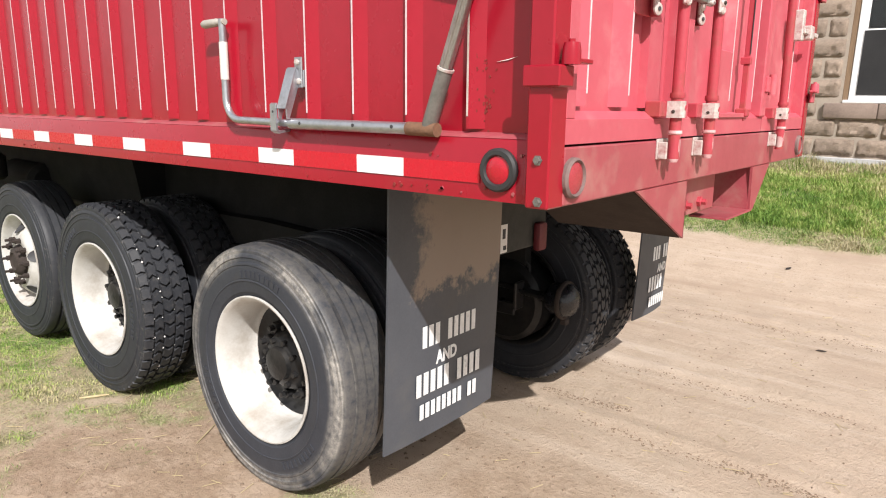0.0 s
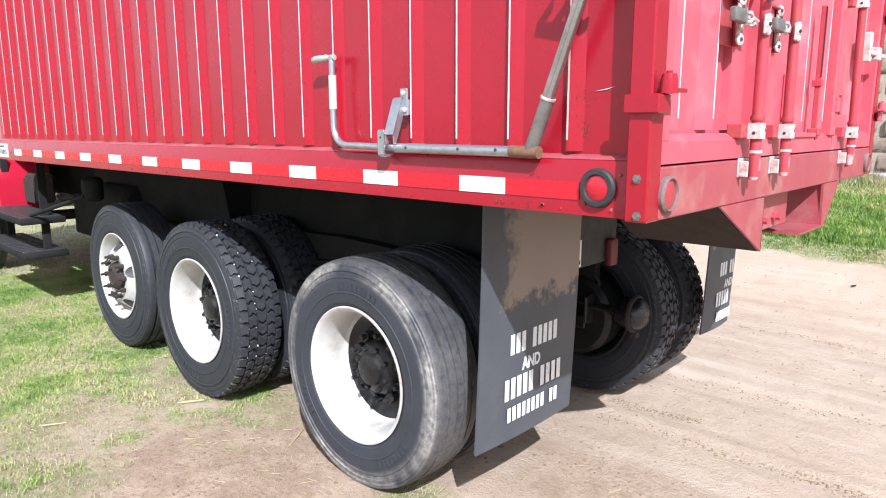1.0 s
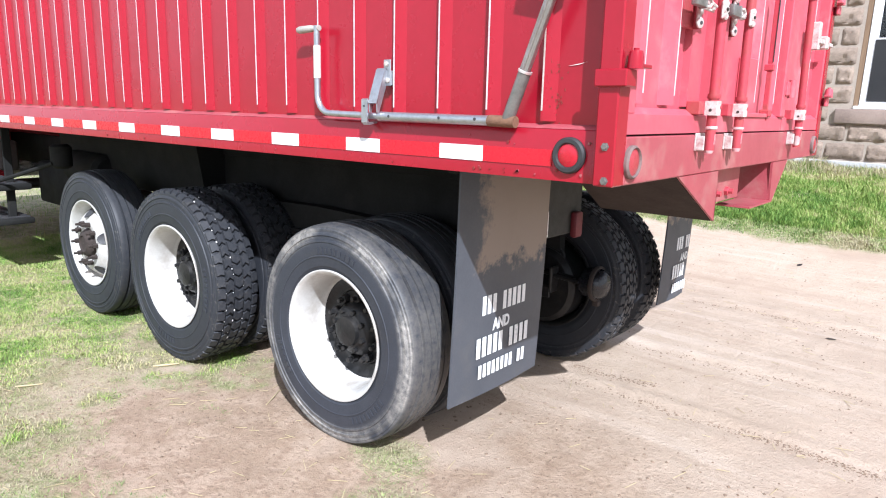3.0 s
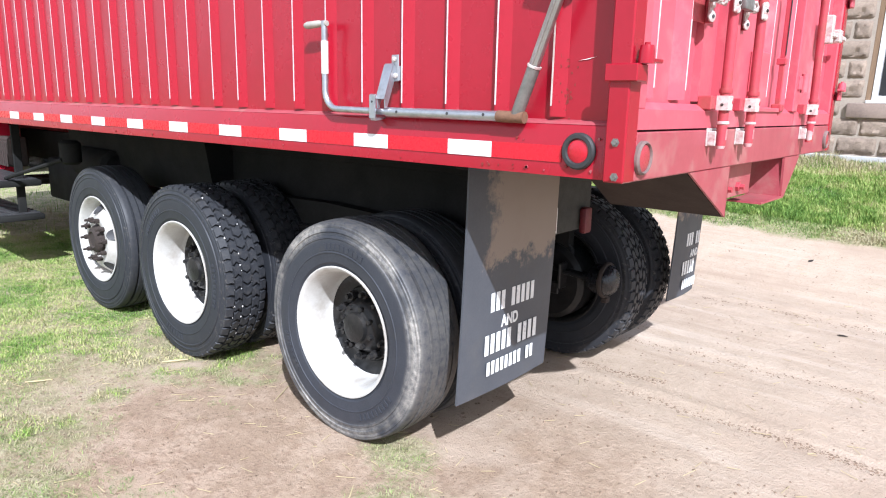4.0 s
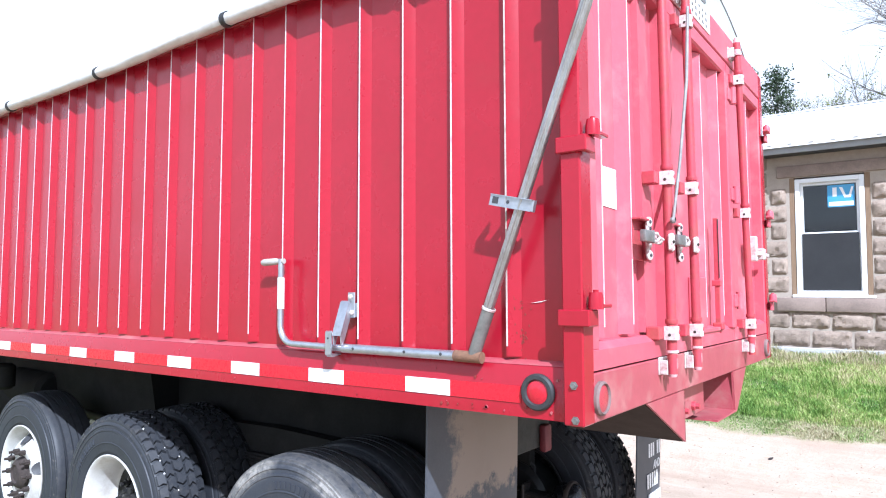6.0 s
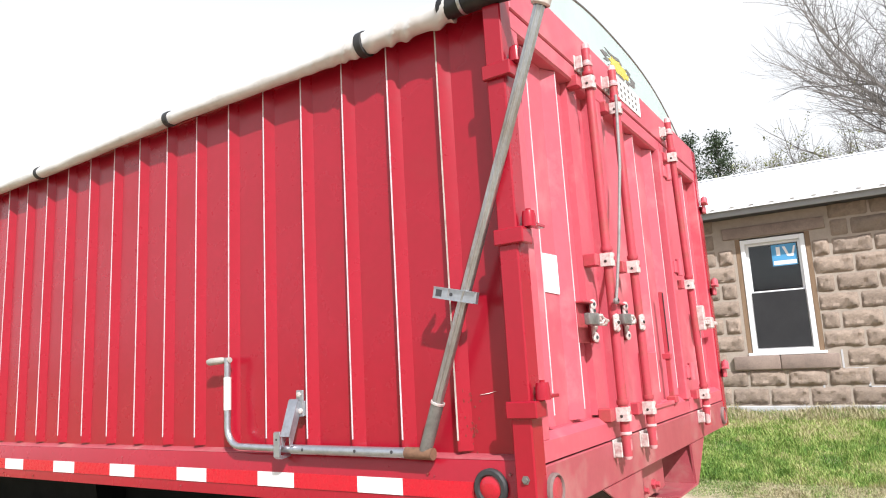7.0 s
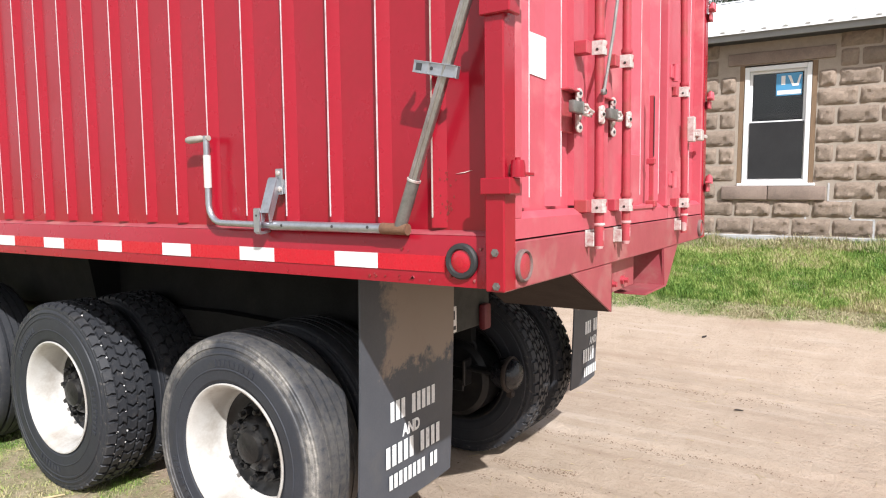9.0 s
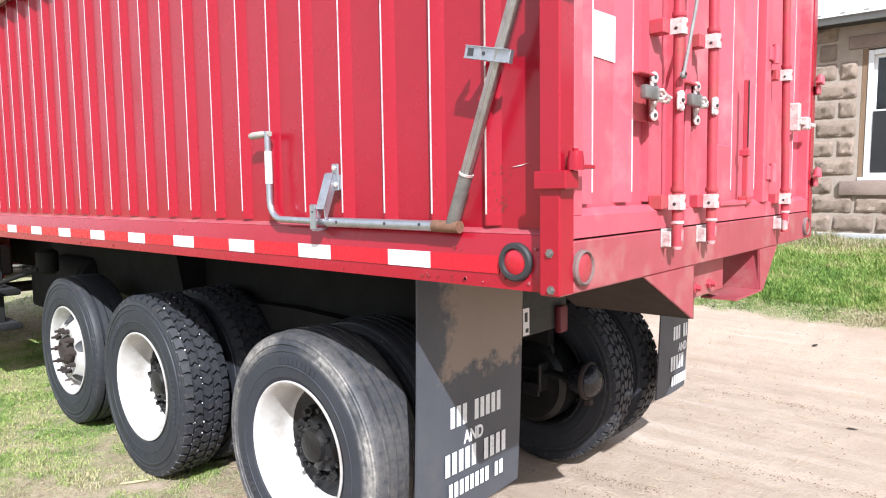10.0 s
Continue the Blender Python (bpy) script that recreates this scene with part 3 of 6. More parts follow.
def build_ground():
    xs, ys = axis_steps(-7.5, 3.2, 0.04, 900), axis_steps(-2.6, 8.0, 0.04, 900)
    verts, turf, sand = [], [], []
    for y in ys:
        for x in xs:
            verts.append((x, y, ground_z(x, y)))
            turf.append(turfiness(x, y))
            sand.append(sandiness(x, y))
    nx = len(xs)
    faces = [(j * nx + i, j * nx + i + 1, (j + 1) * nx + i + 1, (j + 1) * nx + i) for j in range(len(ys) - 1) for i in range(nx - 1)]
    me = bpy.data.meshes.new("ground")
    me.from_pydata(verts, [], faces)
    for key, vals in (("turf", turf), ("sand", sand)):
        me.attributes.new(key, "FLOAT", "POINT").data.foreach_set("value", vals)
    me.polygons.foreach_set("use_smooth", [True] * len(me.polygons))
    me.materials.append(GROUND)
    ob = new("ground", me)
    return tagged(ob, "sandy drive with brown dirt, worn turf and a low grass bank", "ground", kind="structure")


ground = build_ground()


# ---- house of rock-face blocks ----
WALL_Y, COURSE, BASE_Z = 7.6, 0.2215, 1.05
WX0, WX1, WZ0, WZ1 = -0.605, 0.135, 1.72, 3.17


def build_house():
    house = new("house")
    tagged(house, "single-storey house of brown rock-face concrete blocks with white metal roof", "house")
    x0, x1, top = -5.5, 6.0, 3.52
    b = B()
    for a in ((x0, WX0 - 0.06, BASE_Z - 0.6, top), (WX1 + 0.06, x1, BASE_Z - 0.6, top), (WX0 - 0.06, WX1 + 0.06, BASE_Z - 0.6, WZ0), (WX0 - 0.06, WX1 + 0.06, WZ1 + 0.02, top)):
        box(b, a[0], a[1], WALL_Y - 0.006, WALL_Y + 0.2, a[2], a[3])
    wall = part("front_wall", b, MORTAR, house, "grey mortar bed behind the blocks", smooth=False)
    b = B()
    box(b, x0, x0 + 0.2, WALL_Y + 0.2, 15.5, BASE_Z - 0.6, top)
    box(b, x1 - 0.2, x1, WALL_Y + 0.2, 15.5, BASE_Z - 0.6, top)
    box(b, x0, x1, 15.5, 15.7, BASE_Z - 0.6, top)
    part("other_walls", b, BLOCK, house, smooth=False)
    # Dark panel paints the unlit room behind the panes.
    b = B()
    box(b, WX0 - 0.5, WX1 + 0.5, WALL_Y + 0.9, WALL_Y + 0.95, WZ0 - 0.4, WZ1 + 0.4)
    part("dark_room_panel", b, ROOM_DARK, house, smooth=False)
    b = B()
    box(b, x0, x1, WALL_Y - 0.045, WALL_Y - 0.006, 0.80, 1.082, 0.006)
    part("plinth", b, MORTAR_NEW, house, "pale footing under the blocks")
    # stone lintel and sill
    b = B()
    box(b, -0.805, 0.372, WALL_Y - 0.035, WALL_Y + 0.1, 3.20, 3.345, 0.012, 2)
    part("lintel", b, STONE, house, "smooth brown stone lintel")
    b = B()
    box(b, -0.835, -0.30, WALL_Y - 0.06, WALL_Y + 0.1, 1.525, 1.695, 0.014, 2)
    box(b, -0.294, 0.335, WALL_Y - 0.058, WALL_Y + 0.1, 1.523, 1.692, 0.014, 2)
    part("stone_sill", b, STONE, house, "cracked brown stone sill")
    # window
    win = B()
    f0, f1 = WALL_Y - 0.015, WALL_Y + 0.07
    t = 0.055
    box(win, WX0, WX0 + t, f0, f1, WZ0, WZ1, 0.005)
    box(win, WX1 - t, WX1, f0, f1, WZ0, WZ1, 0.005)
    box(win, WX0 + t, WX1 - t, f0, f1, WZ1 - t, WZ1, 0.005)
    box(win, WX0 + t, WX1 - t, f0, f1, WZ0, WZ0 + t, 0.005)
    window = part("window", win, VINYL, house, "white vinyl double-hung window")
    b = B()
    box(b, WX0 - 0.05, WX1 + 0.08, WALL_Y - 0.05, WALL_Y + 0.02, WZ0 - 0.025, WZ0 + 0.012, 0.006)
    part("window_sill", b, VINYL, window)
    zm = 2.47
    for nm, za, zb, yy in (("upper_sash", zm - 0.02, WZ1 - t, WALL_Y + 0.035), ("lower_sash", WZ0 + t, zm + 0.03, WALL_Y + 0.012)):
        b = B()
        s = 0.032
        xa, xb = WX0 + t, WX1 - t
        for q in ((xa, xa + s, za, zb), (xb - s, xb, za, zb), (xa + s, xb - s, za, za + s), (xa + s, xb - s, zb - s, zb)):
            box(b, q[0], q[1], yy, yy + 0.03, q[2], q[3], 0.004)
        part(nm, b, VINYL, window)
        b = B()
        box(b, xa + s, xb - s, yy + 0.012, yy + 0.018, za + s, zb - s)
        pane = part("pane", b, GLASS, window, smooth=False)
        pane.visible_shadow = False
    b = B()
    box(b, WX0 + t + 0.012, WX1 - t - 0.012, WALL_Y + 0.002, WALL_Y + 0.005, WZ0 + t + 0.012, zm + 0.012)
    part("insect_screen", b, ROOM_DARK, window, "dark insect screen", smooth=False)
    # film sticker on the upper pane: plain shapes
    b = B()
    box(b, -0.255, 0.03, WALL_Y + 0.042, WALL_Y + 0.044, 2.80, 3.07)
    part("sticker", b, STICKER_BLUE, window, "blue film sticker with white marks", smooth=False)
    b = B()
    box(b, -0.20, -0.155, WALL_Y + 0.039, WALL_Y + 0.041, 2.93, 3.04)
    prism(b, [(-0.13, 3.04), (-0.095, 3.04), (-0.06, 2.94), (-0.03, 2.94), (0.0, 3.04), (0.02, 3.04), (-0.01, 2.91), (-0.075, 2.91)], 1, WALL_Y + 0.039, WALL_Y + 0.041)
    box(b, -0.24, 0.02, WALL_Y + 0.039, WALL_Y + 0.041, 2.815, 2.865)
    part("sticker_mark", b, STICKER, window, smooth=False)
    for xa, xb in ((WX0 - 0.06, WX0 - 0.003), (WX1 + 0.003, WX1 + 0.06)):
        b = B()
        box(b, xa, xb, WALL_Y - 0.005, WALL_Y + 0.05, WZ0 - 0.02, 3.20, 0.004)
        part("side_board", b, RAW_WOOD, house, "brown raw timber board beside the window")
    for xa, xb, za, zb in ((0.352, 0.372, 1.50, 1.73), (0.352, 0.605, 1.494, 1.516), (0.585, 0.607, 1.29, 1.50), (0.585, 0.845, 1.282, 1.303), (0.825, 0.847, 1.07, 1.29), (-0.115, -0.095, 1.07, 1.29), (0.12, 0.14, 1.29, 1.50)):
        b = B()
        box(b, xa, xb, WALL_Y - 0.010, WALL_Y - 0.004, za, zb)
        part("repointed_joint", b, MORTAR_NEW, house, "pale fresh mortar joint", smooth=False)
    # eave, roof
    ey, ez, ry, rz = 7.28, 3.53, 11.9, 5.08
    b = B()
    box(b, x0 - 0.3, x1 + 0.3, ey, ey + 0.03, ez - 0.075, ez + 0.02, 0.004)
    part("fascia", b, FASCIA, house, "grey metal fascia")
    b = B()
    box(b, x0 - 0.3, x1 + 0.3, ey + 0.03, WALL_Y, ez - 0.06, ez - 0.045)
    # Soffit in black: the shadow line under the fascia is painted in.
    part("soffit", b, INK_AND_SHADE, house, smooth=False)
    b = B()
    prism(b, [(ey - 0.05, ez + 0.025), (ry, rz), (16.5, 3.50), (16.5, 3.47), (ry, rz - 0.04), (ey - 0.05, ez - 0.005)], 0, x0 - 0.35, x1 + 0.35)
    roof = part("roof", b, ROOF_METAL, house, "white ribbed metal roof", smooth=False)
    d = Vector((0, ry - ey + 0.05, rz - ez - 0.025))
    nrm = Vector((0, -d.z, d.y)).normalized()
    b = B()
    p0, p1 = Vector((0, ey - 0.06, ez + 0.025)), Vector((0, ry, rz))
    vs = []
    for sx, h in ((-0.030, 0.0), (-0.012, 0.012), (0.012, 0.012), (0.030, 0.0)):
        vs.append([b.verts.new(p + Vector((sx, 0, 0)) + nrm * h) for p in (p0, p1)])
    for a_, c_ in zip(vs, vs[1:]):
        b.faces.new((a_[0], c_[0], c_[1], a_[1]))
    b.faces.new([v[0] for v in vs])
    rib = part("roof_rib", b, ROOF_METAL, roof, smooth=False)
    x = x0 + 0.1
    rib.location.x = x
    while x < x1:
        x += 0.229
        r2 = rib.copy()
        scene.collection.objects.link(r2)
        r2.location.x = x
    b = B()
    prism(b, [(ry - 0.18, rz - 0.045), (ry, rz + 0.025), (ry + 0.18, rz - 0.045), (ry, rz + 0.01)], 0, x0 - 0.36, x1 + 0.36)
    part("ridge_cap", b, ROOF_METAL, roof, smooth=False)
    return house, wall


house, front_wall = build_house()


# ---- truck: body ----
truck = new("grain_truck")
tagged(truck, "red grain truck with ribbed steel box and rolled white tarp", "truck")
Y0, Y1 = -0.045, 2.46          # outer faces of the corner posts
MID = 0.5 * (Y0 + Y1)
BACK, FRONT = 0.0, -5.62


def mirror_y(bm):
    for v in bm.verts:
        v.co.y = 2 * MID - v.co.y
    return bm


def tp(name, bm, material, parent=truck, label="", smooth=True):
    return part(name, bm, material, parent, label, smooth, lean=True)


def build_rail(far):
    b = B()
    prism(b, [(0.0, 1.376), (0.0, 1.519), (0.004, 1.525), (0.075, 1.531), (0.075, 1.521), (0.008, 1.512), (0.008, 1.384), (0.06, 1.384), (0.06, 1.376)], 0, FRONT, -0.064)
    if far:
        mirror_y(b)
    rail = tp("side_rail", b, RED, truck, "red steel channel along the box bottom")
    if far:
        return
    b = B()
    prism(b, [(0.002, 1.525), (0.005, 1.529), (0.020, 1.536), (0.044, 1.540), (0.044, 1.528)], 0, FRONT, -0.064)
    tp("rail_fillet", b, RED_DUSTY, rail, "dusty ledge above the rail")
    period, white0 = 0.457, -0.642
    for k in range(12):
        xw = white0 - period * k
        if xw < FRONT + 0.12:
            break
        b = B()
        box(b, xw, xw + 0.178, -0.003, 0.0, 1.416, 1.464)
        tp("white_tape", b, TAPE_WHITE, rail, smooth=False)
        b = B()
        box(b, xw + 0.178, xw + period - (0.030 if k == 0 else 0.0), -0.003, 0.0, 1.416, 1.464)
        tp("red_tape", b, TAPE_RED, rail, smooth=False)
    # licence sticker at the front end: plain bars
    b = B()
    box(b, FRONT + 0.03, FRONT + 0.24, -0.0045, -0.0005, 1.395, 1.50)
    tp("sticker", b, STICKER, rail, "white sticker with dark characters", smooth=False)
    b = B()
    for k in range(5):
        box(b, FRONT + 0.05 + 0.035 * k, FRONT + 0.07 + 0.035 * k, -0.006, -0.0046, 1.42, 1.455)
    box(b, FRONT + 0.05, FRONT + 0.16, -0.006, -0.0046, 1.474, 1.486)
    tp("sticker_bars", b, INK_AND_SHADE, rail, smooth=False)
    lamp_round((-0.158, 0.0, 1.4515), (0, -1, 0), rail)


def lamp_round(c, axis, parent, r=0.052, ring_mat=None, ring_w=0.019):
    b = B()
    lathe(b, [(0.0, r), (0.010, r), (0.016, r - 0.005), (0.016, r - ring_w + 0.004), (0.010, r - ring_w), (0.0, r - ring_w)], c, axis, 32)
    tp("lamp_ring", b, ring_mat or GASKET, parent, "rubber lamp ring")
    b = B()
    lathe(b, [(0.002, r - ring_w + 0.001), (0.010, r - ring_w), (0.015, (r - ring_w) * 0.6), (0.016, 0.012), (0.016, 0.0005)], c, axis, 24)
    tp("lamp_lens", b, LENS_RED if ring_mat is None else LENS_PINK, parent, "round red lens")


def rib_mesh(length, height=0.023, crest=0.0034, slope=0.034):
    """A rib along z: steep on its -x side, crest with a raised pale strip that paints the sun's glint, a long flat
    slope on the +x side.
    """
    b = B()
    pr = [(-crest - 0.012, 0.0), (-crest - 0.006, -height * 0.35), (-crest - 0.002, -height), (0.0, -height)]
    pr += [(0.004, -height + 0.0015), (slope - 0.004, -0.0035), (slope + 0.001, 0.0)]
    rings = [[b.verts.new((x, y, z)) for x, y in pr] for z in (0.0, length)]
    for i in range(len(pr) - 1):
        f = b.faces.new((rings[0][i], rings[0][i + 1], rings[1][i + 1], rings[1][i]))
        f.smooth = True
    b.faces.new(rings[0])
    b.faces.new(rings[1][::-1])
    v = [b.verts.new(p) for z in (0.03, length) for p in ((-crest - 0.001, -height - 0.0015, z), (0.0005, -height - 0.0015, z))]
    w = [b.verts.new(p) for z in (0.03, length) for p in ((-crest - 0.001, -height, z), (0.0005, -height, z))]
    fs = [b.faces.new((v[0], v[1], v[3], v[2])), b.faces.new((v[0], v[2], w[2], w[0])), b.faces.new((v[1], w[1], w[3], v[3])), b.faces.new((v[0], w[0], w[1], v[1]))]
    for f in fs:
        f.material_index = 1
    return b


TOP = 2.875
RIB0, PITCH = -0.262, 0.2


def build_side(far):
    y = 0.031
    b = B()
    box(b, FRONT, -0.064, y, y + 0.02, 1.531, TOP)
    if far:
        mirror_y(b)
    side = tp("side_panel", b, RED, truck, "red ribbed steel side panel", smooth=False)
    b = B()
    box(b, FRONT, -0.064, y - 0.019, y + 0.053, TOP, TOP + 0.05, 0.004)
    if far:
        mirror_y(b)
    tp("top_rail", b, RED, truck)
    if far:
        return
    b = rib_mesh(TOP - 1.545)
    rib = part("rib", b, [RED, CREST_GLINT], side, angle=50)
    k = 0
    while True:
        x = RIB0 - PITCH * k
        if x < FRONT + 0.05:
            break
        if k == 0:
            ob = part("rib", rib_mesh(TOP - 1.545), [RED, CREST_GLINT_RUSTY], side, "rib with rusted crest and pale glint strip", angle=50)
        elif k == 1:
            ob = rib
        else:
            ob = rib.copy()
            scene.collection.objects.link(ob)
        ob.matrix_basis = LEAN_BODY @ Matrix.Translation((x, y, 1.545))
        k += 1
    # bare rust and a scuff beside the last rib crest
    b = B()
    prism(b, [(-0.195, 1.7015), (-0.165, 1.704), (-0.138, 1.711), (-0.162, 1.7065)], 1, y - 0.003, y - 0.001)
    tp("scratch", b, STICKER, side, smooth=False)
    rng = random.Random(76)
    for k in range(36):
        cx, cz = -0.246 + abs(rng.gauss(0, 0.026)), rng.choice((1.585, 1.60, 1.70, 1.705)) + rng.gauss(0, 0.020)
        r = rng.uniform(0.0008, 0.0034)
        b = B()
        yy = y - 0.023 * max(0.0, 1 - (cx + 0.262) / 0.034)
        prism(b, [(cx + r * rng.uniform(0.5, 1.4) * math.cos(q * 0.9), cz + r * rng.uniform(0.6, 1.8) * math.sin(q * 0.9)) for q in range(7)], 1, yy - 0.0018, yy + 0.001)
        tp("rust_fleck", b, RUST_STAIN, side, smooth=False)
    rng = random.Random(77)
    for k in range(26):
        cx, cz, r = rng.uniform(-0.60, -0.09), rng.uniform(1.385, 1.50), rng.choice((0.0015, 0.002, 0.003, 0.0045))
        if k % 3 == 0:
            cx = rng.uniform(-3.5, -0.6)
        if 1.408 < cz < 1.472:
            cz = 1.40 - (cz - 1.408) * 0.2
        b = B()
        prism(b, [(cx + r * rng.uniform(0.5, 1.5) * math.cos(q * 1.26), cz + r * rng.uniform(0.5, 1.5) * math.sin(q * 1.26)) for q in range(5)], 1, -0.0042, -0.0002)
        tp("paint_chip", b, RED_DUSTY if k % 2 else RUST_STAIN, side, smooth=False)


def build_front_wall():
    b = B()
    box(b, FRONT - 0.03, FRONT, 0.034, Y1 - 0.08, 1.40, TOP + 0.12)
    tp("front_wall", b, RED, truck, smooth=False)
    b = B()
    box(b, FRONT, -0.06, 0.07, Y1 - 0.115, 1.50, 1.53)
    tp("box_floor", b, FRAME_BLACK, truck, smooth=False)
    for k in range(14):
        x = -0.35 - 0.38 * k
        b = B()
        prism(b, [(x, 1.376), (x + 0.05, 1.376), (x + 0.05, 1.384), (x + 0.008, 1.384), (x + 0.008, 1.49), (x + 0.05, 1.49), (x + 0.05, 1.498), (x, 1.498)], 1, 0.062, Y1 - 0.107)
        tp("cross_member", b, FRAME_BLACK, truck, smooth=False)


def hinge(z, far=False):
    b = B()
    prism(b, [(-0.068, -0.058), (0.024, -0.058), (0.024, 0.004), (0.012, 0.004), (0.012, -0.0455), (-0.068, -0.0455)], 2, z - 0.045, z, 0.003)
    if far:
        mirror_y(b)
    # far hinges take the paler red that has sun in its tone
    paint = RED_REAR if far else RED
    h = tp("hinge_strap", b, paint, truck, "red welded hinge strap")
    b = B()
    c = (0.026, -0.016, z + 0.001)
    tube(b, [c, (c[0], c[1], z + 0.03), (c[0], c[1], z + 0.046)], [0.021, 0.020, 0.017], 14)
    box(b, 0.018, 0.044, -0.012, 0.05, z + 0.004, z + 0.014, 0.002)
    tube(b, [(c[0], c[1], z + 0.046), (c[0], c[1], z + 0.053)], 0.008, 8)
    if far:
        mirror_y(b)
    tp("hinge_barrel", b, paint, h)


def build_posts():
    for far in (False, True):
        b = B()
        prism(b, [(-0.060, Y0), (0.0, Y0), (0.0, 0.024), (-0.03, 0.024), (-0.03, 0.034), (-0.060, 0.034)], 2, 1.376, 2.985, 0.004)
        if far:
            mirror_y(b)
        post = tp("corner_post", b, RED, truck, "red steel corner post")
        for z in (1.685, 2.155, 2.645):
            hinge(z, far)
        if not far:
            for bx, z in ((-0.0287, 1.4835), (-0.025, 1.392)):
                b = B()
                c = (bx, Y0, z)
                lathe(b, [(0.0, 0.012), (0.002, 0.012), (0.002, 0.008), (0.008, 0.0075), (0.008, 0.0006)], c, (0, -1, 0), 6)
                tp("bolt", b, GALV_DULL, post, "worn zinc bolt")
    b = B()
    box(b, -0.07, -0.002, 0.026, Y1 - 0.071, 1.376, 1.510, 0.004)
    sill = tp("rear_sill", b, RED_DUSTY, truck, "dusty red rear sill beam")
    lamp_round((-0.002, 0.062, 1.440), (1, 0, 0), sill, 0.047, RING_DUSTY, 0.010)
    lamp_round((-0.002, 2.33, 1.437), (1, 0, 0), sill, 0.047, RING_DUSTY, 0.010)
    b = B()
    box(b, -0.07, -0.001, 0.026, Y1 - 0.071, 2.848, 2.992, 0.004)
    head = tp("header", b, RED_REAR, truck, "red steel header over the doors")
    b = B()
    box(b, -0.001, 0.003, 0.975, 1.345, 2.882, 2.985)
    tp("number_plate", b, STICKER, head, "white plate with dark characters", smooth=False)
    for k in range(6):
        for z in (2.895, 2.922, 2.95):
            b = B()
            box(b, 0.003, 0.0045, 1.01 + 0.052 * k, 1.032 + 0.052 * k, z, z + 0.013)
            tp("plate_mark", b, GALV_DULL, head, smooth=False)


PANEL_X, CREST_X = -0.052, -0.022


def door_leaf(ya, yb, ribs, label):
    b = B()
    z0, z1 = 1.516, 2.840
    prism(b, [(-0.055, z0), (-0.004, z0), (-0.004, z0 + 0.055), (-0.03, z0 + 0.075), (-0.055, z0 + 0.075)], 1, ya, yb)
    prism(b, [(-0.055, z1), (-0.004, z1), (-0.004, z1 - 0.055), (-0.012, z1 - 0.062), (-0.055, z1 - 0.062)], 1, ya, yb)
    box(b, -0.055, -0.004, ya, ya + 0.045, z0 + 0.056, z1 - 0.056, 0.003)
    box(b, -0.055, -0.004, yb - 0.03, yb, z0 + 0.056, z1 - 0.056, 0.003)
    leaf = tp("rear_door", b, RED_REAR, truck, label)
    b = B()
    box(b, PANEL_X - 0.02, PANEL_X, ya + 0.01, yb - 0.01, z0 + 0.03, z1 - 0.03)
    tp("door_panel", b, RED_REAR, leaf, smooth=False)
    for y in ribs:
        b = rib_mesh(z1 - z0 - 0.15, 0.030, 0.004, 0.055)
        # rib turned to face the rear: its steep side towards +y
        b.transform(Matrix.Translation((PANEL_X, y, z0 + 0.085)) @ Matrix(((0, -1, 0, 0), (-1, 0, 0, 0), (0, 0, 1, 0), (0, 0, 0, 1))))
        tp("rib", b, [RED_REAR, CREST_GLINT], leaf)
    return leaf


def keeper(y, z, parent):
    """A red block with a pale, rounded bracket that holds a lock rod."""
    b = B()
    box(b, -0.030, 0.016, y - 0.066, y - 0.022, z - 0.022, z + 0.022, 0.003)
    tp("rod_block", b, RED_ROD, parent)
    b = B()
    prism(b, [(0.018, y - 0.026), (0.022, y - 0.026), (0.054, y - 0.022), (0.060, y - 0.008), (0.060, y + 0.006), (0.052, y + 0.020), (0.02, y + 0.026), (0.02, y + 0.020), (0.048, y + 0.014), (0.053, y + 0.004), (0.053, y - 0.006), (0.048, y - 0.015), (0.018, y - 0.020)], 2, z - 0.023, z + 0.023)
    tp("rod_bracket", b, GALV_PALE, parent, "worn zinc rod bracket")
    b = B()
    lathe(b, [(0.0, 0.005), (0.002, 0.005), (0.004, 0.003), (0.004, 0.0005)], (0.036, y - 0.0235, z - 0.006), (0.12, -1, 0), 8)
    tp("bracket_bolt", b, RUST, parent)
    b = B()
    prism(b, [(y - 0.006, z + 0.004), (y + 0.003, z + 0.012), (y + 0.013, z + 0.010), (y + 0.006, z), (y - 0.002, z - 0.003)], 0, 0.0595, 0.0612)
    tp("paint_rest", b, RED_ROD, parent, "left-over red paint", smooth=False)


def cam_end(y, z, rod, up):
    """The cam on a rod's end between the two ears of its keeper."""
    s = -1 if up else 1
    b = B()
    tube(b, [(0.036, y, z + s * 0.034), (0.036, y, z + s * 0.026), (0.036, y, z + s * 0.022), (0.036, y, z - s * 0.046), (0.036, y, z - s * 0.055)], [0.0195, 0.0205, 0.0165, 0.0155, 0.012], 14)
    box(b, 0.030, 0.052, y - 0.008, y + 0.010, z - 0.030, z + 0.012, 0.004)
    tp("rod_cam", b, CAM_WORN, rod, "worn cam end of the rod")
    b = B()
    box(b, -0.003, 0.004, y - 0.036, y + 0.044, z - 0.048, z + 0.010, 0.002)
    box(b, 0.004, 0.030, y - 0.036, y - 0.029, z - 0.046, z + 0.002, 0.002)
    box(b, 0.004, 0.040, y + 0.034, y + 0.042, z - 0.044, z + 0.004, 0.002)
    box(b, 0.026, 0.040, y + 0.026, y + 0.042, z - 0.044, z - 0.020, 0.003)
    tp("cam_keeper", b, GALV_PALE, rod, "worn zinc cam keeper")


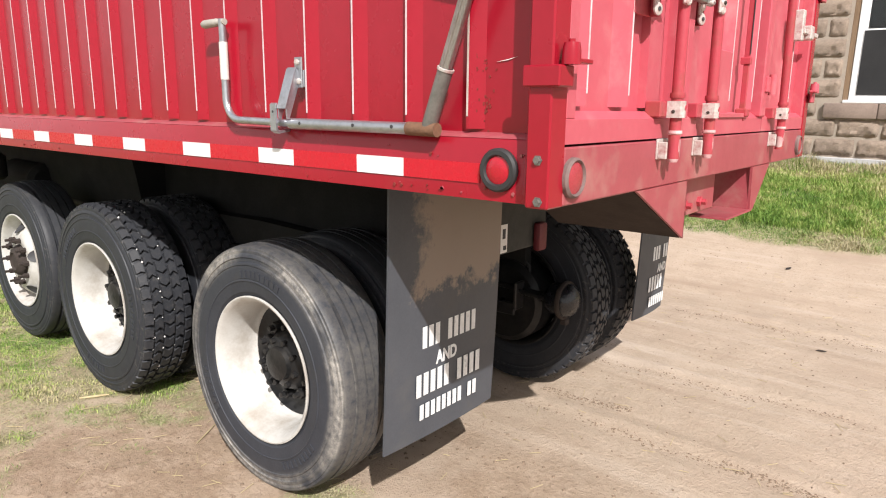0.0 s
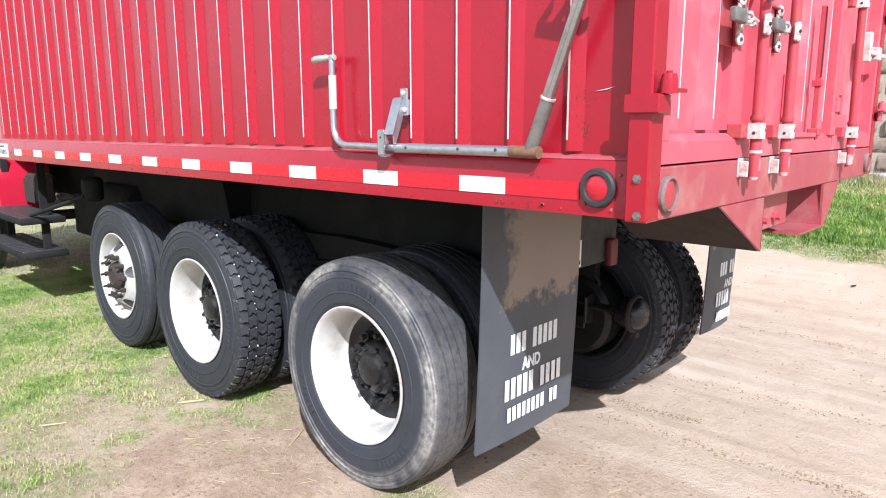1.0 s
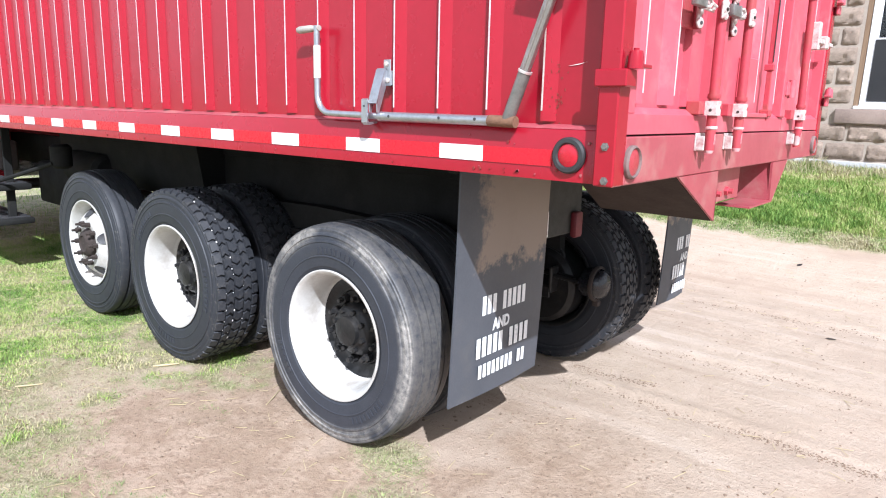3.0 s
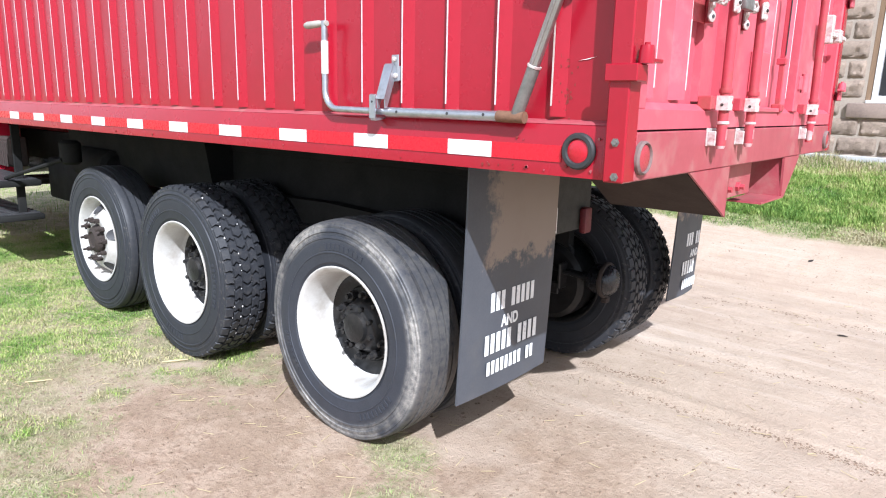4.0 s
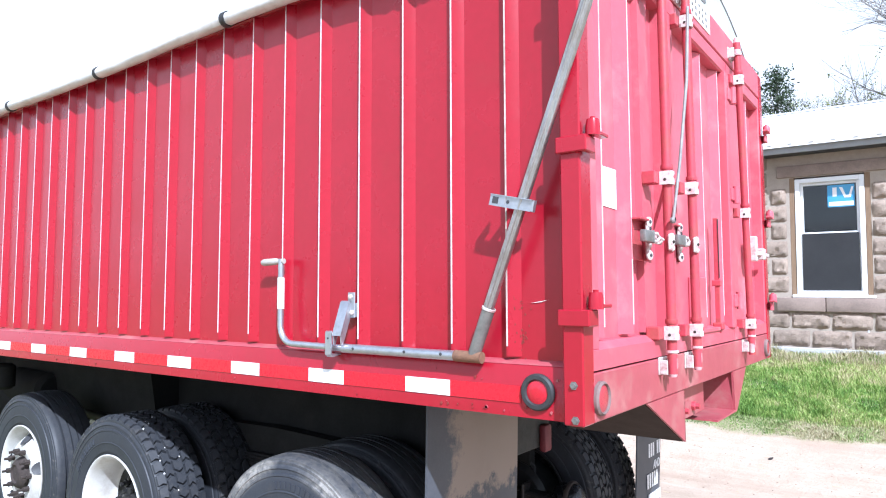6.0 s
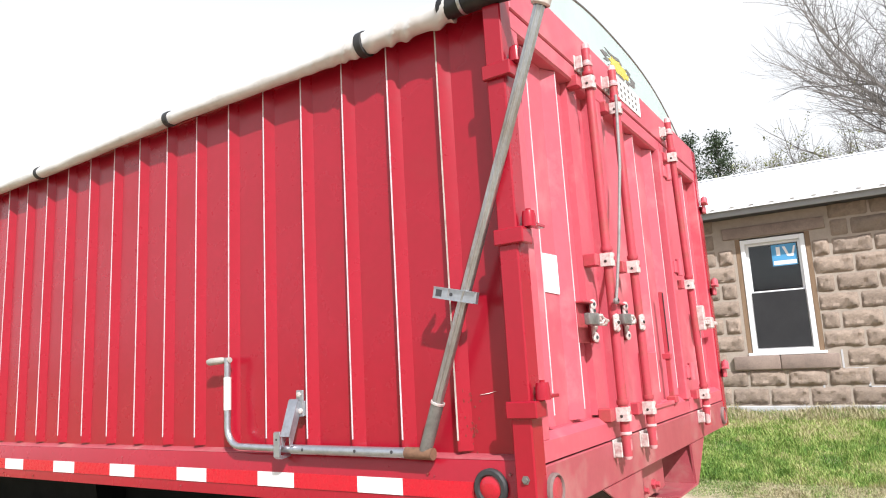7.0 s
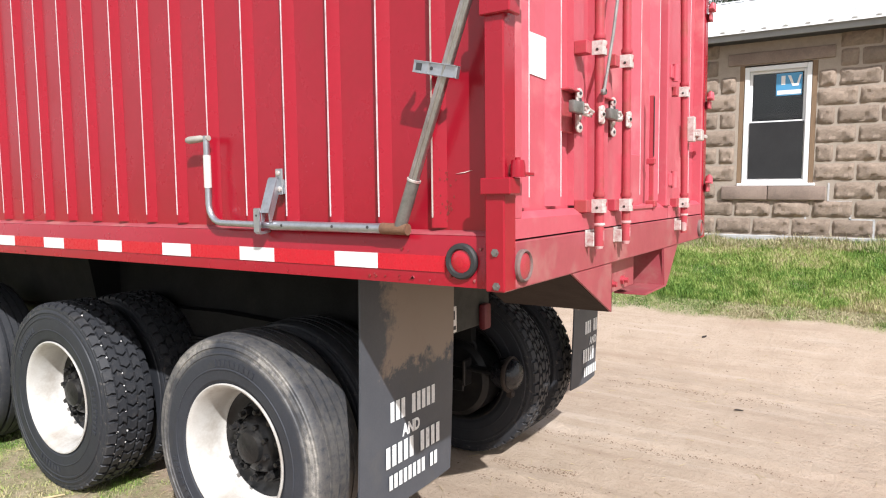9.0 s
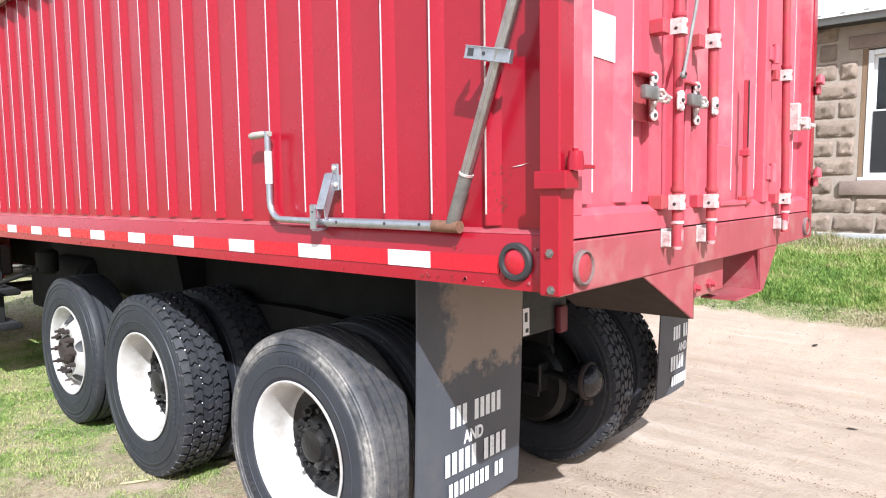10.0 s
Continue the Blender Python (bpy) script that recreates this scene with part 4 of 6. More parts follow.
def lock_rod(y, lean_y, z0, z1, leaf, keepers, cams):
    """A rod that leans by lean_y over its height."""
    def at(z):
        return y + lean_y * (z - z0) / (z1 - z0)
    b = B()
    tube(b, [(0.036, at(z0), z0), (0.036, at(z1), z1)], 0.0165, 14)
    rod = tp("lock_rod", b, RED_ROD, truck, "red lock rod with rusted paint")
    b = B()
    vs = [(-0.056, -0.070), (-0.029, -0.066), (-0.029, 0.028), (-0.056, 0.032)]
    rings = [[b.verts.new((vx, at(z) + vy, z)) for vx, vy in vs] for z in (1.60, 2.775)]
    for k in range(4):
        b.faces.new((rings[0][k], rings[0][(k + 1) % 4], rings[1][(k + 1) % 4], rings[1][k]))
    b.faces.new(rings[0][::-1])
    b.faces.new(rings[1])
    tp("rod_backing", b, RED_REAR, rod, "flat stiffener behind the rod", smooth=False)
    for z in keepers:
        keeper(at(z), z, rod)
        b = B()
        tube(b, [(0.036, at(z), z + 0.030), (0.036, at(z), z + 0.034), (0.036, at(z), z + 0.046)], [0.0195, 0.0215, 0.0205], 14)
        tp("rod_collar", b, RED_ROD, rod)
    for z, up in cams:
        cam_end(at(z), z, rod, up)


def handle_set(y, z, leaf, off=0.0):
    """Open latch box with a slotted strap, a padlock and the rod's short handle."""
    o = y + off
    b = B()
    box(b, -0.030, -0.020, o - 0.196, o - 0.088, z - 0.075, z + 0.062, 0.002)
    box(b, -0.020, 0.010, o - 0.196, o - 0.088, z + 0.054, z + 0.062, 0.002)
    box(b, -0.020, 0.006, o - 0.096, o - 0.088, z - 0.075, z + 0.054, 0.002)
    tp("latch_box", b, RED_ROD, leaf, "rusted red latch box with an open front")
    b = B()
    for dz, r in ((-0.058, 0.017), (-0.022, 0.013), (0.018, 0.013), (0.052, 0.017)):
        lathe(b, [(0.0, r), (0.005, r), (0.007, r - 0.005), (0.007, 0.0005)], (0.004, o - 0.108, z + dz), (1, -0.25, 0), 12)
    box(b, -0.004, 0.006, o - 0.121, o - 0.095, z - 0.062, z + 0.056, 0.003)
    tp("latch_strap", b, GALV_PALE, leaf, "worn zinc strap with round bosses")
    for dz in (-0.058, 0.030, 0.052):
        b = B()
        lathe(b, [(0.0, 0.0060), (0.0015, 0.0060), (0.0015, 0.0005)], (0.0115, o - 0.110, z + dz), (1, -0.25, 0), 10)
        tp("strap_hole", b, INK_AND_SHADE, leaf, smooth=False)
    b = B()
    box(b, 0.014, 0.036, o - 0.222, o - 0.134, z - 0.020, z + 0.018, 0.005, 2)
    box(b, 0.012, 0.038, o - 0.152, o - 0.144, z - 0.022, z + 0.020, 0.003)
    tp("padlock", b, GALV_DULL, leaf, "dull grey padlock")
    b = B()
    tube(b, [(0.026, o - 0.130, z + 0.011), (0.032, o - 0.106, z + 0.013), (0.034, o - 0.094, z), (0.032, o - 0.106, z - 0.013), (0.026, o - 0.130, z - 0.013)], 0.005, 8)
    tp("shackle", b, GALV_PALE, leaf)
    b = B()
    box(b, 0.014, 0.022, o - 0.108, y - 0.030, z - 0.020, z - 0.010, 0.002)
    box(b, 0.012, 0.024, o - 0.092, o - 0.070, z - 0.012, z + 0.014, 0.004)
    tube(b, [(0.022, o - 0.092, z + 0.016), (0.026, o - 0.070, z + 0.002), (0.030, y - 0.040, z - 0.004)], [0.005, 0.006, 0.005], 8)
    lathe(b, [(-0.010, 0.007), (-0.007, 0.013), (0.007, 0.013), (0.010, 0.007)], (0.018, 0.5 * (o - 0.072 + y - 0.03), z - 0.006), (0, 1, 0), 10)
    for dz, r in ((0.014, 0.012), (-0.004, 0.014), (-0.024, 0.012)):
        lathe(b, [(0.0, r), (0.008, r), (0.011, r - 0.004), (0.011, 0.0005)], (0.046, y - 0.012, z + dz - 0.006), (1, -0.3, 0), 12)
    box(b, 0.040, 0.050, y - 0.030, y + 0.012, z - 0.040, z + 0.016, 0.004)
    tp("door_handle", b, GALV_PALE, leaf, "worn zinc handle on the rod")
    for c, r in (((0.056, y - 0.016, z - 0.010), 0.006), ((0.026, o - 0.080, z + 0.002), 0.005)):
        b = B()
        lathe(b, [(0.0, r), (0.004, r - 0.001), (0.006, 0.0005)], c, (1, -0.3, 0), 10)
        tp("handle_bolt", b, RUST, leaf)


def build_doors():
    a = door_leaf(0.027, 0.729, (0.150, 0.385), "red ribbed rear door leaf with white paper patch")
    c = door_leaf(0.744, 1.64, (1.245, 1.535), "red ribbed rear door leaf with lock rod")
    d = door_leaf(1.646, 2.385, (2.13,), "red ribbed rear door leaf")
    b = B()
    box(b, -0.056, 0.008, 1.572, 1.64, 1.575, 2.78, 0.004)
    tp("door_post", b, RED_REAR, c)
    lock_rod(0.586, -0.018, 1.46, 2.91, a, (1.597, 2.122, 2.777), ((1.505, False), (2.876, True)))
    lock_rod(0.880, -0.022, 1.46, 2.93, c, (1.595, 2.124, 2.766), ((1.502, False), (2.896, True)))
    lock_rod(1.805, -0.10, 1.44, 2.95, d, (1.588, 2.12, 2.766), ((1.500, False), (2.92, True)))
    handle_set(0.580, 1.913, a)
    handle_set(0.873, 1.922, c, 0.045)
    for z in (1.70, 2.20, 2.68):
        b = B()
        tube(b, [(0.02, 1.66, z - 0.04), (0.02, 1.66, z + 0.04)], 0.015, 12)
        box(b, -0.004, 0.016, 1.60, 1.715, z - 0.03, z + 0.03, 0.003)
        tp("small_hinge", b, RED_REAR, d)
    # grain gate with its lift bar
    b = B()
    box(b, PANEL_X, -0.018, 1.09, 1.235, 1.575, 1.80, 0.004)
    tp("grain_gate", b, RED_REAR, c, "small red sliding grain gate")
    b = B()
    box(b, -0.02, 0.0, 1.376, 1.388, 1.56, 2.065, 0.002)
    box(b, -0.03, 0.006, 1.370, 1.394, 1.765, 1.79, 0.002)
    box(b, -0.03, 0.012, 1.362, 1.402, 1.575, 1.605, 0.004)
    tp("lift_bar", b, RED_ROD, c, "rusted red lift bar")
    # Thin black strip paints the shadow slot on the upper lift bar.
    b = B()
    box(b, 0.0005, 0.002, 1.373, 1.381, 1.80, 2.06)
    tp("slot_shadow", b, INK_AND_SHADE, c, smooth=False)
    b = B()
    box(b, -0.02, 0.004, 1.08, 1.42, 1.572, 1.588, 0.002)
    tp("gate_track", b, RED_REAR, c)
    # paper patch
    b = B()
    prism(b, [(0.200, 2.120), (0.352, 2.124), (0.372, 2.04), (0.392, 1.995), (0.210, 1.998)], 0, PANEL_X + 0.0005, PANEL_X + 0.003)
    tp("paper_patch", b, STICKER, a, "torn white paper patch", smooth=False)
    # hanging grey strap
    b = B()
    tube(b, [(0.06, 0.80, 2.80), (0.068, 0.73, 2.50), (0.065, 0.63, 2.18), (0.06, 0.56, 1.985)], [0.006, 0.006, 0.0055, 0.005], 8)
    lathe(b, [(-0.008, 0.009), (0.0, 0.012), (0.008, 0.009)], (0.06, 0.555, 1.975), (1, 0, 0), 12)
    tp("hanging_strap", b, STRAP_GREY, truck, "grey rubber strap hanging on the doors")
    # latch arm on the far leaf
    b = B()
    box(b, -0.02, 0.03, 2.02, 2.06, 1.90, 2.03, 0.004)
    box(b, 0.02, 0.04, 2.03, 2.30, 1.93, 1.95, 0.003)
    box(b, 0.0, 0.05, 2.10, 2.16, 1.91, 1.97, 0.005)
    tp("far_latch", b, GALV_PALE, d, "worn steel latch")


def build_under_rear():
    # hopper lip and gussets below the sill
    b = B()
    prism(b, [(0.44, 1.375), (0.835, 1.375), (0.835, 1.188)], 0, -0.010, -0.002)
    box(b, -0.30, -0.002, 0.829, 0.835, 1.19, 1.375)
    tp("hopper_gusset", b, RED_DUSTY, truck, "dusty red gusset plate under the sill")
    b = B()
    vs = [b.verts.new(p) for p in ((-0.012, 0.44, 1.372), (-0.012, 0.832, 1.188), (-0.46, 0.832, 1.188), (-0.40, 0.44, 1.372), (-0.36, 0.05, 1.372), (-0.075, 0.05, 1.372))]
    b.faces.new((vs[0], vs[1], vs[2], vs[3]))
    b.faces.new((vs[0], vs[3], vs[4], vs[5]))
    r = bmesh.ops.extrude_face_region(b, geom=b.faces[:])
    for v in r["geom"]:
        if isinstance(v, bmesh.types.BMVert):
            v.co.z += 0.006
    tp("hopper_sheet", b, UNDERSIDE, truck, "dirty brown steel hopper sheet", smooth=False)
    b = B()
    box(b, -0.075, -0.06, 0.85, 1.30, 1.235, 1.375, 0.003)
    hitch = tp("hitch_plate", b, RED_DUSTY, truck, "red bolted plate")
    for y in (0.98, 1.13):
        b = B()
        lathe(b, [(0.0, 0.02), (0.012, 0.02), (0.014, 0.012), (0.03, 0.012), (0.03, 0.0005)], (-0.06, y, 1.275), (1, 0, 0), 6)
        tp("bolt", b, RED_ROD, hitch)
    b = B()
    prism(b, [(1.58, 1.375), (1.84, 1.375), (1.64, 1.196), (1.60, 1.196)], 0, -0.012, -0.002)
    box(b, -0.30, -0.012, 1.595, 1.603, 1.196, 1.375)
    box(b, -0.14, 0.0, 1.28, 1.62, 1.192, 1.200)
    tp("hopper_gusset", b, RED_DUSTY, truck, "dusty red gusset plate under the sill")
    b = B()
    box(b, -0.30, -0.28, 0.84, 1.60, 1.22, 1.376)
    tp("rear_cross_plate", b, FRAME_BLACK, truck, smooth=False)


def build_tarp():
    # arched tarp over the bows
    b = B()
    n, rings = 24, []
    for x in (FRONT - 0.02, -0.045):
        ring = []
        for k in range(n + 1):
            u = k / n
            y = -0.02 + (Y1 - 0.045 + 0.02) * u
            z = 2.93 + 0.30 * (1 - abs(2 * u - 1) ** 2.6)
            ring.append((x, y, z))
        ring = [(x, -0.052, 2.882), (x, -0.045, 2.91)] + ring
        rings.append([b.verts.new(p) for p in ring] + [b.verts.new((p[0], p[1], p[2] - 0.01)) for p in ring[::-1]])
    m = len(rings[0])
    for k in range(m):
        b.faces.new((rings[0][k], rings[0][(k + 1) % m], rings[1][(k + 1) % m], rings[1][k]))
    tarp = tp("tarp", b, TARP, truck, "off-white vinyl tarp arched over the box")
    b = B()
    pts = [(-0.02 + (Y1 - 0.025) * k / n, 2.925 + 0.30 * (1 - abs(2 * k / n - 1) ** 2.6)) for k in range(n + 1)]
    poly = [(pts[0][0], 2.93)] + pts + [(pts[-1][0], 2.93)]
    prism(b, poly, 0, -0.044, -0.036)
    tp("tarp_end", b, TARP_END, tarp, "pale greenish tarp end with small decal", smooth=False)
    b = B()
    tube(b, [(-0.036, p[0], p[1] + 0.002) for p in pts], 0.005, 8)
    tp("tarp_hem", b, GALV_DULL, tarp, "dark hem cord")
    b = B()
    ring = [(math.cos(q * 0.2618), math.sin(q * 0.2618), 1 + 0.16 * math.sin(q * 2.3)) for q in range(24)]
    outer = [[b.verts.new((x, 1.21 + 0.225 * c * w * f, 3.086 + 0.046 * s_ * w * f)) for c, s_, w in ring] for x, f in ((-0.036, 1.0), (-0.034, 1.0), (-0.034, 0.72), (-0.036, 0.72))]
    for r0, r1 in zip(outer, outer[1:] + outer[:1]):
        for q in range(24):
            if q % 5 != 4:
                b.faces.new((r0[q], r0[(q + 1) % 24], r1[(q + 1) % 24], r1[q]))
    tp("decal", b, GALV_DULL, tarp, "worn grey decal outline", smooth=False)
    b = B()
    prism(b, [(1.21 + 0.13 * c * w, 3.086 + 0.030 * s_ * w) for c, s_, w in ring], 0, -0.036, -0.0335)
    tp("decal_patch", b, AMBER, tarp, "yellow middle of the decal", smooth=False)
    # rolled edge along the near side, with creases towards the rear
    b = B()
    c, r, seg, rings = (-0.036, 2.878), 0.028, 20, []
    steps = 620
    for i in range(steps + 1):
        x = -0.17 + (FRONT - 0.02 + 0.17) * i / steps
        near = smooth_step(-1.0, -0.25, x)
        sag = 0.006 * math.sin(x * 2.96)
        ring = []
        for k in range(seg):
            a = 2 * math.pi * k / seg
            ph = a * 2.0 + x * 84 + 1.6 * math.sin(x * 11) + 1.2 * math.sin(x * 29 + a)
            fold = (0.5 + 0.5 * math.sin(ph)) ** 1.6
            rr = r * (1 + 0.10 * noise.noise(Vector((x * 5, math.cos(a) * 1.5, math.sin(a) * 1.5)))) + near * 0.011 * fold + near * 0.005
            ring.append(b.verts.new((x, c[0] + rr * math.cos(a) + 0.004 * noise.noise(Vector((x * 2, 0, 9))), c[1] + sag + rr * math.sin(a))))
        rings.append(ring)
    for r0, r1 in zip(rings, rings[1:]):
        for k in range(seg):
            b.faces.new((r0[k], r0[(k + 1) % seg], r1[(k + 1) % seg], r1[k]))
    b.faces.new(rings[0])
    b.faces.new(rings[-1][::-1])
    roll = tp("tarp_roll", b, TARP, truck, "off-white tarp rolled on a tube")
    for x in (-0.52, -1.585, -2.65, -3.71, -4.77):
        b = B()
        zc = c[1] + 0.006 * math.sin(x * 2.96)
        lathe(b, [(-0.014, 0.024), (0.014, 0.024), (0.014, 0.0325 if x < -1 else 0.044), (-0.014, 0.0325 if x < -1 else 0.043)], (x, c[0], zc), (1, 0, 0), 20, close=True)
        tp("roll_band", b, GASKET, roll, "black band round the roll")
    b = B()
    tube(b, [(-0.20, -0.040, 2.880), (-0.02, -0.05, 2.868), (0.10, -0.062, 2.842), (0.150, -0.075, 2.815)], [0.037, 0.034, 0.031, 0.028], 16)
    tp("roll_end_tube", b, IRON, truck, "dark tube at the end of the tarp roll")
    b = B()
    for x in (-0.12, -0.04):
        lathe(b, [(-0.005, 0.037), (0.005, 0.037), (0.005, 0.040), (-0.005, 0.040)], (x, -0.047, 2.878), (1, 0, 0), 20, close=True)
    tp("hose_clamp", b, GALV, truck, "steel hose clamps")
    # swing arm
    a0, a1 = Vector((-0.366, -0.018, 1.542)), Vector((0.160, -0.080, 2.80))
    d = (a1 - a0).normalized()
    b = B()
    tube(b, [a0 + d * 0.14, a1], 0.0150, 16)
    side_way = d.cross(Vector((0, -1, 0))).normalized()
    for k in (-0.9, 0.0, 0.9):
        off = (Vector((0, -1, 0)) * math.cos(k) + side_way * math.sin(k)) * 0.0135
        tube(b, [a0 + d * 0.14 + off, a1 + off], 0.0042, 8)
    arm = tp("swing_arm", b, ARM, truck, "weathered fluted aluminium swing arm of the roll tarp")
    b = B()
    tube(b, [a0 - d * 0.0, a0 + d * 0.155], 0.0195, 18)
    tp("arm_sleeve", b, GALV_DULL, arm, "dark grey steel sleeve")
    b = B()
    lathe(b, [(-0.004, 0.0195), (-0.003, 0.0215), (0.003, 0.0215), (0.004, 0.0175)], a0 + d * 0.155, d, 18)
    tp("sleeve_lip", b, GALV_PALE, arm)
    b = B()
    lathe(b, [(-0.05, 0.02), (-0.045, 0.028), (0.04, 0.03), (0.045, 0.02), (0.045, 0.001)], a1, d, 16)
    tube(b, [a1 + d * 0.02 + Vector((-0.01, 0, 0)), a1 + Vector((-0.03, 0.01, 0.03))], 0.026, 12)
    tp("arm_joint", b, GALV_PALE, arm, "pale cast joint")
    # crank
    y = -0.022
    pts = [(-0.354, y, 1.541), (-0.885, y, 1.544), (-1.168, y, 1.549)]
    arc = [(-1.168 - 0.067 * math.sin(t), y, 1.616 - 0.067 * math.cos(t)) for t in (0.3, 0.6, 0.9, 1.2, 1.5)]
    b = B()
    tube(b, [pts[1], pts[2]] + arc + [(-1.235, y, 1.70), (-1.235, y, 1.866)], 0.0118, 14)
    crank = tp("crank", b, GALV, truck, "galvanised crank of the roll tarp")
    b = B()
    tube(b, [pts[0], (-0.905, y, 1.544)], 0.0158, 16)
    tp("crank_tube", b, GALV, crank, "grey steel tube with bolt holes")
    for x in (-0.475, -0.62, -0.845):
        b = B()
        lathe(b, [(-0.001, 0.005), (0.001, 0.005), (0.001, 0.0003)], (x, y - 0.0155, 1.545), (0, -1, 0), 10)
        tp("bolt_hole", b, INK_AND_SHADE, crank)
    b = B()
    tube(b, [(-0.333, y, 1.540), (-0.43, y, 1.5415)], 0.0175, 16)
    tp("rusty_elbow", b, RUST_BROWN, crank, "rusted tube end")
    b = B()
    tube(b, [(-1.235, y, 1.677), (-1.235, y, 1.795)], 0.0138, 14)
    tp("white_sleeve", b, GRIP_WHITE, crank, "white grip sleeve")
    b = B()
    tube(b, [(-1.220, y, 1.857), (-1.255, y, 1.857), (-1.265, y, 1.857), (-1.332, y, 1.855), (-1.345, y, 1.855)], [0.010, 0.010, 0.0128, 0.0138, 0.010], 14)
    tp("crank_handle", b, GRIP_WORN, crank, "pale plastic crank handle")
    # crank hook: plate on the wall, slanting channel, loop round the tube
    b = B()
    box(b, -0.908, -0.874, 0.000, 0.006, 1.648, 1.737, 0.002)
    box(b, -0.912, -0.872, 0.006, 0.031, 1.650, 1.700, 0.002)
    slant = [(0.000, 1.700), (-0.006, 1.704), (-0.046, 1.590), (-0.044, 1.556), (-0.036, 1.556), (0.000, 1.650)]
    prism(b, slant, 0, -0.934, -0.929)
    prism(b, slant, 0, -0.897, -0.892)
    prism(b, [(-0.003, 1.708), (-0.009, 1.703), (-0.050, 1.588), (-0.045, 1.586)], 0, -0.934, -0.892)
    hook = tp("crank_bracket", b, GALV, truck, "galvanised crank hook bolted to the side")
    b = B()
    prism(b, [(-0.046, 1.604), (-0.052, 1.600), (-0.052, 1.522), (-0.040, 1.513), (0.000, 1.519), (0.000, 1.525), (-0.038, 1.521), (-0.046, 1.528)], 0, -0.964, -0.936)
    tp("hook_loop", b, GALV, hook, "bent strap under the tube")
    for p in ((-0.893, 1.722), (-0.885, 1.667)):
        b = B()
        lathe(b, [(0.0, 0.009), (0.006, 0.009), (0.008, 0.005), (0.008, 0.0004)], (p[0], 0.001, p[1]), (0, -1, 0), 8)
        tp("bolt", b, GALV_PALE, hook)
    b = B()
    lathe(b, [(0.0, 0.004), (0.001, 0.004), (0.001, 0.0004)], (-0.950, -0.052, 1.578), (0, -1, 0), 10)
    tp("bolt_hole", b, INK_AND_SHADE, hook)
    # U bracket that catches the arm
    b = B()
    flanges = []
    m = Matrix.Translation((-0.220, -0.030, 1.991)) @ Matrix.Rotation(radians(13), 4, "Y") @ Matrix.Diagonal((0.77, 0.52, 0.77, 1))
    prism(b, [(-0.078, -0.055), (-0.012, -0.055), (-0.008, -0.048), (0.100, -0.048), (0.108, -0.042), (0.108, -0.015), (0.100, -0.015), (0.100, -0.04), (-0.012, -0.04), (-0.012, 0.14), (-0.02, 0.14), (-0.02, -0.047), (-0.07, -0.047), (-0.07, 0.02), (-0.078, 0.02)], 2, -0.022, 0.022)
    b.transform(m)
    for z in (-0.022, 0.019):
        c = B()
        box(c, -0.076, 0.106, -0.062, -0.048, z, z + 0.003)
        c.transform(m)
        flanges.append(c)
    catch = tp("arm_bracket", b, GALV, truck, "galvanised bracket that catches the arm")
    b = B()
    lathe(b, [(0.0, 0.007), (0.002, 0.007), (0.002, 0.0004)], (0, -0.0482, 0), (0, -1, 0), 12)
    b.transform(m)
    tp("bolt_hole", b, INK_AND_SHADE, catch)
    for c in flanges:
        tp("bracket_flange", c, GALV, catch)
    b = B()
    box(b, -0.066, -0.040, -0.0565, -0.0553, -0.013, 0.013)
    b.transform(m)
    tp("bracket_slot", b, INK_AND_SHADE, catch, smooth=False)


build_rail(False)
build_rail(True)
build_side(False)
build_side(True)
build_front_wall()
build_posts()
build_doors()
build_under_rear()
build_tarp()


# ---- truck: wheels and chassis ----
SCALE_W = 0.947


def tyre_mesh(kind):
    """Tyre with its outer sidewall at y = 0 and its inner one at y = 0.275; the axle along y."""
    b = B()
    w = 0.275
    side = [(0.022, 0.302), (0.012, 0.322), (0.010, 0.326), (0.007, 0.329), (0.005, 0.345), (0.0015, 0.372), (-0.001, 0.374), (-0.001, 0.378), (0.0015, 0.381), (0.001, 0.412), (0.0035, 0.438), (0.0005, 0.441), (0.002, 0.450), (0.0075, 0.453), (0.0085, 0.468), (0.0045, 0.471), (0.0070, 0.484), (0.0095, 0.487), (0.0095, 0.499), (0.0135, 0.502)]
    if kind == "rib":
        tread = [(0.0145, 0.511), (0.020, 0.516), (0.040, 0.520), (0.060, 0.5215), (0.063, 0.503), (0.075, 0.503), (0.078, 0.5225), (0.112, 0.5245), (0.114, 0.512), (0.119, 0.512), (0.121, 0.525), (0.154, 0.525), (0.156, 0.512), (0.161, 0.512), (0.163, 0.5245), (0.200, 0.523), (0.202, 0.512), (0.207, 0.512), (0.209, 0.5225), (0.235, 0.520), (0.255, 0.516), (0.2605, 0.511)]
    else:
        tread = [(0.017, 0.503), (0.03, 0.508), (0.245, 0.508), (0.258, 0.503)]
    prof = side + tread + [(w - a, r) for a, r in side[::-1]]
    lathe(b, prof, (0, 0, 0), (0, 1, 0), 96, close=True)
    return b


def sidewall_marks():
    """Raised worn marks on the sidewall, in place of unreadable moulded characters."""
    b = B()
    for start, count in ((0.3, 9), (2.5, 7), (4.2, 9)):
        for k in range(count):
            a = start + 0.075 * k
            vs = []
            for yy in (0.004, -0.0022):
                for r_, da in ((0.388, 0.0), (0.388, 0.042), (0.418, 0.042), (0.418, 0.0)):
                    vs.append(b.verts.new((r_ * math.cos(a + da), yy, r_ * math.sin(a + da))))
            for q in ((4, 5, 6, 7), (0, 1, 5, 4), (1, 2, 6, 5), (2, 3, 7, 6), (3, 0, 4, 7)):
                b.faces.new([vs[i] for i in q])
    return b


LUGS = 48


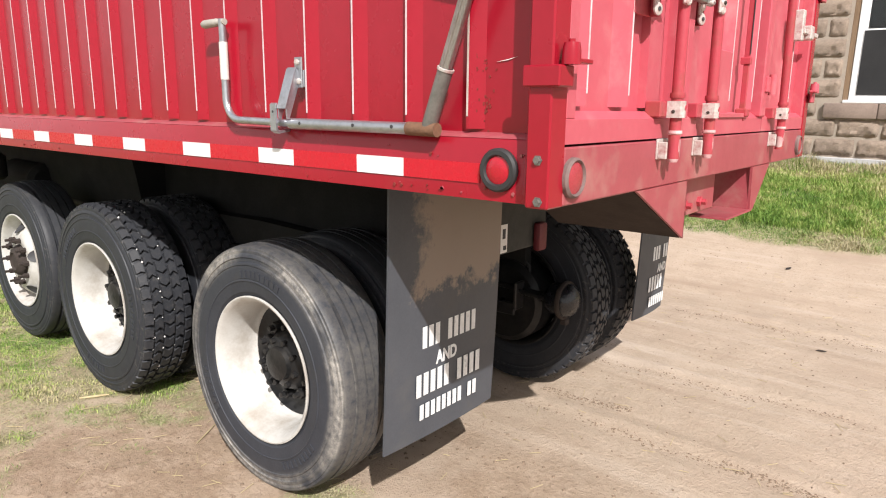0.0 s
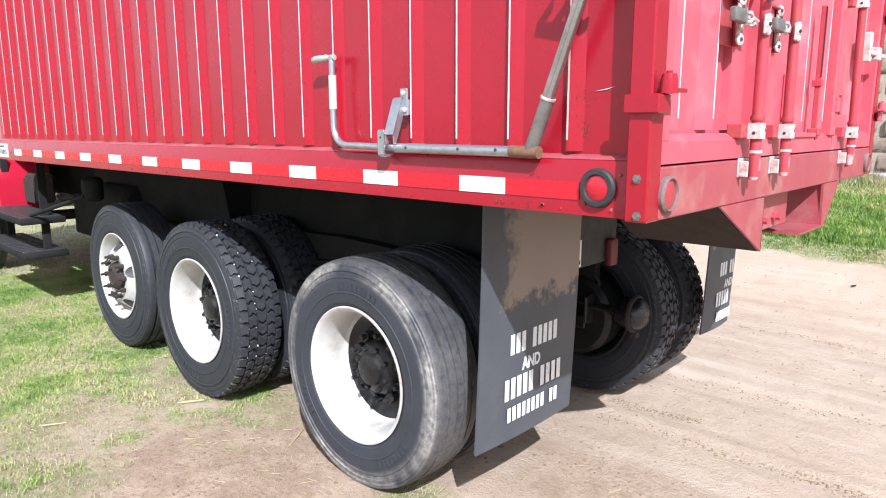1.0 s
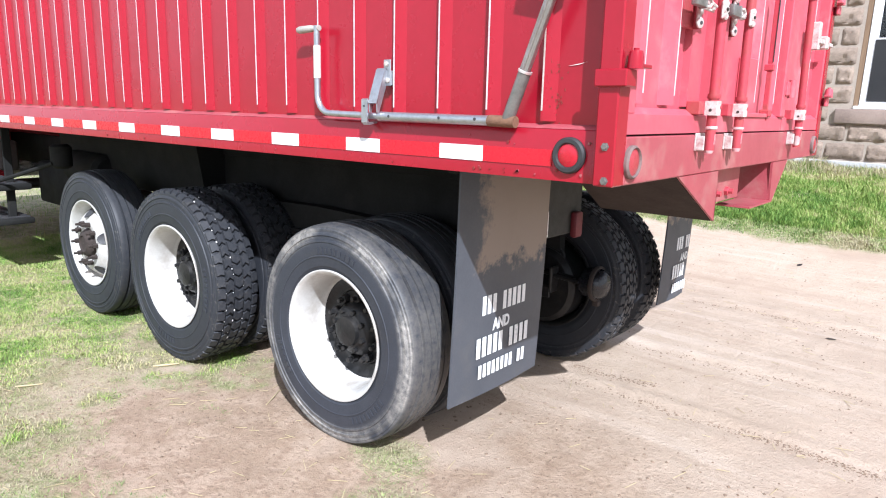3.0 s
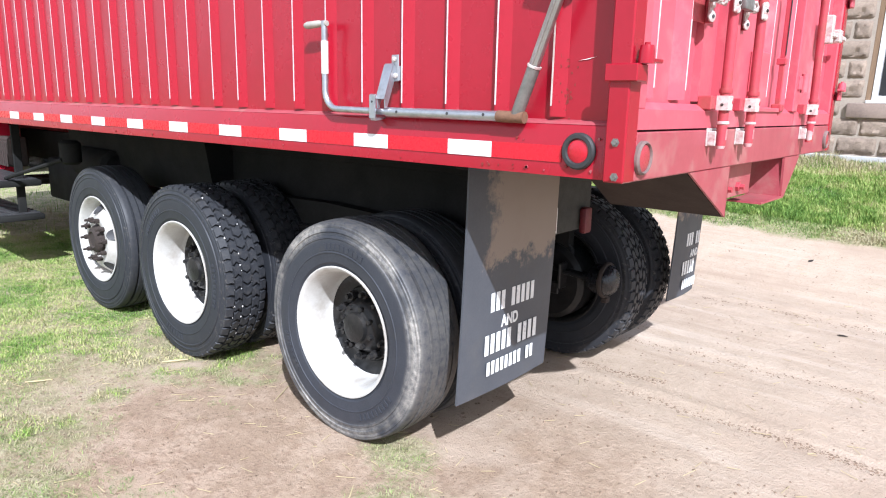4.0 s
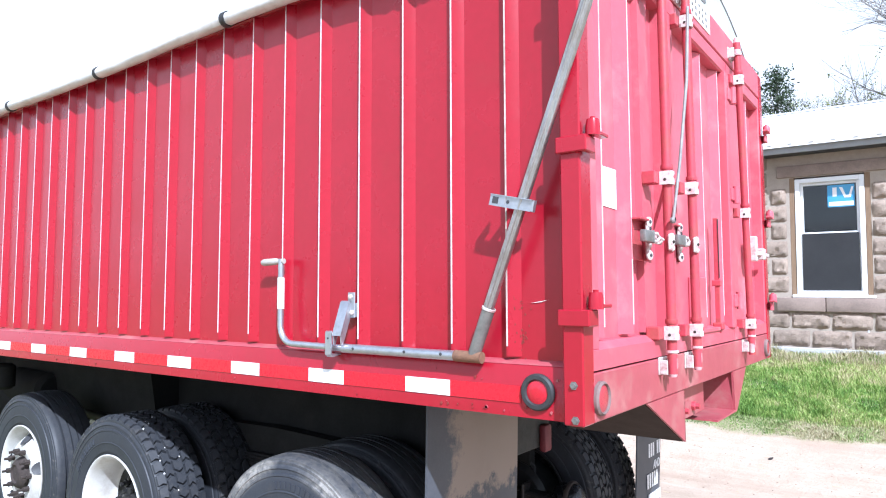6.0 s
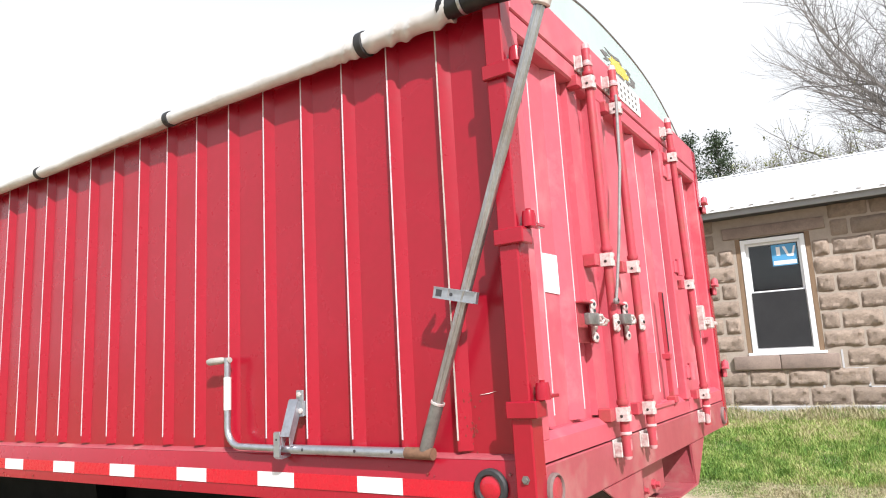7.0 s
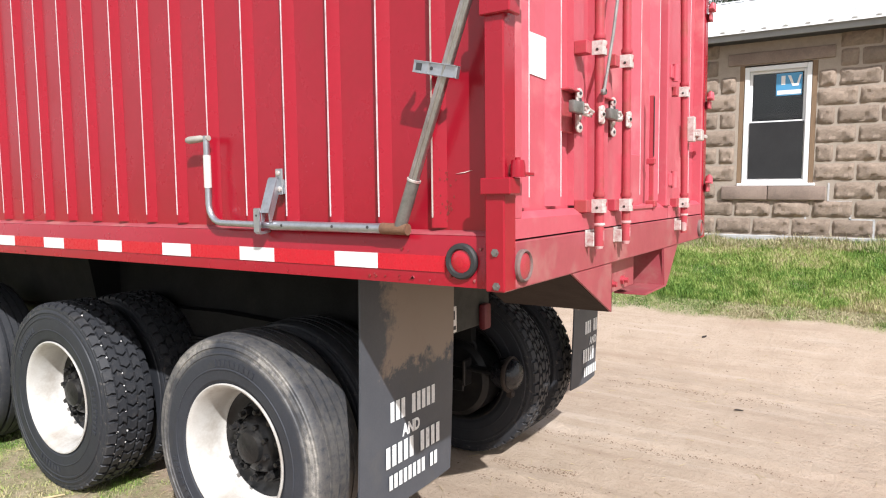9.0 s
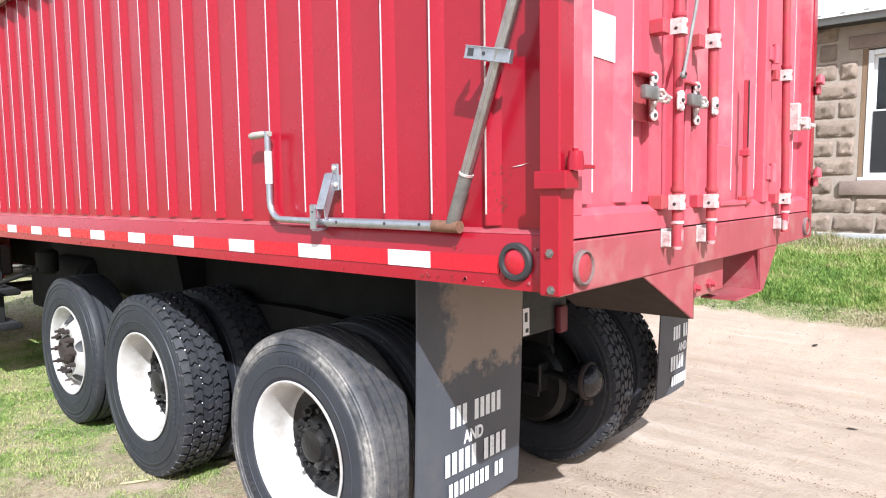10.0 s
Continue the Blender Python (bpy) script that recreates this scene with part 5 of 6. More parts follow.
def stone_bits():
    """Small pale stones wedged between the tread blocks."""
    b = B()
    rng = random.Random(9)
    for k in range(95):
        a = 2 * math.pi * (rng.randrange(LUGS) + rng.choice((0.88, 0.38))) / LUGS + rng.uniform(-0.01, 0.01)
        yy = rng.choice((0.055, 0.107, 0.107, 0.137, 0.137, 0.168, 0.168, 0.2)) + rng.uniform(-0.006, 0.006)
        r_ = rng.uniform(0.510, 0.521)
        c = Vector((r_ * math.cos(a), yy, r_ * math.sin(a)))
        q = rng.choice((0.003, 0.004, 0.005, 0.007))
        vs = [b.verts.new(c + Vector(d) * q) for d in ((1, 0, 0), (0, 1, 0), (-1, 0, 0), (0, -1, 0), (0, 0, 1), (0, 0, -1))]
        for i in range(4):
            b.faces.new((vs[i], vs[(i + 1) % 4], vs[4]))
            b.faces.new((vs[(i + 1) % 4], vs[i], vs[5]))
    return b


def tread_mesh():
    """Five rows of angular tread blocks with deep gaps, the outer rows notched over the shoulder."""
    b = B()
    p = 2 * math.pi / LUGS
    for row, (ya, yb, sk, bend) in enumerate(((0.0105, 0.052, 0.0, 0.10), (0.060, 0.103, 0.5, 0.26), (0.111, 0.164, 0.0, -0.26), (0.172, 0.215, 0.5, 0.26), (0.223, 0.2645, 0.0, 0.10))):
        outer = row in (0, 4)
        for k in range(LUGS):
            a0 = p * (k + sk)
            w = p * (0.80 if outer else 0.76)
            ym = 0.5 * (ya + yb)
            plan = [(ya, 0.0), (ym, bend * p), (yb, 0.0), (yb, w), (ym, w + bend * p), (ya, w)]
            low, high = [], []
            for yy, aa in plan:
                cy, ca = ym, w / 2 + bend * p * 0.5
                edge = (row == 0 and yy == ya) or (row == 4 and yy == yb)
                top = 0.513 if edge else 0.5245
                low.append(b.verts.new((0.498 * math.cos(a0 + aa), yy, 0.498 * math.sin(a0 + aa))))
                y2, a2 = cy + (yy - cy) * 0.90, ca + (aa - ca) * 0.90
                high.append(b.verts.new((top * math.cos(a0 + a2), y2, top * math.sin(a0 + a2))))
            b.faces.new(high)
            for q in range(6):
                b.faces.new((low[q], low[(q + 1) % 6], high[(q + 1) % 6], high[q]))
    return b


def dish_rim(b):
    lathe(b, [(0.022, 0.300), (0.012, 0.312), (0.006, 0.313), (0.004, 0.307), (0.008, 0.298), (0.020, 0.290), (0.035, 0.284), (0.060, 0.276), (0.100, 0.268), (0.150, 0.262), (0.172, 0.258), (0.180, 0.25), (0.24, 0.25), (0.25, 0.30)], (0, 0, 0), (0, 1, 0), 72)
    return b


def wheel(name, x, y, z, kind, dish, parent=truck, flip=False, label="", rim_mat=None, slim=1.0):
    """rim as the wheel, with tyre, disc and hub under it; y is the outer sidewall."""
    s = -1 if flip else 1
    m = Matrix.Diagonal((SCALE_W, s * SCALE_W * slim, SCALE_W, 1)) @ Matrix.Rotation(radians(x * 37), 4, "Y")

    def put(nm, b, mat, par, lab=""):
        b.transform(m)
        ob = part(nm, b, mat, par, lab)
        if par == parent:
            ob.location = (x, y, z)
        return ob
    # Inner rims go dark iron, inner and far tyres darker rubber, for shade.
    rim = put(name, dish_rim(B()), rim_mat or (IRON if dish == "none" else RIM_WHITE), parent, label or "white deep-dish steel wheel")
    put("tyre", tyre_mesh(kind), RUBBER if kind == "rib" and dish == "deep" and not flip else RUBBER_LUG_SHADE, rim, "black truck tyre with worn tread" if kind == "rib" else "black lug-tread tyre with pebbles in the grooves")
    if kind == "lug":
        tagged(put("lug_tread", tread_mesh(), RUBBER_LUG_SHADE, rim), kind="stuff")
        if dish == "deep":
            tagged(put("wedged_gravel", stone_bits(), STICKER, rim), kind="stuff")
    if dish == "deep" and not flip:
        tagged(put("sidewall_moulding", sidewall_marks(), RUBBER, rim), kind="stuff")
    if dish == "deep":
        # Disc goes near black: the shade deep in the rim is its colour.
        b = B()
        lathe(b, [(0.172, 0.259), (0.190, 0.245), (0.205, 0.215), (0.205, 0.19), (0.185, 0.18), (0.182, 0.14), (0.165, 0.135)], (0, 0, 0), (0, 1, 0), 48)
        put("disc", b, HUB_BLACK, rim, "wheel disc darkened for the shade inside the rim")
        b = B()
        lathe(b, [(0.18, 0.14), (0.14, 0.12), (0.125, 0.105), (0.115, 0.075), (0.095, 0.07), (0.090, 0.045), (0.088, 0.001)], (0, 0, 0), (0, 1, 0), 28)
        hub = put("hub", b, HUB_BLACK, rim, "greasy dark axle hub")
        for k in range(10):
            a = 2 * math.pi * k / 10
            b = B()
            lathe(b, [(0.182, 0.024), (0.148, 0.022), (0.146, 0.013), (0.122, 0.012), (0.120, 0.0005)], (0.158 * math.cos(a), 0, 0.152 * math.sin(a)), (0, 1, 0), 6)
            put("lug_nut", b, IRON, rim)
        for k in range(8):
            a = 2 * math.pi * (k + 0.5) / 8
            b = B()
            lathe(b, [(0.128, 0.012), (0.105, 0.012), (0.105, 0.0005)], (0.098 * math.cos(a), 0, 0.098 * math.sin(a)), (0, 1, 0), 6)
            put("axle_bolt", b, IRON, rim)
    elif dish == "out":
        b = B()
        lathe(b, [(0.10, 0.268), (0.085, 0.25), (0.050, 0.225), (0.022, 0.20), (0.012, 0.17), (0.012, 0.13), (0.02, 0.11)], (0, 0, 0), (0, 1, 0), 60)
        # hand holes through the disc
        put("disc", b, rim_mat or RIM_WHITE, rim, "wheel disc with hand holes")
        for k in range(5):
            a = 2 * math.pi * (k + 0.2) / 5
            b = B()
            lathe(b, [(0.0, 0.041), (0.006, 0.036), (0.012, 0.0005)], (0.228 * math.cos(a), 0.044, 0.228 * math.sin(a)), (0, 1, 0), 16)
            for v in b.verts:
                v.co.y += (math.hypot(v.co.x, v.co.z) - 0.228) * 1.05 - 0.004
            put("hand_hole", b, INK_AND_SHADE, rim)
        b = B()
        lathe(b, [(0.02, 0.11), (0.0, 0.10), (-0.02, 0.085), (-0.03, 0.06), (-0.02, 0.05), (-0.02, 0.001)], (0, 0, 0), (0, 1, 0), 24)
        put("hub", b, RUST, rim, "rusted axle hub")
        for k in range(10):
            a = 2 * math.pi * k / 10
            b = B()
            lathe(b, [(0.012, 0.018), (-0.020, 0.018), (-0.020, 0.010), (-0.048, 0.009), (-0.048, 0.0005)], (0.145 * math.cos(a), 0, 0.145 * math.sin(a)), (0, 1, 0), 6)
            put("lug_nut", b, RUST, rim)
    return rim


# near side: rear and front tandem (dual), pusher axle
AX1, AX2, AX3, AX0 = (-1.345, 0.571), (-2.72, 0.577), (-3.93, 0.573), (-7.62, 0.56)
for (ax, az), kind in ((AX1, "rib"), (AX2, "lug")):
    wheel("wheel", ax, 0.128, az, kind, "deep")
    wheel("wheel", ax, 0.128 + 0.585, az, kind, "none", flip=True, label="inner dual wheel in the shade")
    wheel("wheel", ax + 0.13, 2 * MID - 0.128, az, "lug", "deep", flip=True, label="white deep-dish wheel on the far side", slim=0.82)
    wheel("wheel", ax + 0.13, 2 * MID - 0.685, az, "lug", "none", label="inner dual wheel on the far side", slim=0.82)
wheel("wheel", AX3[0], 0.185, AX3[1], "rib", "out", label="white wheel with rusted hub and studs")
wheel("wheel", AX3[0], 2 * MID - 0.185, AX3[1], "rib", "out", flip=True, label="white wheel on the far side")
wheel("wheel", AX0[0], 0.12, AX0[1], "rib", "out", label="front steering wheel with dark hub", rim_mat=IRON)
wheel("wheel", AX0[0], 2 * MID - 0.12, AX0[1], "rib", "out", flip=True, label="front steering wheel")


def build_chassis():
    for y in (0.78, 1.555):
        b = B()
        yy = y
        prism(b, [(yy, 0.98), (yy + 0.08, 0.98), (yy + 0.08, 0.99), (yy + 0.01, 0.99), (yy + 0.01, 1.24), (yy + 0.08, 1.24), (yy + 0.08, 1.25), (yy, 1.25)], 0, -8.2, -1.05)
        tp("frame_rail", b, FRAME_BLACK, truck, "black chassis rail")
        b = B()
        box(b, -5.4, -0.8, y - 0.01, y + 0.09, 1.252, 1.374)
        tp("sub_frame", b, FRAME_BLACK, truck, smooth=False)
    for x in (-1.13, -2.1, -3.4, -4.7):
        b = B()
        box(b, x, x + 0.08, 0.79, 1.62, 1.0, 1.23, 0.01)
        tp("frame_cross_member", b, FRAME_BLACK, truck)
    for ax, az in (AX1, AX2):
        b = B()
        tube(b, [(ax, 0.42, az), (ax, 1.0, az), (ax, 1.07, az), (ax, 1.33, az), (ax, 1.40, az), (ax, 2.0, az)], [0.085, 0.09, 0.16, 0.16, 0.09, 0.085], 18)
        lathe(b, [(-0.12, 0.02), (-0.11, 0.10), (-0.05, 0.19), (0.06, 0.21), (0.16, 0.15), (0.2, 0.05), (0.2, 0.001)], (ax, MID, az + 0.02), (1, 0, 0), 22)
        tp("drive_axle", b, IRON, truck, "greasy dark drive axle")
        for s in (1, -1):
            b = B()
            yb = MID - s * 0.36
            cz = az + 0.075
            yb -= s * 0.05
            lathe(b, [(-0.10, 0.030), (-0.085, 0.070), (-0.060, 0.084), (-0.012, 0.087), (0.012, 0.087), (0.030, 0.083), (0.048, 0.070), (0.062, 0.050), (0.070, 0.026), (0.072, 0.001)], (ax + 0.51, yb, cz), (1, 0, 0), 26)
            chamber = tp("brake_chamber", b, CHAMBER, truck, "greasy black domed brake chamber")
            b = B()
            lathe(b, [(-0.012, 0.087), (-0.012, 0.097), (-0.004, 0.101), (0.004, 0.101), (0.012, 0.097), (0.012, 0.087)], (ax + 0.51, yb, cz), (1, 0, 0), 26)
            box(b, ax + 0.49, ax + 0.53, yb - 0.018, yb + 0.018, cz - 0.128, cz - 0.096, 0.005)
            tp("clamp_ring", b, RUST, chamber, "rusted clamp ring")
            b = B()
            for dy in (-0.045, 0.045):
                tube(b, [(ax + 0.42, yb + dy, cz), (ax + 0.26, yb + dy, cz + 0.010)], 0.012, 8)
                lathe(b, [(0.0, 0.02), (0.016, 0.02), (0.016, 0.0005)], (ax + 0.40, yb + dy, cz), (-1, 0, 0), 6)
            tube(b, [(ax + 0.42, yb, cz), (ax + 0.05, yb, cz + 0.02)], 0.016, 8)
            box(b, ax + 0.24, ax + 0.26, yb - 0.075, yb + 0.075, cz - 0.09, cz + 0.06, 0.006)
            box(b, ax + 0.02, ax + 0.25, yb - 0.075, yb - 0.060, cz - 0.12, cz - 0.05, 0.006)
            tp("chamber_bracket", b, IRON, chamber, "dirty mounting bracket with push rod")
            # Drum with a closing plate added to hide the bright rim behind it.
            b = B()
            lathe(b, [(-0.1, 0.02), (-0.1, 0.229), (0.06, 0.229), (0.085, 0.20), (0.09, 0.09), (0.09, 0.02)], (ax + (0.0 if s > 0 else 0.13), MID - s * 0.50, az), (0, s, 0), 32)
            tp("brake_drum", b, HUB_BLACK, truck, "dark brake drum with an added closing plate")
            b = B()
            pts = [(ax + 0.30, yb, az + 0.06), (ax + 0.26, yb - s * 0.05, az + 0.20), (ax + 0.05, yb - s * 0.1, az + 0.34), (ax - 0.1, yb - s * 0.12, az + 0.42)]
            tube(b, pts, 0.011, 8)
            tp("air_hose", b, GASKET, truck)
    # Unseen beams added to block the bright gap between the axles.
    for y in (0.735, 1.685):
        b = B()
        loft(b, [[(x, y - w, z0), (x, y + w, z0), (x, y + w, z1), (x, y - w, z1)] for x, w, z0, z1 in ((-3.25, 0.03, 0.62, 0.90), (-2.72, 0.035, 0.50, 0.98), (-2.1, 0.04, 0.56, 1.0), (-1.345, 0.035, 0.50, 0.98), (-1.10, 0.03, 0.62, 0.90))])
        part("shade_filler_beam", b, FRAME_BLACK, truck, "black filler beam added to darken the gap between the axles", smooth=False)
    for y in (0.70, 1.715):
        b = B()
        n = 14
        for lf in range(5):
            pts = []
            half = 0.78 - 0.11 * lf
            top = [(-2.107 + half * (2 * k / n - 1), 0.70 + 0.10 * ((2 * k / n - 1) * half / 0.78) ** 2 * -1 + 0.016 * -lf + 0.16) for k in range(n + 1)]
            for (xa, za), (xb, zb) in zip(top, top[1:]):
                vs = [b.verts.new(p) for p in ((xa, y - 0.04, za), (xb, y - 0.04, zb), (xb, y + 0.04, zb), (xa, y + 0.04, za), (xa, y - 0.04, za - 0.013), (xb, y - 0.04, zb - 0.013), (xb, y + 0.04, zb - 0.013), (xa, y + 0.04, za - 0.013))]
                for q in ((0, 1, 2, 3), (4, 7, 6, 5), (0, 4, 5, 1), (2, 6, 7, 3), (0, 3, 7, 4), (1, 5, 6, 2)):
                    b.faces.new([vs[i] for i in q])
        part("leaf_spring", b, IRON, truck, smooth=False)
    b = B()
    tube(b, [(-7.2, MID, 0.75), (-2.9, MID, 0.60)], 0.055, 14)
    part("drive_shaft", b, IRON, truck)
    b = B()
    tube(b, [(AX3[0], 0.45, AX3[1]), (AX3[0], 2.0, AX3[1])], 0.07, 14)
    part("pusher_axle", b, IRON, truck)
    b = B()
    tube(b, [(AX0[0], 0.40, AX0[1]), (AX0[0], 2.0, AX0[1])], 0.06, 14)
    part("front_axle", b, IRON, truck)
    # air tanks, an added filler body and a battery box: dark shapes under the box
    b = B()
    lathe(b, [(-0.30, 0.001), (-0.30, 0.09), (-0.27, 0.125), (0.27, 0.125), (0.30, 0.09), (0.30, 0.001)], (-4.75, 0.60, 1.00), (1, 0, 0), 22)
    part("air_tank", b, FRAME_BLACK, truck, "black air tank")
    b = B()
    lathe(b, [(-0.09, 0.001), (-0.09, 0.05), (-0.07, 0.075), (0.07, 0.075), (0.09, 0.05), (0.09, 0.001)], (-4.62, 0.33, 1.11), (0, 0, 1), 18)
    part("air_filter", b, FRAME_BLACK, truck, "black round filter can")
    b = B()
    box(b, -5.9, -4.9, 0.60, 0.80, 0.60, 0.97, 0.03, 2)
    part("battery_box", b, FRAME_BLACK, truck, "black battery box")
    # Black body added to block the bright view through under the box.
    b = B()
    prism(b, [(0.56, 1.372), (1.86, 1.372), (1.78, 0.90), (0.64, 0.90)], 0, -5.3, -3.15)
    part("shade_filler_body", b, FRAME_BLACK, truck, "black filler body added to darken the gap under the box", smooth=False)
    b = B()
    box(b, -3.1, -1.0, 0.86, 1.53, 0.99, 1.06, 0.01)
    part("belly_plate", b, FRAME_BLACK, truck)
    # rear cross member between the rails, with a label and the tail lamp
    b = B()
    prism(b, [(-1.00, 0.945), (-0.925, 0.945), (-0.915, 0.955), (-0.915, 1.300), (-0.925, 1.310), (-1.00, 1.310)], 1, 0.79, 1.52)
    lb = tp("rear_cross_member", b, BRACKET_DUSTY, truck, "dusty grey-green cross member at the frame's end")
    b = B()
    box(b, -0.914, -0.912, 1.130, 1.182, 0.955, 1.085)
    tp("small_label", b, STICKER, lb, "small white label with dark marks", smooth=False)
    b = B()
    box(b, -0.9118, -0.911, 1.143, 1.166, 1.020, 1.065)
    tp("label_mark", b, INK_AND_SHADE, lb, smooth=False)
    b = B()
    box(b, -0.9118, -0.911, 1.150, 1.174, 0.968, 0.988)
    tp("label_mark", b, INK_AND_SHADE, lb, smooth=False)
    b = B()
    box(b, -0.914, -0.872, 1.402, 1.478, 0.925, 1.065, 0.016, 2)
    tp("tail_lamp", b, LENS_DARK, lb, "dusty red tail lamp")


def letter_bar(y, w, z0, z1, flap, x):
    """One character as a plain upright bar."""
    b = B()
    box(b, x, x + 0.0015, y + w * 0.10, y + w * 0.82, z0, z1)
    part("letter", b, LETTER_WHITE, flap, smooth=False)


def build_flap(x, y0, w, z0):
    z1 = 1.36
    b = B()
    n, m = 10, 16
    grid = {}
    for i in range(n + 1):
        for j in range(m + 1):
            u, v = i / n, j / m
            bow = 0.012 * math.sin(u * math.pi) * (1 - v) - 0.02 * (1 - v) ** 2
            grid[i, j] = (x + bow, y0 + w * u, z0 + (z1 - z0) * v)
    vs = {(k, s): b.verts.new((p[0] + s * 0.008, p[1], p[2])) for k, p in grid.items() for s in (0, 1)}
    for i in range(n):
        for j in range(m):
            b.faces.new((vs[(i, j), 1], vs[(i + 1, j), 1], vs[(i + 1, j + 1), 1], vs[(i, j + 1), 1]))
            b.faces.new((vs[(i, j), 0], vs[(i, j + 1), 0], vs[(i + 1, j + 1), 0], vs[(i + 1, j), 0]))
    for a, c in [((i, 0), (i + 1, 0)) for i in range(n)] + [((i + 1, m), (i, m)) for i in range(n)] + [((0, j + 1), (0, j)) for j in range(m)] + [((n, j), (n, j + 1)) for j in range(m)]:
        b.faces.new((vs[a, 0], vs[c, 0], vs[c, 1], vs[a, 1]))
    flap = part("mud_flap", b, FLAP, truck, "dark grey rubber mud flap with white lettering", angle=60)
    lx = x - 0.0035
    rows = ((0.335, 0.650, 0.770, 0.848, 9, (3,)), (0.305, 0.685, 0.595, 0.678, 10, (5,)), (0.325, 0.665, 0.505, 0.562, 11, (8,)))
    for ya, yb, za, zb, cnt, gaps in rows:
        step = (yb - ya) / cnt
        for k in range(cnt):
            yy = ya + step * k + y0 - 0.171
            if k not in gaps and yy + step < y0 + w - 0.01:
                letter_bar(yy + step * 0.06, step * 0.9, za, zb, flap, lx + 0.011)
    cu = bpy.data.curves.new("word", "FONT")
    cu.body, cu.size, cu.align_x, cu.extrude = "AND", 0.066, "CENTER", 0.0008
    cu.offset = 0.0022
    tmp = bpy.data.objects.new("word", cu)
    scene.collection.objects.link(tmp)
    me = bpy.data.meshes.new_from_object(tmp.evaluated_get(bpy.context.evaluated_depsgraph_get()))
    bpy.data.objects.remove(tmp)
    me.materials.append(LETTER_WHITE)
    me.transform(Matrix(((0, 0, 1, lx + 0.0115), (0.8, 0, 0, 0.475 + y0 - 0.171), (0, 1, 0, 0.695), (0, 0, 0, 1))))
    word = new("word", me)
    word.parent = flap
    b = B()
    box(b, x - 0.04, x + 0.0, y0 - 0.02, y0 + w + 0.05, 1.34, 1.374, 0.004)
    part("flap_hanger", b, FRAME_BLACK, flap)


build_chassis()
build_flap(-0.69, 0.171, 0.625, 0.425)
build_flap(-0.63, 2.05, 0.40, 0.46)


# ---- truck: cab ----
def round_rect(x, y0, y1, z0, z1, r, seg=5):
    out = []
    for cy, cz, a0 in ((y1 - r, z1 - r, 0), (y0 + r, z1 - r, 90), (y0 + r, z0 + r, 180), (y1 - r, z0 + r, 270)):
        for k in range(seg + 1):
            a = radians(a0 + 90 * k / seg)
            out.append((x, cy + r * math.cos(a), cz + r * math.sin(a)))
    return out


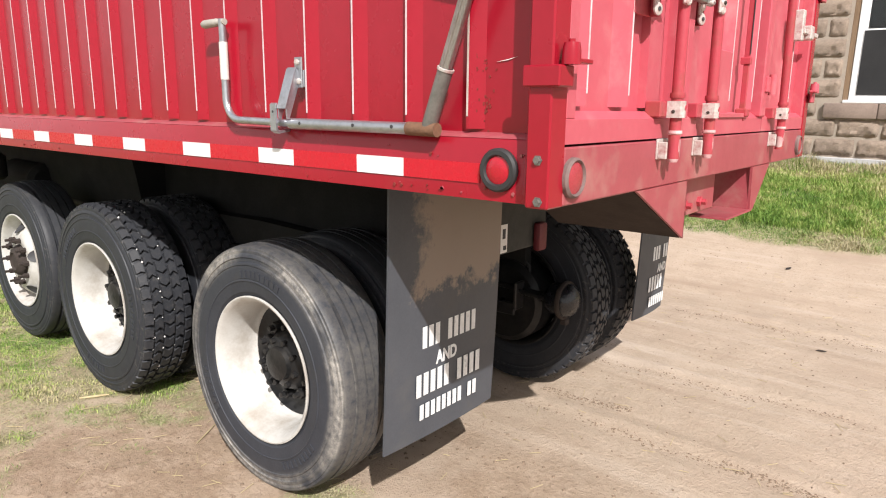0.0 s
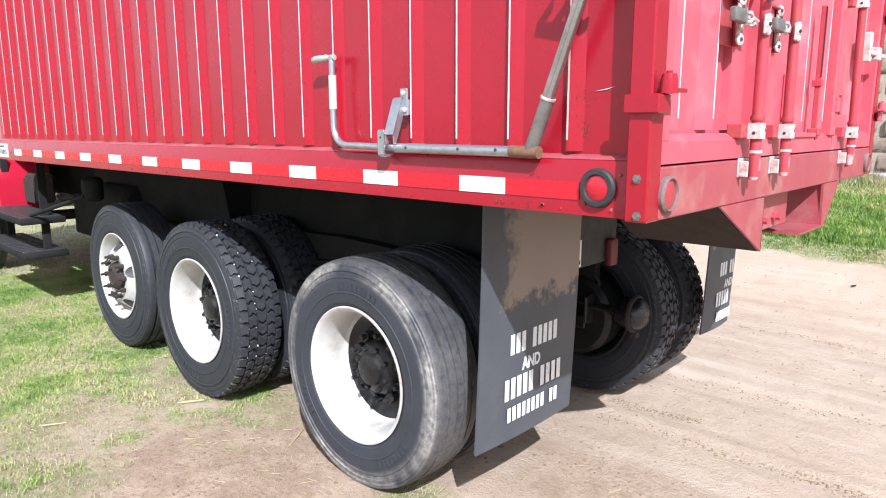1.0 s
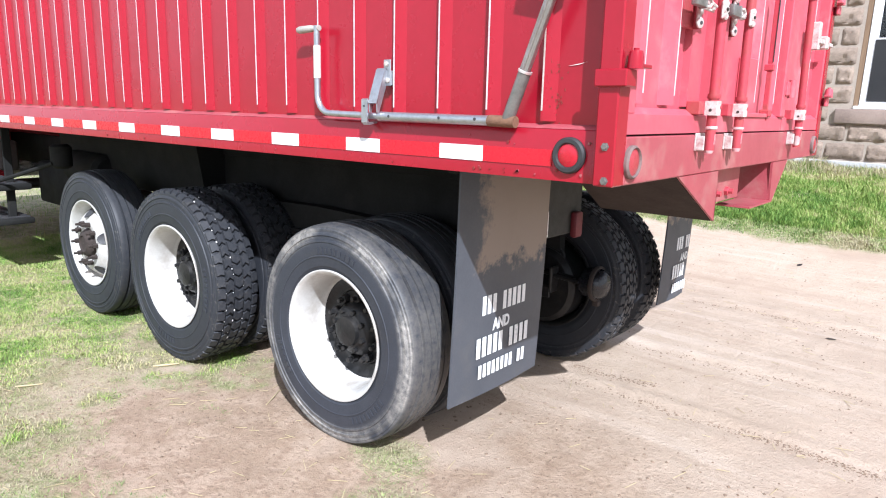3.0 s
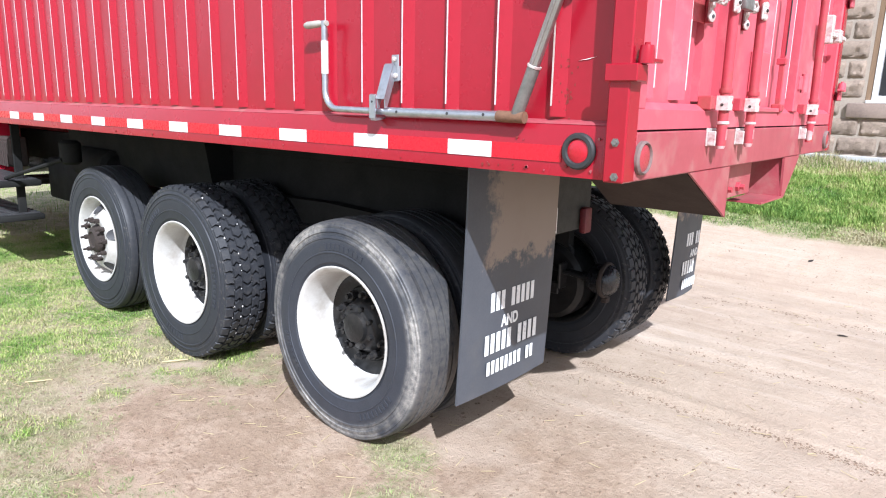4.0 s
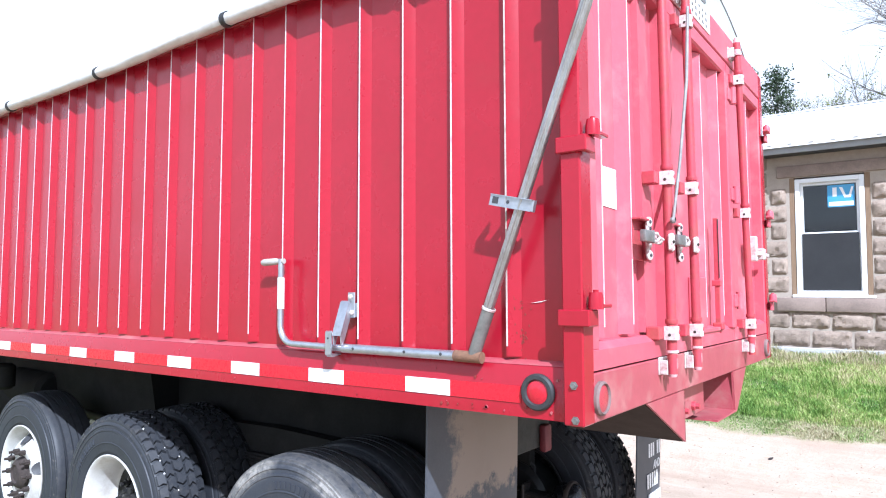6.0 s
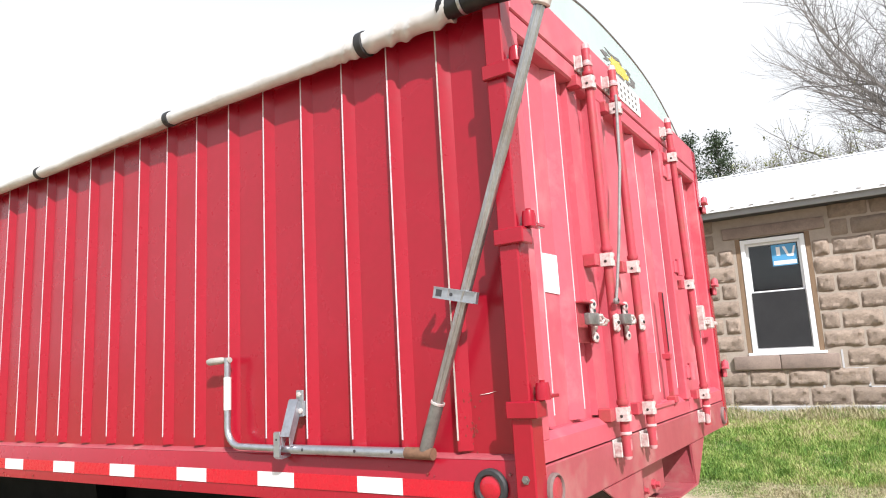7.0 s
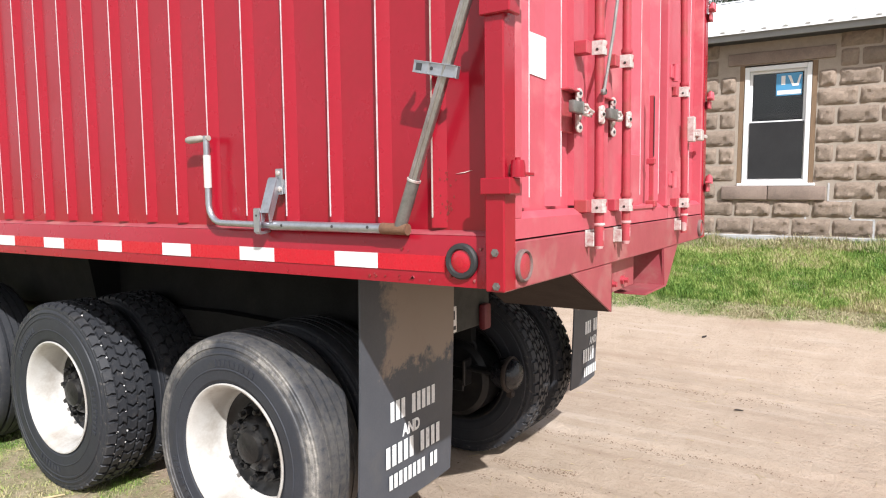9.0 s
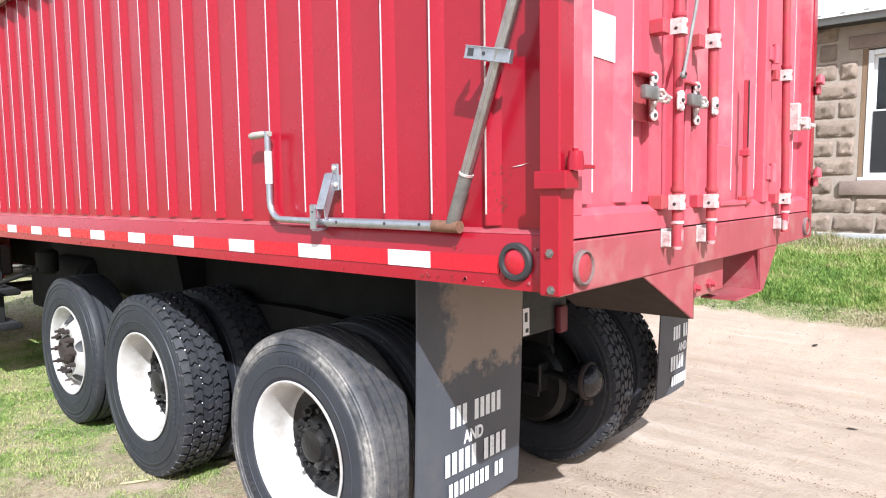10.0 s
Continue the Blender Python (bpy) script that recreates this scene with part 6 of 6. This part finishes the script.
def build_cab():
    b = B()
    loft(b, [round_rect(x, MID - w, MID + w, z0, z1, r) for x, w, z0, z1, r in ((-5.84, 0.93, 1.30, 2.02, 0.10), (-5.90, 0.97, 1.28, 2.04, 0.12), (-6.5, 0.98, 1.28, 2.04, 0.12), (-7.0, 0.95, 1.28, 1.98, 0.14), (-7.1, 0.90, 1.30, 1.90, 0.14))])
    cab = part("cab", b, RED_REAR, truck, "faded red truck cab")
    b = B()
    loft(b, [round_rect(x, MID - w, MID + w, z0, z1, r) for x, w, z0, z1, r in ((-5.88, 0.86, 2.66, 2.78, 0.05), (-6.0, 0.92, 2.64, 2.82, 0.08), (-6.6, 0.90, 2.64, 2.82, 0.08), (-6.85, 0.84, 2.66, 2.76, 0.05))])
    part("cab_roof", b, RED_REAR, cab)
    for y in (MID - 0.93, MID + 0.87):
        for poly in ([(-5.86, 2.03), (-6.0, 2.03), (-6.0, 2.66), (-5.88, 2.66)], [(-7.02, 1.97), (-6.95, 2.0), (-6.72, 2.66), (-6.80, 2.66)]):
            b = B()
            prism(b, poly, 1, y, y + 0.06)
            part("cab_pillar", b, INK_AND_SHADE, cab, "dark cab pillar")
    b = B()
    prism(b, [(MID - 0.86, 2.03), (MID + 0.86, 2.03), (MID + 0.84, 2.66), (MID - 0.84, 2.66)], 0, -5.875, -5.868)
    pane = part("rear_window", b, GLASS, cab, smooth=False)
    pane.visible_shadow = False
    b = B()
    loft(b, [round_rect(x, MID - w, MID + w, z0, z1, r) for x, w, z0, z1, r in ((-7.05, 0.84, 0.95, 1.93, 0.2), (-7.7, 0.78, 0.92, 1.86, 0.24), (-8.5, 0.72, 0.90, 1.72, 0.26), (-8.75, 0.64, 0.92, 1.60, 0.24))])
    part("hood", b, RED_REAR, cab, "faded red hood")
    cx, cz, rr = -7.62, 0.56, 0.62
    arch = [(cx + rr * math.cos(radians(a)), cz + rr * math.sin(radians(a))) for a in range(18, 166, 12)]
    poly = [(-6.30, 0.80), (-6.34, 1.10), (-6.50, 1.36), (-6.78, 1.50), (-7.2, 1.56), (-7.8, 1.55), (-8.4, 1.44), (-8.7, 1.2), (-8.72, 0.85), (-8.28, 0.74)] + arch[::-1] + [(-6.96, 0.76)]
    for far in (False, True):
        b = B()
        prism(b, poly, 1, 0.10, 0.52, 0.035)
        if far:
            mirror_y(b)
        part("fender", b, RED_GLOSS, cab, "rounded red front fender")
    b = B()
    tube(b, [(-6.75, MID - 0.95, 1.98), (-7.1, 0.02, 1.90), (-7.9, -0.02, 2.02)], 0.014, 8)
    part("mirror_arm", b, CHROME, cab, "chrome mirror arm")
    b = B()
    box(b, -7.98, -7.93, -0.10, 0.06, 1.92, 2.28, 0.012, 2)
    part("mirror", b, CHROME, cab)
    b = B()
    lathe(b, [(0.0, 0.001), (0.0, 0.055), (0.06, 0.05), (0.07, 0.001)], (-8.2, 0.20, 1.60), (0, 0, 1), 16)
    part("turn_lamp", b, AMBER, cab, "amber turn lamp on the fender")
    for z in (0.84, 0.56):
        b = B()
        box(b, -6.50, -5.28, 0.0, 0.34, z - 0.05, z, 0.014, 2)
        step = part("step", b, FRAME_BLACK, truck, "black ribbed cab step")
        for k in range(15):
            b = B()
            box(b, -6.46 + 0.078 * k, -6.42 + 0.078 * k, 0.015, 0.32, z, z + 0.008)
            part("step_slat", b, STEP_SHEEN, step, smooth=False)
    for x in (-6.40, -5.40):
        b = B()
        box(b, x, x + 0.03, 0.18, 0.24, 0.52, 1.28, 0.004)
        part("step_bracket", b, FRAME_BLACK, truck)
    b = B()
    tube(b, [(-5.35, 0.10, 0.86), (-4.60, 0.26, 1.06)], 0.016, 8)
    part("step_brace", b, FRAME_BLACK, truck)
    b = B()
    box(b, -6.30, -6.00, 0.34, 0.50, 0.88, 1.14, 0.02)
    fin_box = part("ribbed_box", b, RUST, truck, "rusty ribbed box")
    for k in range(6):
        b = B()
        box(b, -6.29 + 0.048 * k, -6.265 + 0.048 * k, 0.325, 0.345, 0.88, 1.10, 0.004)
        part("box_fin", b, RUST, fin_box)
    b = B()
    box(b, -9.05, -8.9, 0.1, 2.3, 0.5, 0.78, 0.03, 2)
    part("front_bumper", b, CHROME, truck, "chrome front bumper")


build_cab()


# ---- trees and distance ----
def limb(segs, p, d, length, r, depth, rng, droop=0.0):
    """Adds tapered segments of a limb and its branches."""
    n = 3 if depth else 2
    for k in range(n):
        q = p + d * (length / n)
        r2 = r * (0.86 if k < n - 1 else 0.72)
        segs.append((p, q, r, r2))
        p, r = q, r2
        d = (d + Vector((rng.uniform(-1, 1), rng.uniform(-1, 1), rng.uniform(-0.7, 1.0))) * 0.24).normalized()
        if depth and k >= 0:
            for _ in range(rng.choice((1, 2, 2) if depth > 1 else (2, 3))):
                ax = Vector((rng.uniform(-1, 1), rng.uniform(-1, 1), rng.uniform(-0.25, 0.8))).normalized()
                nd = (d * 0.8 + ax * 0.95).normalized()
                limb(segs, p, nd, length * rng.uniform(0.55, 0.78), r * rng.uniform(0.42, 0.6), depth - 1, rng)
    if depth:
        limb(segs, p, d, length * 0.75, r, depth - 1, rng)


def bare_tree(name, base, height, seed, lean=(0, 0), label=""):
    rng = random.Random(seed)
    segs = []
    trunk_top = Vector(base) + Vector((lean[0], lean[1], height * 0.28))
    segs.append((Vector(base), trunk_top, height * 0.026, height * 0.022))
    for k in range(5):
        a = 2 * math.pi * k / 5 + rng.uniform(-0.4, 0.4)
        limb(segs, trunk_top, Vector((math.cos(a) * 0.75, math.sin(a) * 0.75, 0.85)).normalized(), height * 0.24, height * 0.013, 4, rng)
    limb(segs, trunk_top, Vector((0, 0, 1)), height * 0.26, height * 0.015, 4, rng)
    verts, faces = [], []
    for p, q, r0, r1 in segs:
        r0, r1 = max(r0, 0.0040), max(r1, 0.0034)
        _, s, u = frame_axes(q - p)
        o = len(verts)
        for c, r in ((p, r0), (q, r1)):
            for a in (0, 2.094, 4.189):
                verts.append(c + (s * math.cos(a) + u * math.sin(a)) * r)
        faces += [(o, o + 1, o + 4, o + 3), (o + 1, o + 2, o + 5, o + 4), (o + 2, o, o + 3, o + 5)]
    me = bpy.data.meshes.new("branching")
    me.from_pydata([tuple(v) for v in verts], [], faces)
    me.materials.append(BARK)
    tree = new(name)
    tagged(tree, label, "tree")
    ob = new("branching", me)
    ob.parent = tree
    return tree, segs


def leaf_cloud(parent, points, size, material, seed, per=5, name="crown"):
    rng = np.random.default_rng(seed)
    verts, faces = [], []
    for p in points:
        for _ in range(per):
            c = np.array(p) + rng.normal(0, size * 1.6, 3)
            a, b_ = rng.normal(0, 1, 3), rng.normal(0, 1, 3)
            a /= np.linalg.norm(a)
            b_ -= a * (a @ b_)
            b_ /= np.linalg.norm(b_)
            s = size * rng.uniform(0.5, 1.1)
            o = len(verts)
            verts += [tuple(c - a * s), tuple(c + b_ * s * 0.45), tuple(c + a * s), tuple(c - b_ * s * 0.45)]
            faces.append((o, o + 1, o + 2, o + 3))
    me = bpy.data.meshes.new(name)
    me.from_pydata(verts, [], faces)
    me.materials.append(material)
    ob = new(name, me)
    ob.parent = parent
    return ob


def build_trees():
    maple, segs = bare_tree("bare_tree", (5.4, 27.0, 1.0), 17.5, 11, label="large leafless tree with fine grey twigs behind the house")
    tips = [s[1] for s in segs if s[3] < 0.02]
    rng = random.Random(3)
    leaf_cloud(maple, [tuple(p) for p in rng.sample(tips, min(900, len(tips)))], 0.035, BUD, 4, 2, "buds")
    for base, h, seed, lab in (((-0.9, 24.0, 1.0), 8.6, 21, "small tree with first yellow-green leaves behind the house"),):
        t, segs = bare_tree("budding_tree", base, h, seed, label=lab)
        tips = [s[1] for s in segs if s[3] < 0.02]
        leaf_cloud(t, [tuple(p) for p in rng.sample(tips, min(1500, len(tips)))], 0.05, BUD, 6, 12)
    # conifers behind the roof
    for base, h, seed in (((-3.3, 23.0, 1.0), 8.3, 5), ((-4.6, 24.5, 1.0), 8.9, 8), ((-6.4, 24.0, 1.0), 9.2, 9)):
        rg = random.Random(seed)
        tree = new("conifer")
        tagged(tree, "dark green conifer behind the house", "tree")
        b = B()
        tube(b, [base, (base[0], base[1], base[2] + h)], [0.16, 0.02], 8)
        part("trunk", b, BARK, tree)
        pts = []
        for k in range(70):
            f = (k + 0.5) / 70
            z = base[2] + h * (0.2 + 0.8 * f)
            reach = (1 - f) * h * 0.26 + 0.25
            a = k * 2.4 + rg.uniform(-0.3, 0.3)
            for j in range(10):
                u = (j + 1) / 10
                pts.append((base[0] + math.cos(a) * reach * u, base[1] + math.sin(a) * reach * u, z + 0.22 * u - 0.1 * u * u + rg.uniform(-0.05, 0.05)))
        leaf_cloud(tree, pts, 0.065, NEEDLE, seed, 12)
    # far woods beyond the fields ahead of the truck
    rg = np.random.default_rng(7)
    verts, faces = [], []
    for k in range(9000):
        a = rg.uniform(math.radians(120), math.radians(235))
        d = rg.uniform(170, 210)
        c = np.array([math.cos(a) * d, math.sin(a) * d, rg.uniform(0.3, 1.0) ** 0.8 * 11 * (0.7 + 0.3 * math.sin(a * 17))])
        s = rg.uniform(0.35, 0.9)
        o = len(verts)
        u, v = rg.normal(0, 1, 3), rg.normal(0, 1, 3)
        u /= np.linalg.norm(u)
        v -= u * (u @ v)
        v /= np.linalg.norm(v)
        verts += [tuple(c - u * s), tuple(c + v * s), tuple(c + u * s), tuple(c - v * s)]
        faces.append((o, o + 1, o + 2, o + 3))
    me = bpy.data.meshes.new("far_woods")
    me.from_pydata(verts, [], faces)
    me.materials.append(WOODS)
    tagged(new("far_woods", me), "hazy grey-green woods beyond the field", "woods", kind="stuff")


build_trees()


# ---- grass, straw and pebbles ----
def blades(name, x0, x1, y0, y1, count, hgt, seed, label, thresh=0.25, fine=1.0, material=None, flat=0.9):
    rng = np.random.default_rng(seed)
    verts, faces = [], []
    px, py = rng.uniform(x0, x1, count), rng.uniform(y0, y1, count)
    for x, y in zip(px, py):
        t = turfiness(x, y)
        if rng.random() > (t - thresh) * 1.6 or t < thresh:
            continue
        z = ground_z(x, y) - 0.003
        clump = 0.6 + 0.8 * max(0.0, 0.5 + noise2(x, y, 3.0, 11)) * (0.5 + 0.7 * max(0, 0.5 + noise2(x, y, 9.0, 12)))
        h = hgt * clump * rng.uniform(0.45, 1.25)
        a = rng.uniform(0, 6.283)
        lean = rng.uniform(0.1, flat) * h
        w = rng.uniform(0.0020, 0.0038) * fine
        ca, sa = math.cos(a), math.sin(a)
        o = len(verts)
        verts += [(x - sa * w, y + ca * w, z), (x + sa * w, y - ca * w, z),
                  (x + ca * lean * 0.4 - sa * w * 0.8, y + sa * lean * 0.4 + ca * w * 0.8, z + h * 0.62), (x + ca * lean * 0.4 + sa * w * 0.8, y + sa * lean * 0.4 - ca * w * 0.8, z + h * 0.62),
                  (x + ca * lean, y + sa * lean, z + h)]
        faces += [(o, o + 1, o + 3, o + 2), (o + 2, o + 3, o + 4)]
    me = bpy.data.meshes.new(name)
    me.from_pydata(verts, [], faces)
    me.materials.append(material or GRASS)
    return tagged(new(name, me), label, "grass", kind="stuff")


blades("bank_edge_grass", -3.4, 3.2, 5.0, 6.25, 120000, 0.026, 37, "short drier grass along the foot of the bank", material=GRASS_EDGE, flat=1.4)
blades("bank_grass", -3.4, 3.2, 5.75, 7.58, 165000, 0.055, 31, "green spring grass with dry stalks on the bank")
blades("lawn_grass", -7.0, -0.3, -2.2, 1.0, 400000, 0.013, 32, "short patchy lawn beside the truck", thresh=0.14, fine=0.6, material=GRASS_DRY, flat=2.6)
blades("green_lawn_grass", -7.0, -2.3, -2.2, 1.3, 230000, 0.020, 36, "green lawn beside the front wheels", thresh=0.42, fine=0.75, flat=1.6)
blades("dry_weeds", -3.4, 3.2, 7.25, 7.56, 9000, 0.10, 35, "dry yellow weeds along the foot of the wall", material=WEED_DRY)
blades("far_lawn_grass", -20, -7.0, -8, 4, 26000, 0.07, 33, "lawn ahead of the truck")


def litter():
    rng = random.Random(12)
    b = B()
    for k in range(700):
        x, y = rng.uniform(-5, 0.6), rng.uniform(-1.6, 0.7)
        if rng.random() < 0.3:
            x, y = rng.uniform(-1.5, 2.0), rng.uniform(0.6, 5.0)
        a, ln = rng.uniform(0, 6.28), rng.uniform(0.02, 0.09)
        z = ground_z(x, y) + 0.004
        tube(b, [(x, y, z), (x + math.cos(a) * ln, y + math.sin(a) * ln, z + rng.uniform(0, 0.012))], 0.0014, 4)
    tagged(part("dry_stalks", b, STRAW, smooth=False), "scattered dry grass stalks", "straw", kind="stuff")
    for (xa, ya), (xb, yb), r, lab in (((-2.703, -0.004), (-2.624, 0.109), 0.0065, "pale broken stick beside the wheel"), ((-2.94, -0.621), (-2.877, -0.51), 0.0045, "pale dry stalk on the worn turf"), ((-1.839, 0.137), (-1.944, 0.301), 0.003, "thin straw on the dirt"), ((-0.923, -0.201), (-1.001, -0.091), 0.003, "thin forked straw on the dirt")):
        b = B()
        xm, ym = 0.5 * (xa + xb) + 0.012, 0.5 * (ya + yb) - 0.008
        tube(b, [(x, y, ground_z(x, y) + h) for x, y, h in ((xa, ya, 0.006), (xm, ym, 0.012), (xb, yb, 0.007))], [r * 0.8, r, r * 0.65], 6)
        tagged(part("stick", b, STRAW), lab, "stick", "sticks on the ground")
    for cx, cy, a in ((0.08, 3.424, 0.4), (-0.468, 4.95, 1.1)):
        b = B()
        vs = []
        for u, w in ((-1.0, 0.0), (-0.4, 0.5), (0.3, 0.42), (1.0, 0.0), (0.3, -0.42), (-0.4, -0.5)):
            x, y = cx + 0.034 * (u * math.cos(a) - w * math.sin(a)), cy + 0.034 * (u * math.sin(a) + w * math.cos(a))
            vs.append((x, y, ground_z(x, y) + 0.006 + 0.012 * abs(u * w)))
        lo, hi = [b.verts.new((x, y, z - 0.002)) for x, y, z in vs], [b.verts.new(v) for v in vs]
        b.faces.new(hi)
        b.faces.new(lo[::-1])
        for q in range(6):
            b.faces.new((lo[q], lo[(q + 1) % 6], hi[(q + 1) % 6], hi[q]))
        tagged(part("dead_leaf", b, RUST), "small curled brown leaf lying on the sand", "leaf", "leaves on the sand")
    b = B()
    for k in range(9000):
        x, y = rng.uniform(-3.2, 0.6), rng.uniform(-1.1, 1.2)
        if k % 3 == 0:
            x, y = rng.uniform(-1.8, 2.2), rng.uniform(0.8, 5.2)
        if k % 3 == 1:
            yr, xa, xb = rng.choice(((1.56, -1.0, 0.7), (1.54, -0.6, 0.6), (1.57, 0.0, 0.9), (2.40, -1.0, 0.5), (3.74, -1.0, 0.4), (1.79, -1.0, -0.5)))
            x = rng.uniform(xa, xb)
            y = yr + 0.03 * math.sin(x * 1.3) + rng.gauss(0.0, 0.022) + 0.02 * math.sin(x * 9)
        r = rng.choice((0.002, 0.002, 0.003, 0.003, 0.004, 0.005, 0.010)) * (1.0 if y < 1.0 else 0.75)
        z = ground_z(x, y)
        vs = [b.verts.new((x + r * dx * rng.uniform(0.7, 1.3), y + r * dy * rng.uniform(0.7, 1.3), z + r * dz * 0.7)) for dx, dy, dz in ((1, 0, 0), (0, 1, 0), (-1, 0, 0), (0, -1, 0), (0, 0, 1))]
        for i in range(4):
            b.faces.new((vs[i], vs[(i + 1) % 4], vs[4]))
    tagged(part("pebbles", b, CLOD, smooth=False), "small pebbles and clods on the sand", "pebbles", kind="stuff")


litter()


# ---- wall blocks, one by one ----
def rock_block(w, h, seed):
    """A block face with bevelled margin and a rough, bulging middle."""
    rng = random.Random(seed)
    b = B()
    nx, nz = 10, 7
    g = {}
    for i in range(nx + 1):
        for j in range(nz + 1):
            u, v = i / nx, j / nz
            u = 0.5 + 0.5 * math.copysign(abs(2 * u - 1) ** 0.75, 2 * u - 1)
            v = 0.5 + 0.5 * math.copysign(abs(2 * v - 1) ** 0.75, 2 * v - 1)
            d = min(u * w, (1 - u) * w, v * h, (1 - v) * h)
            out = 0.007 if d > 1e-6 else 0.0
            if d > 0.02:
                q = noise.noise(Vector((u * w * 9 + seed * 7.3, v * h * 14, seed * 1.7)))
                out += (0.008 + 0.034 * max(0.0, 0.5 + q)) * min(1.0, (d - 0.012) / 0.03) + 0.006 * rng.random()
            g[i, j] = b.verts.new((u * w, -out, v * h))
    for i in range(nx):
        for j in range(nz):
            b.faces.new((g[i, j], g[i + 1, j], g[i + 1, j + 1], g[i, j + 1]))
    bmesh.ops.recalc_face_normals(b, faces=b.faces[:])
    me = bpy.data.meshes.new("block")
    b.to_mesh(me)
    b.free()
    me.materials.append(BLOCK)
    me.polygons.foreach_set("use_smooth", [i % 3 != 0 for i in range(len(me.polygons))])
    return me


def build_blocks():
    long_, gap = 0.437, 0.011
    pool = [rock_block(long_ - gap, COURSE - gap, s) for s in range(14)]
    halves = [rock_block(long_ / 2 - gap, COURSE - gap, 50 + s) for s in range(6)]
    rng = random.Random(2)
    holes = [(WX0 - 0.06, WX1 + 0.06, 1.70, 3.20), (-0.805, 0.372, 3.20, 3.345), (-0.835, 0.335, 1.523, 1.70)]
    rows = 11
    for r in range(rows):
        z = 1.083 + r * COURSE
        x = -4.4 - (long_ / 2 if r % 2 else 0)
        while x < 5.2:
            def clear(xa, xb):
                return all(xb <= h[0] + 0.012 or xa >= h[1] - 0.012 or z + COURSE - gap <= h[2] + 0.02 or z >= h[3] - 0.02 for h in holes)
            if clear(x, x + long_):
                pieces = [(x, long_, rng.choice(pool))]
            else:
                pieces = []
                if clear(x, x + long_ / 2):
                    pieces.append((x, long_ / 2, rng.choice(halves)))
                if clear(x + long_ / 2, x + long_):
                    pieces.append((x + long_ / 2, long_ / 2, rng.choice(halves)))
            for xx, ww, me in pieces:
                ob = new("block", me)
                ob.parent = front_wall
                ob.location = (xx + gap / 2, WALL_Y, z + gap / 2)
            x += long_


build_blocks()
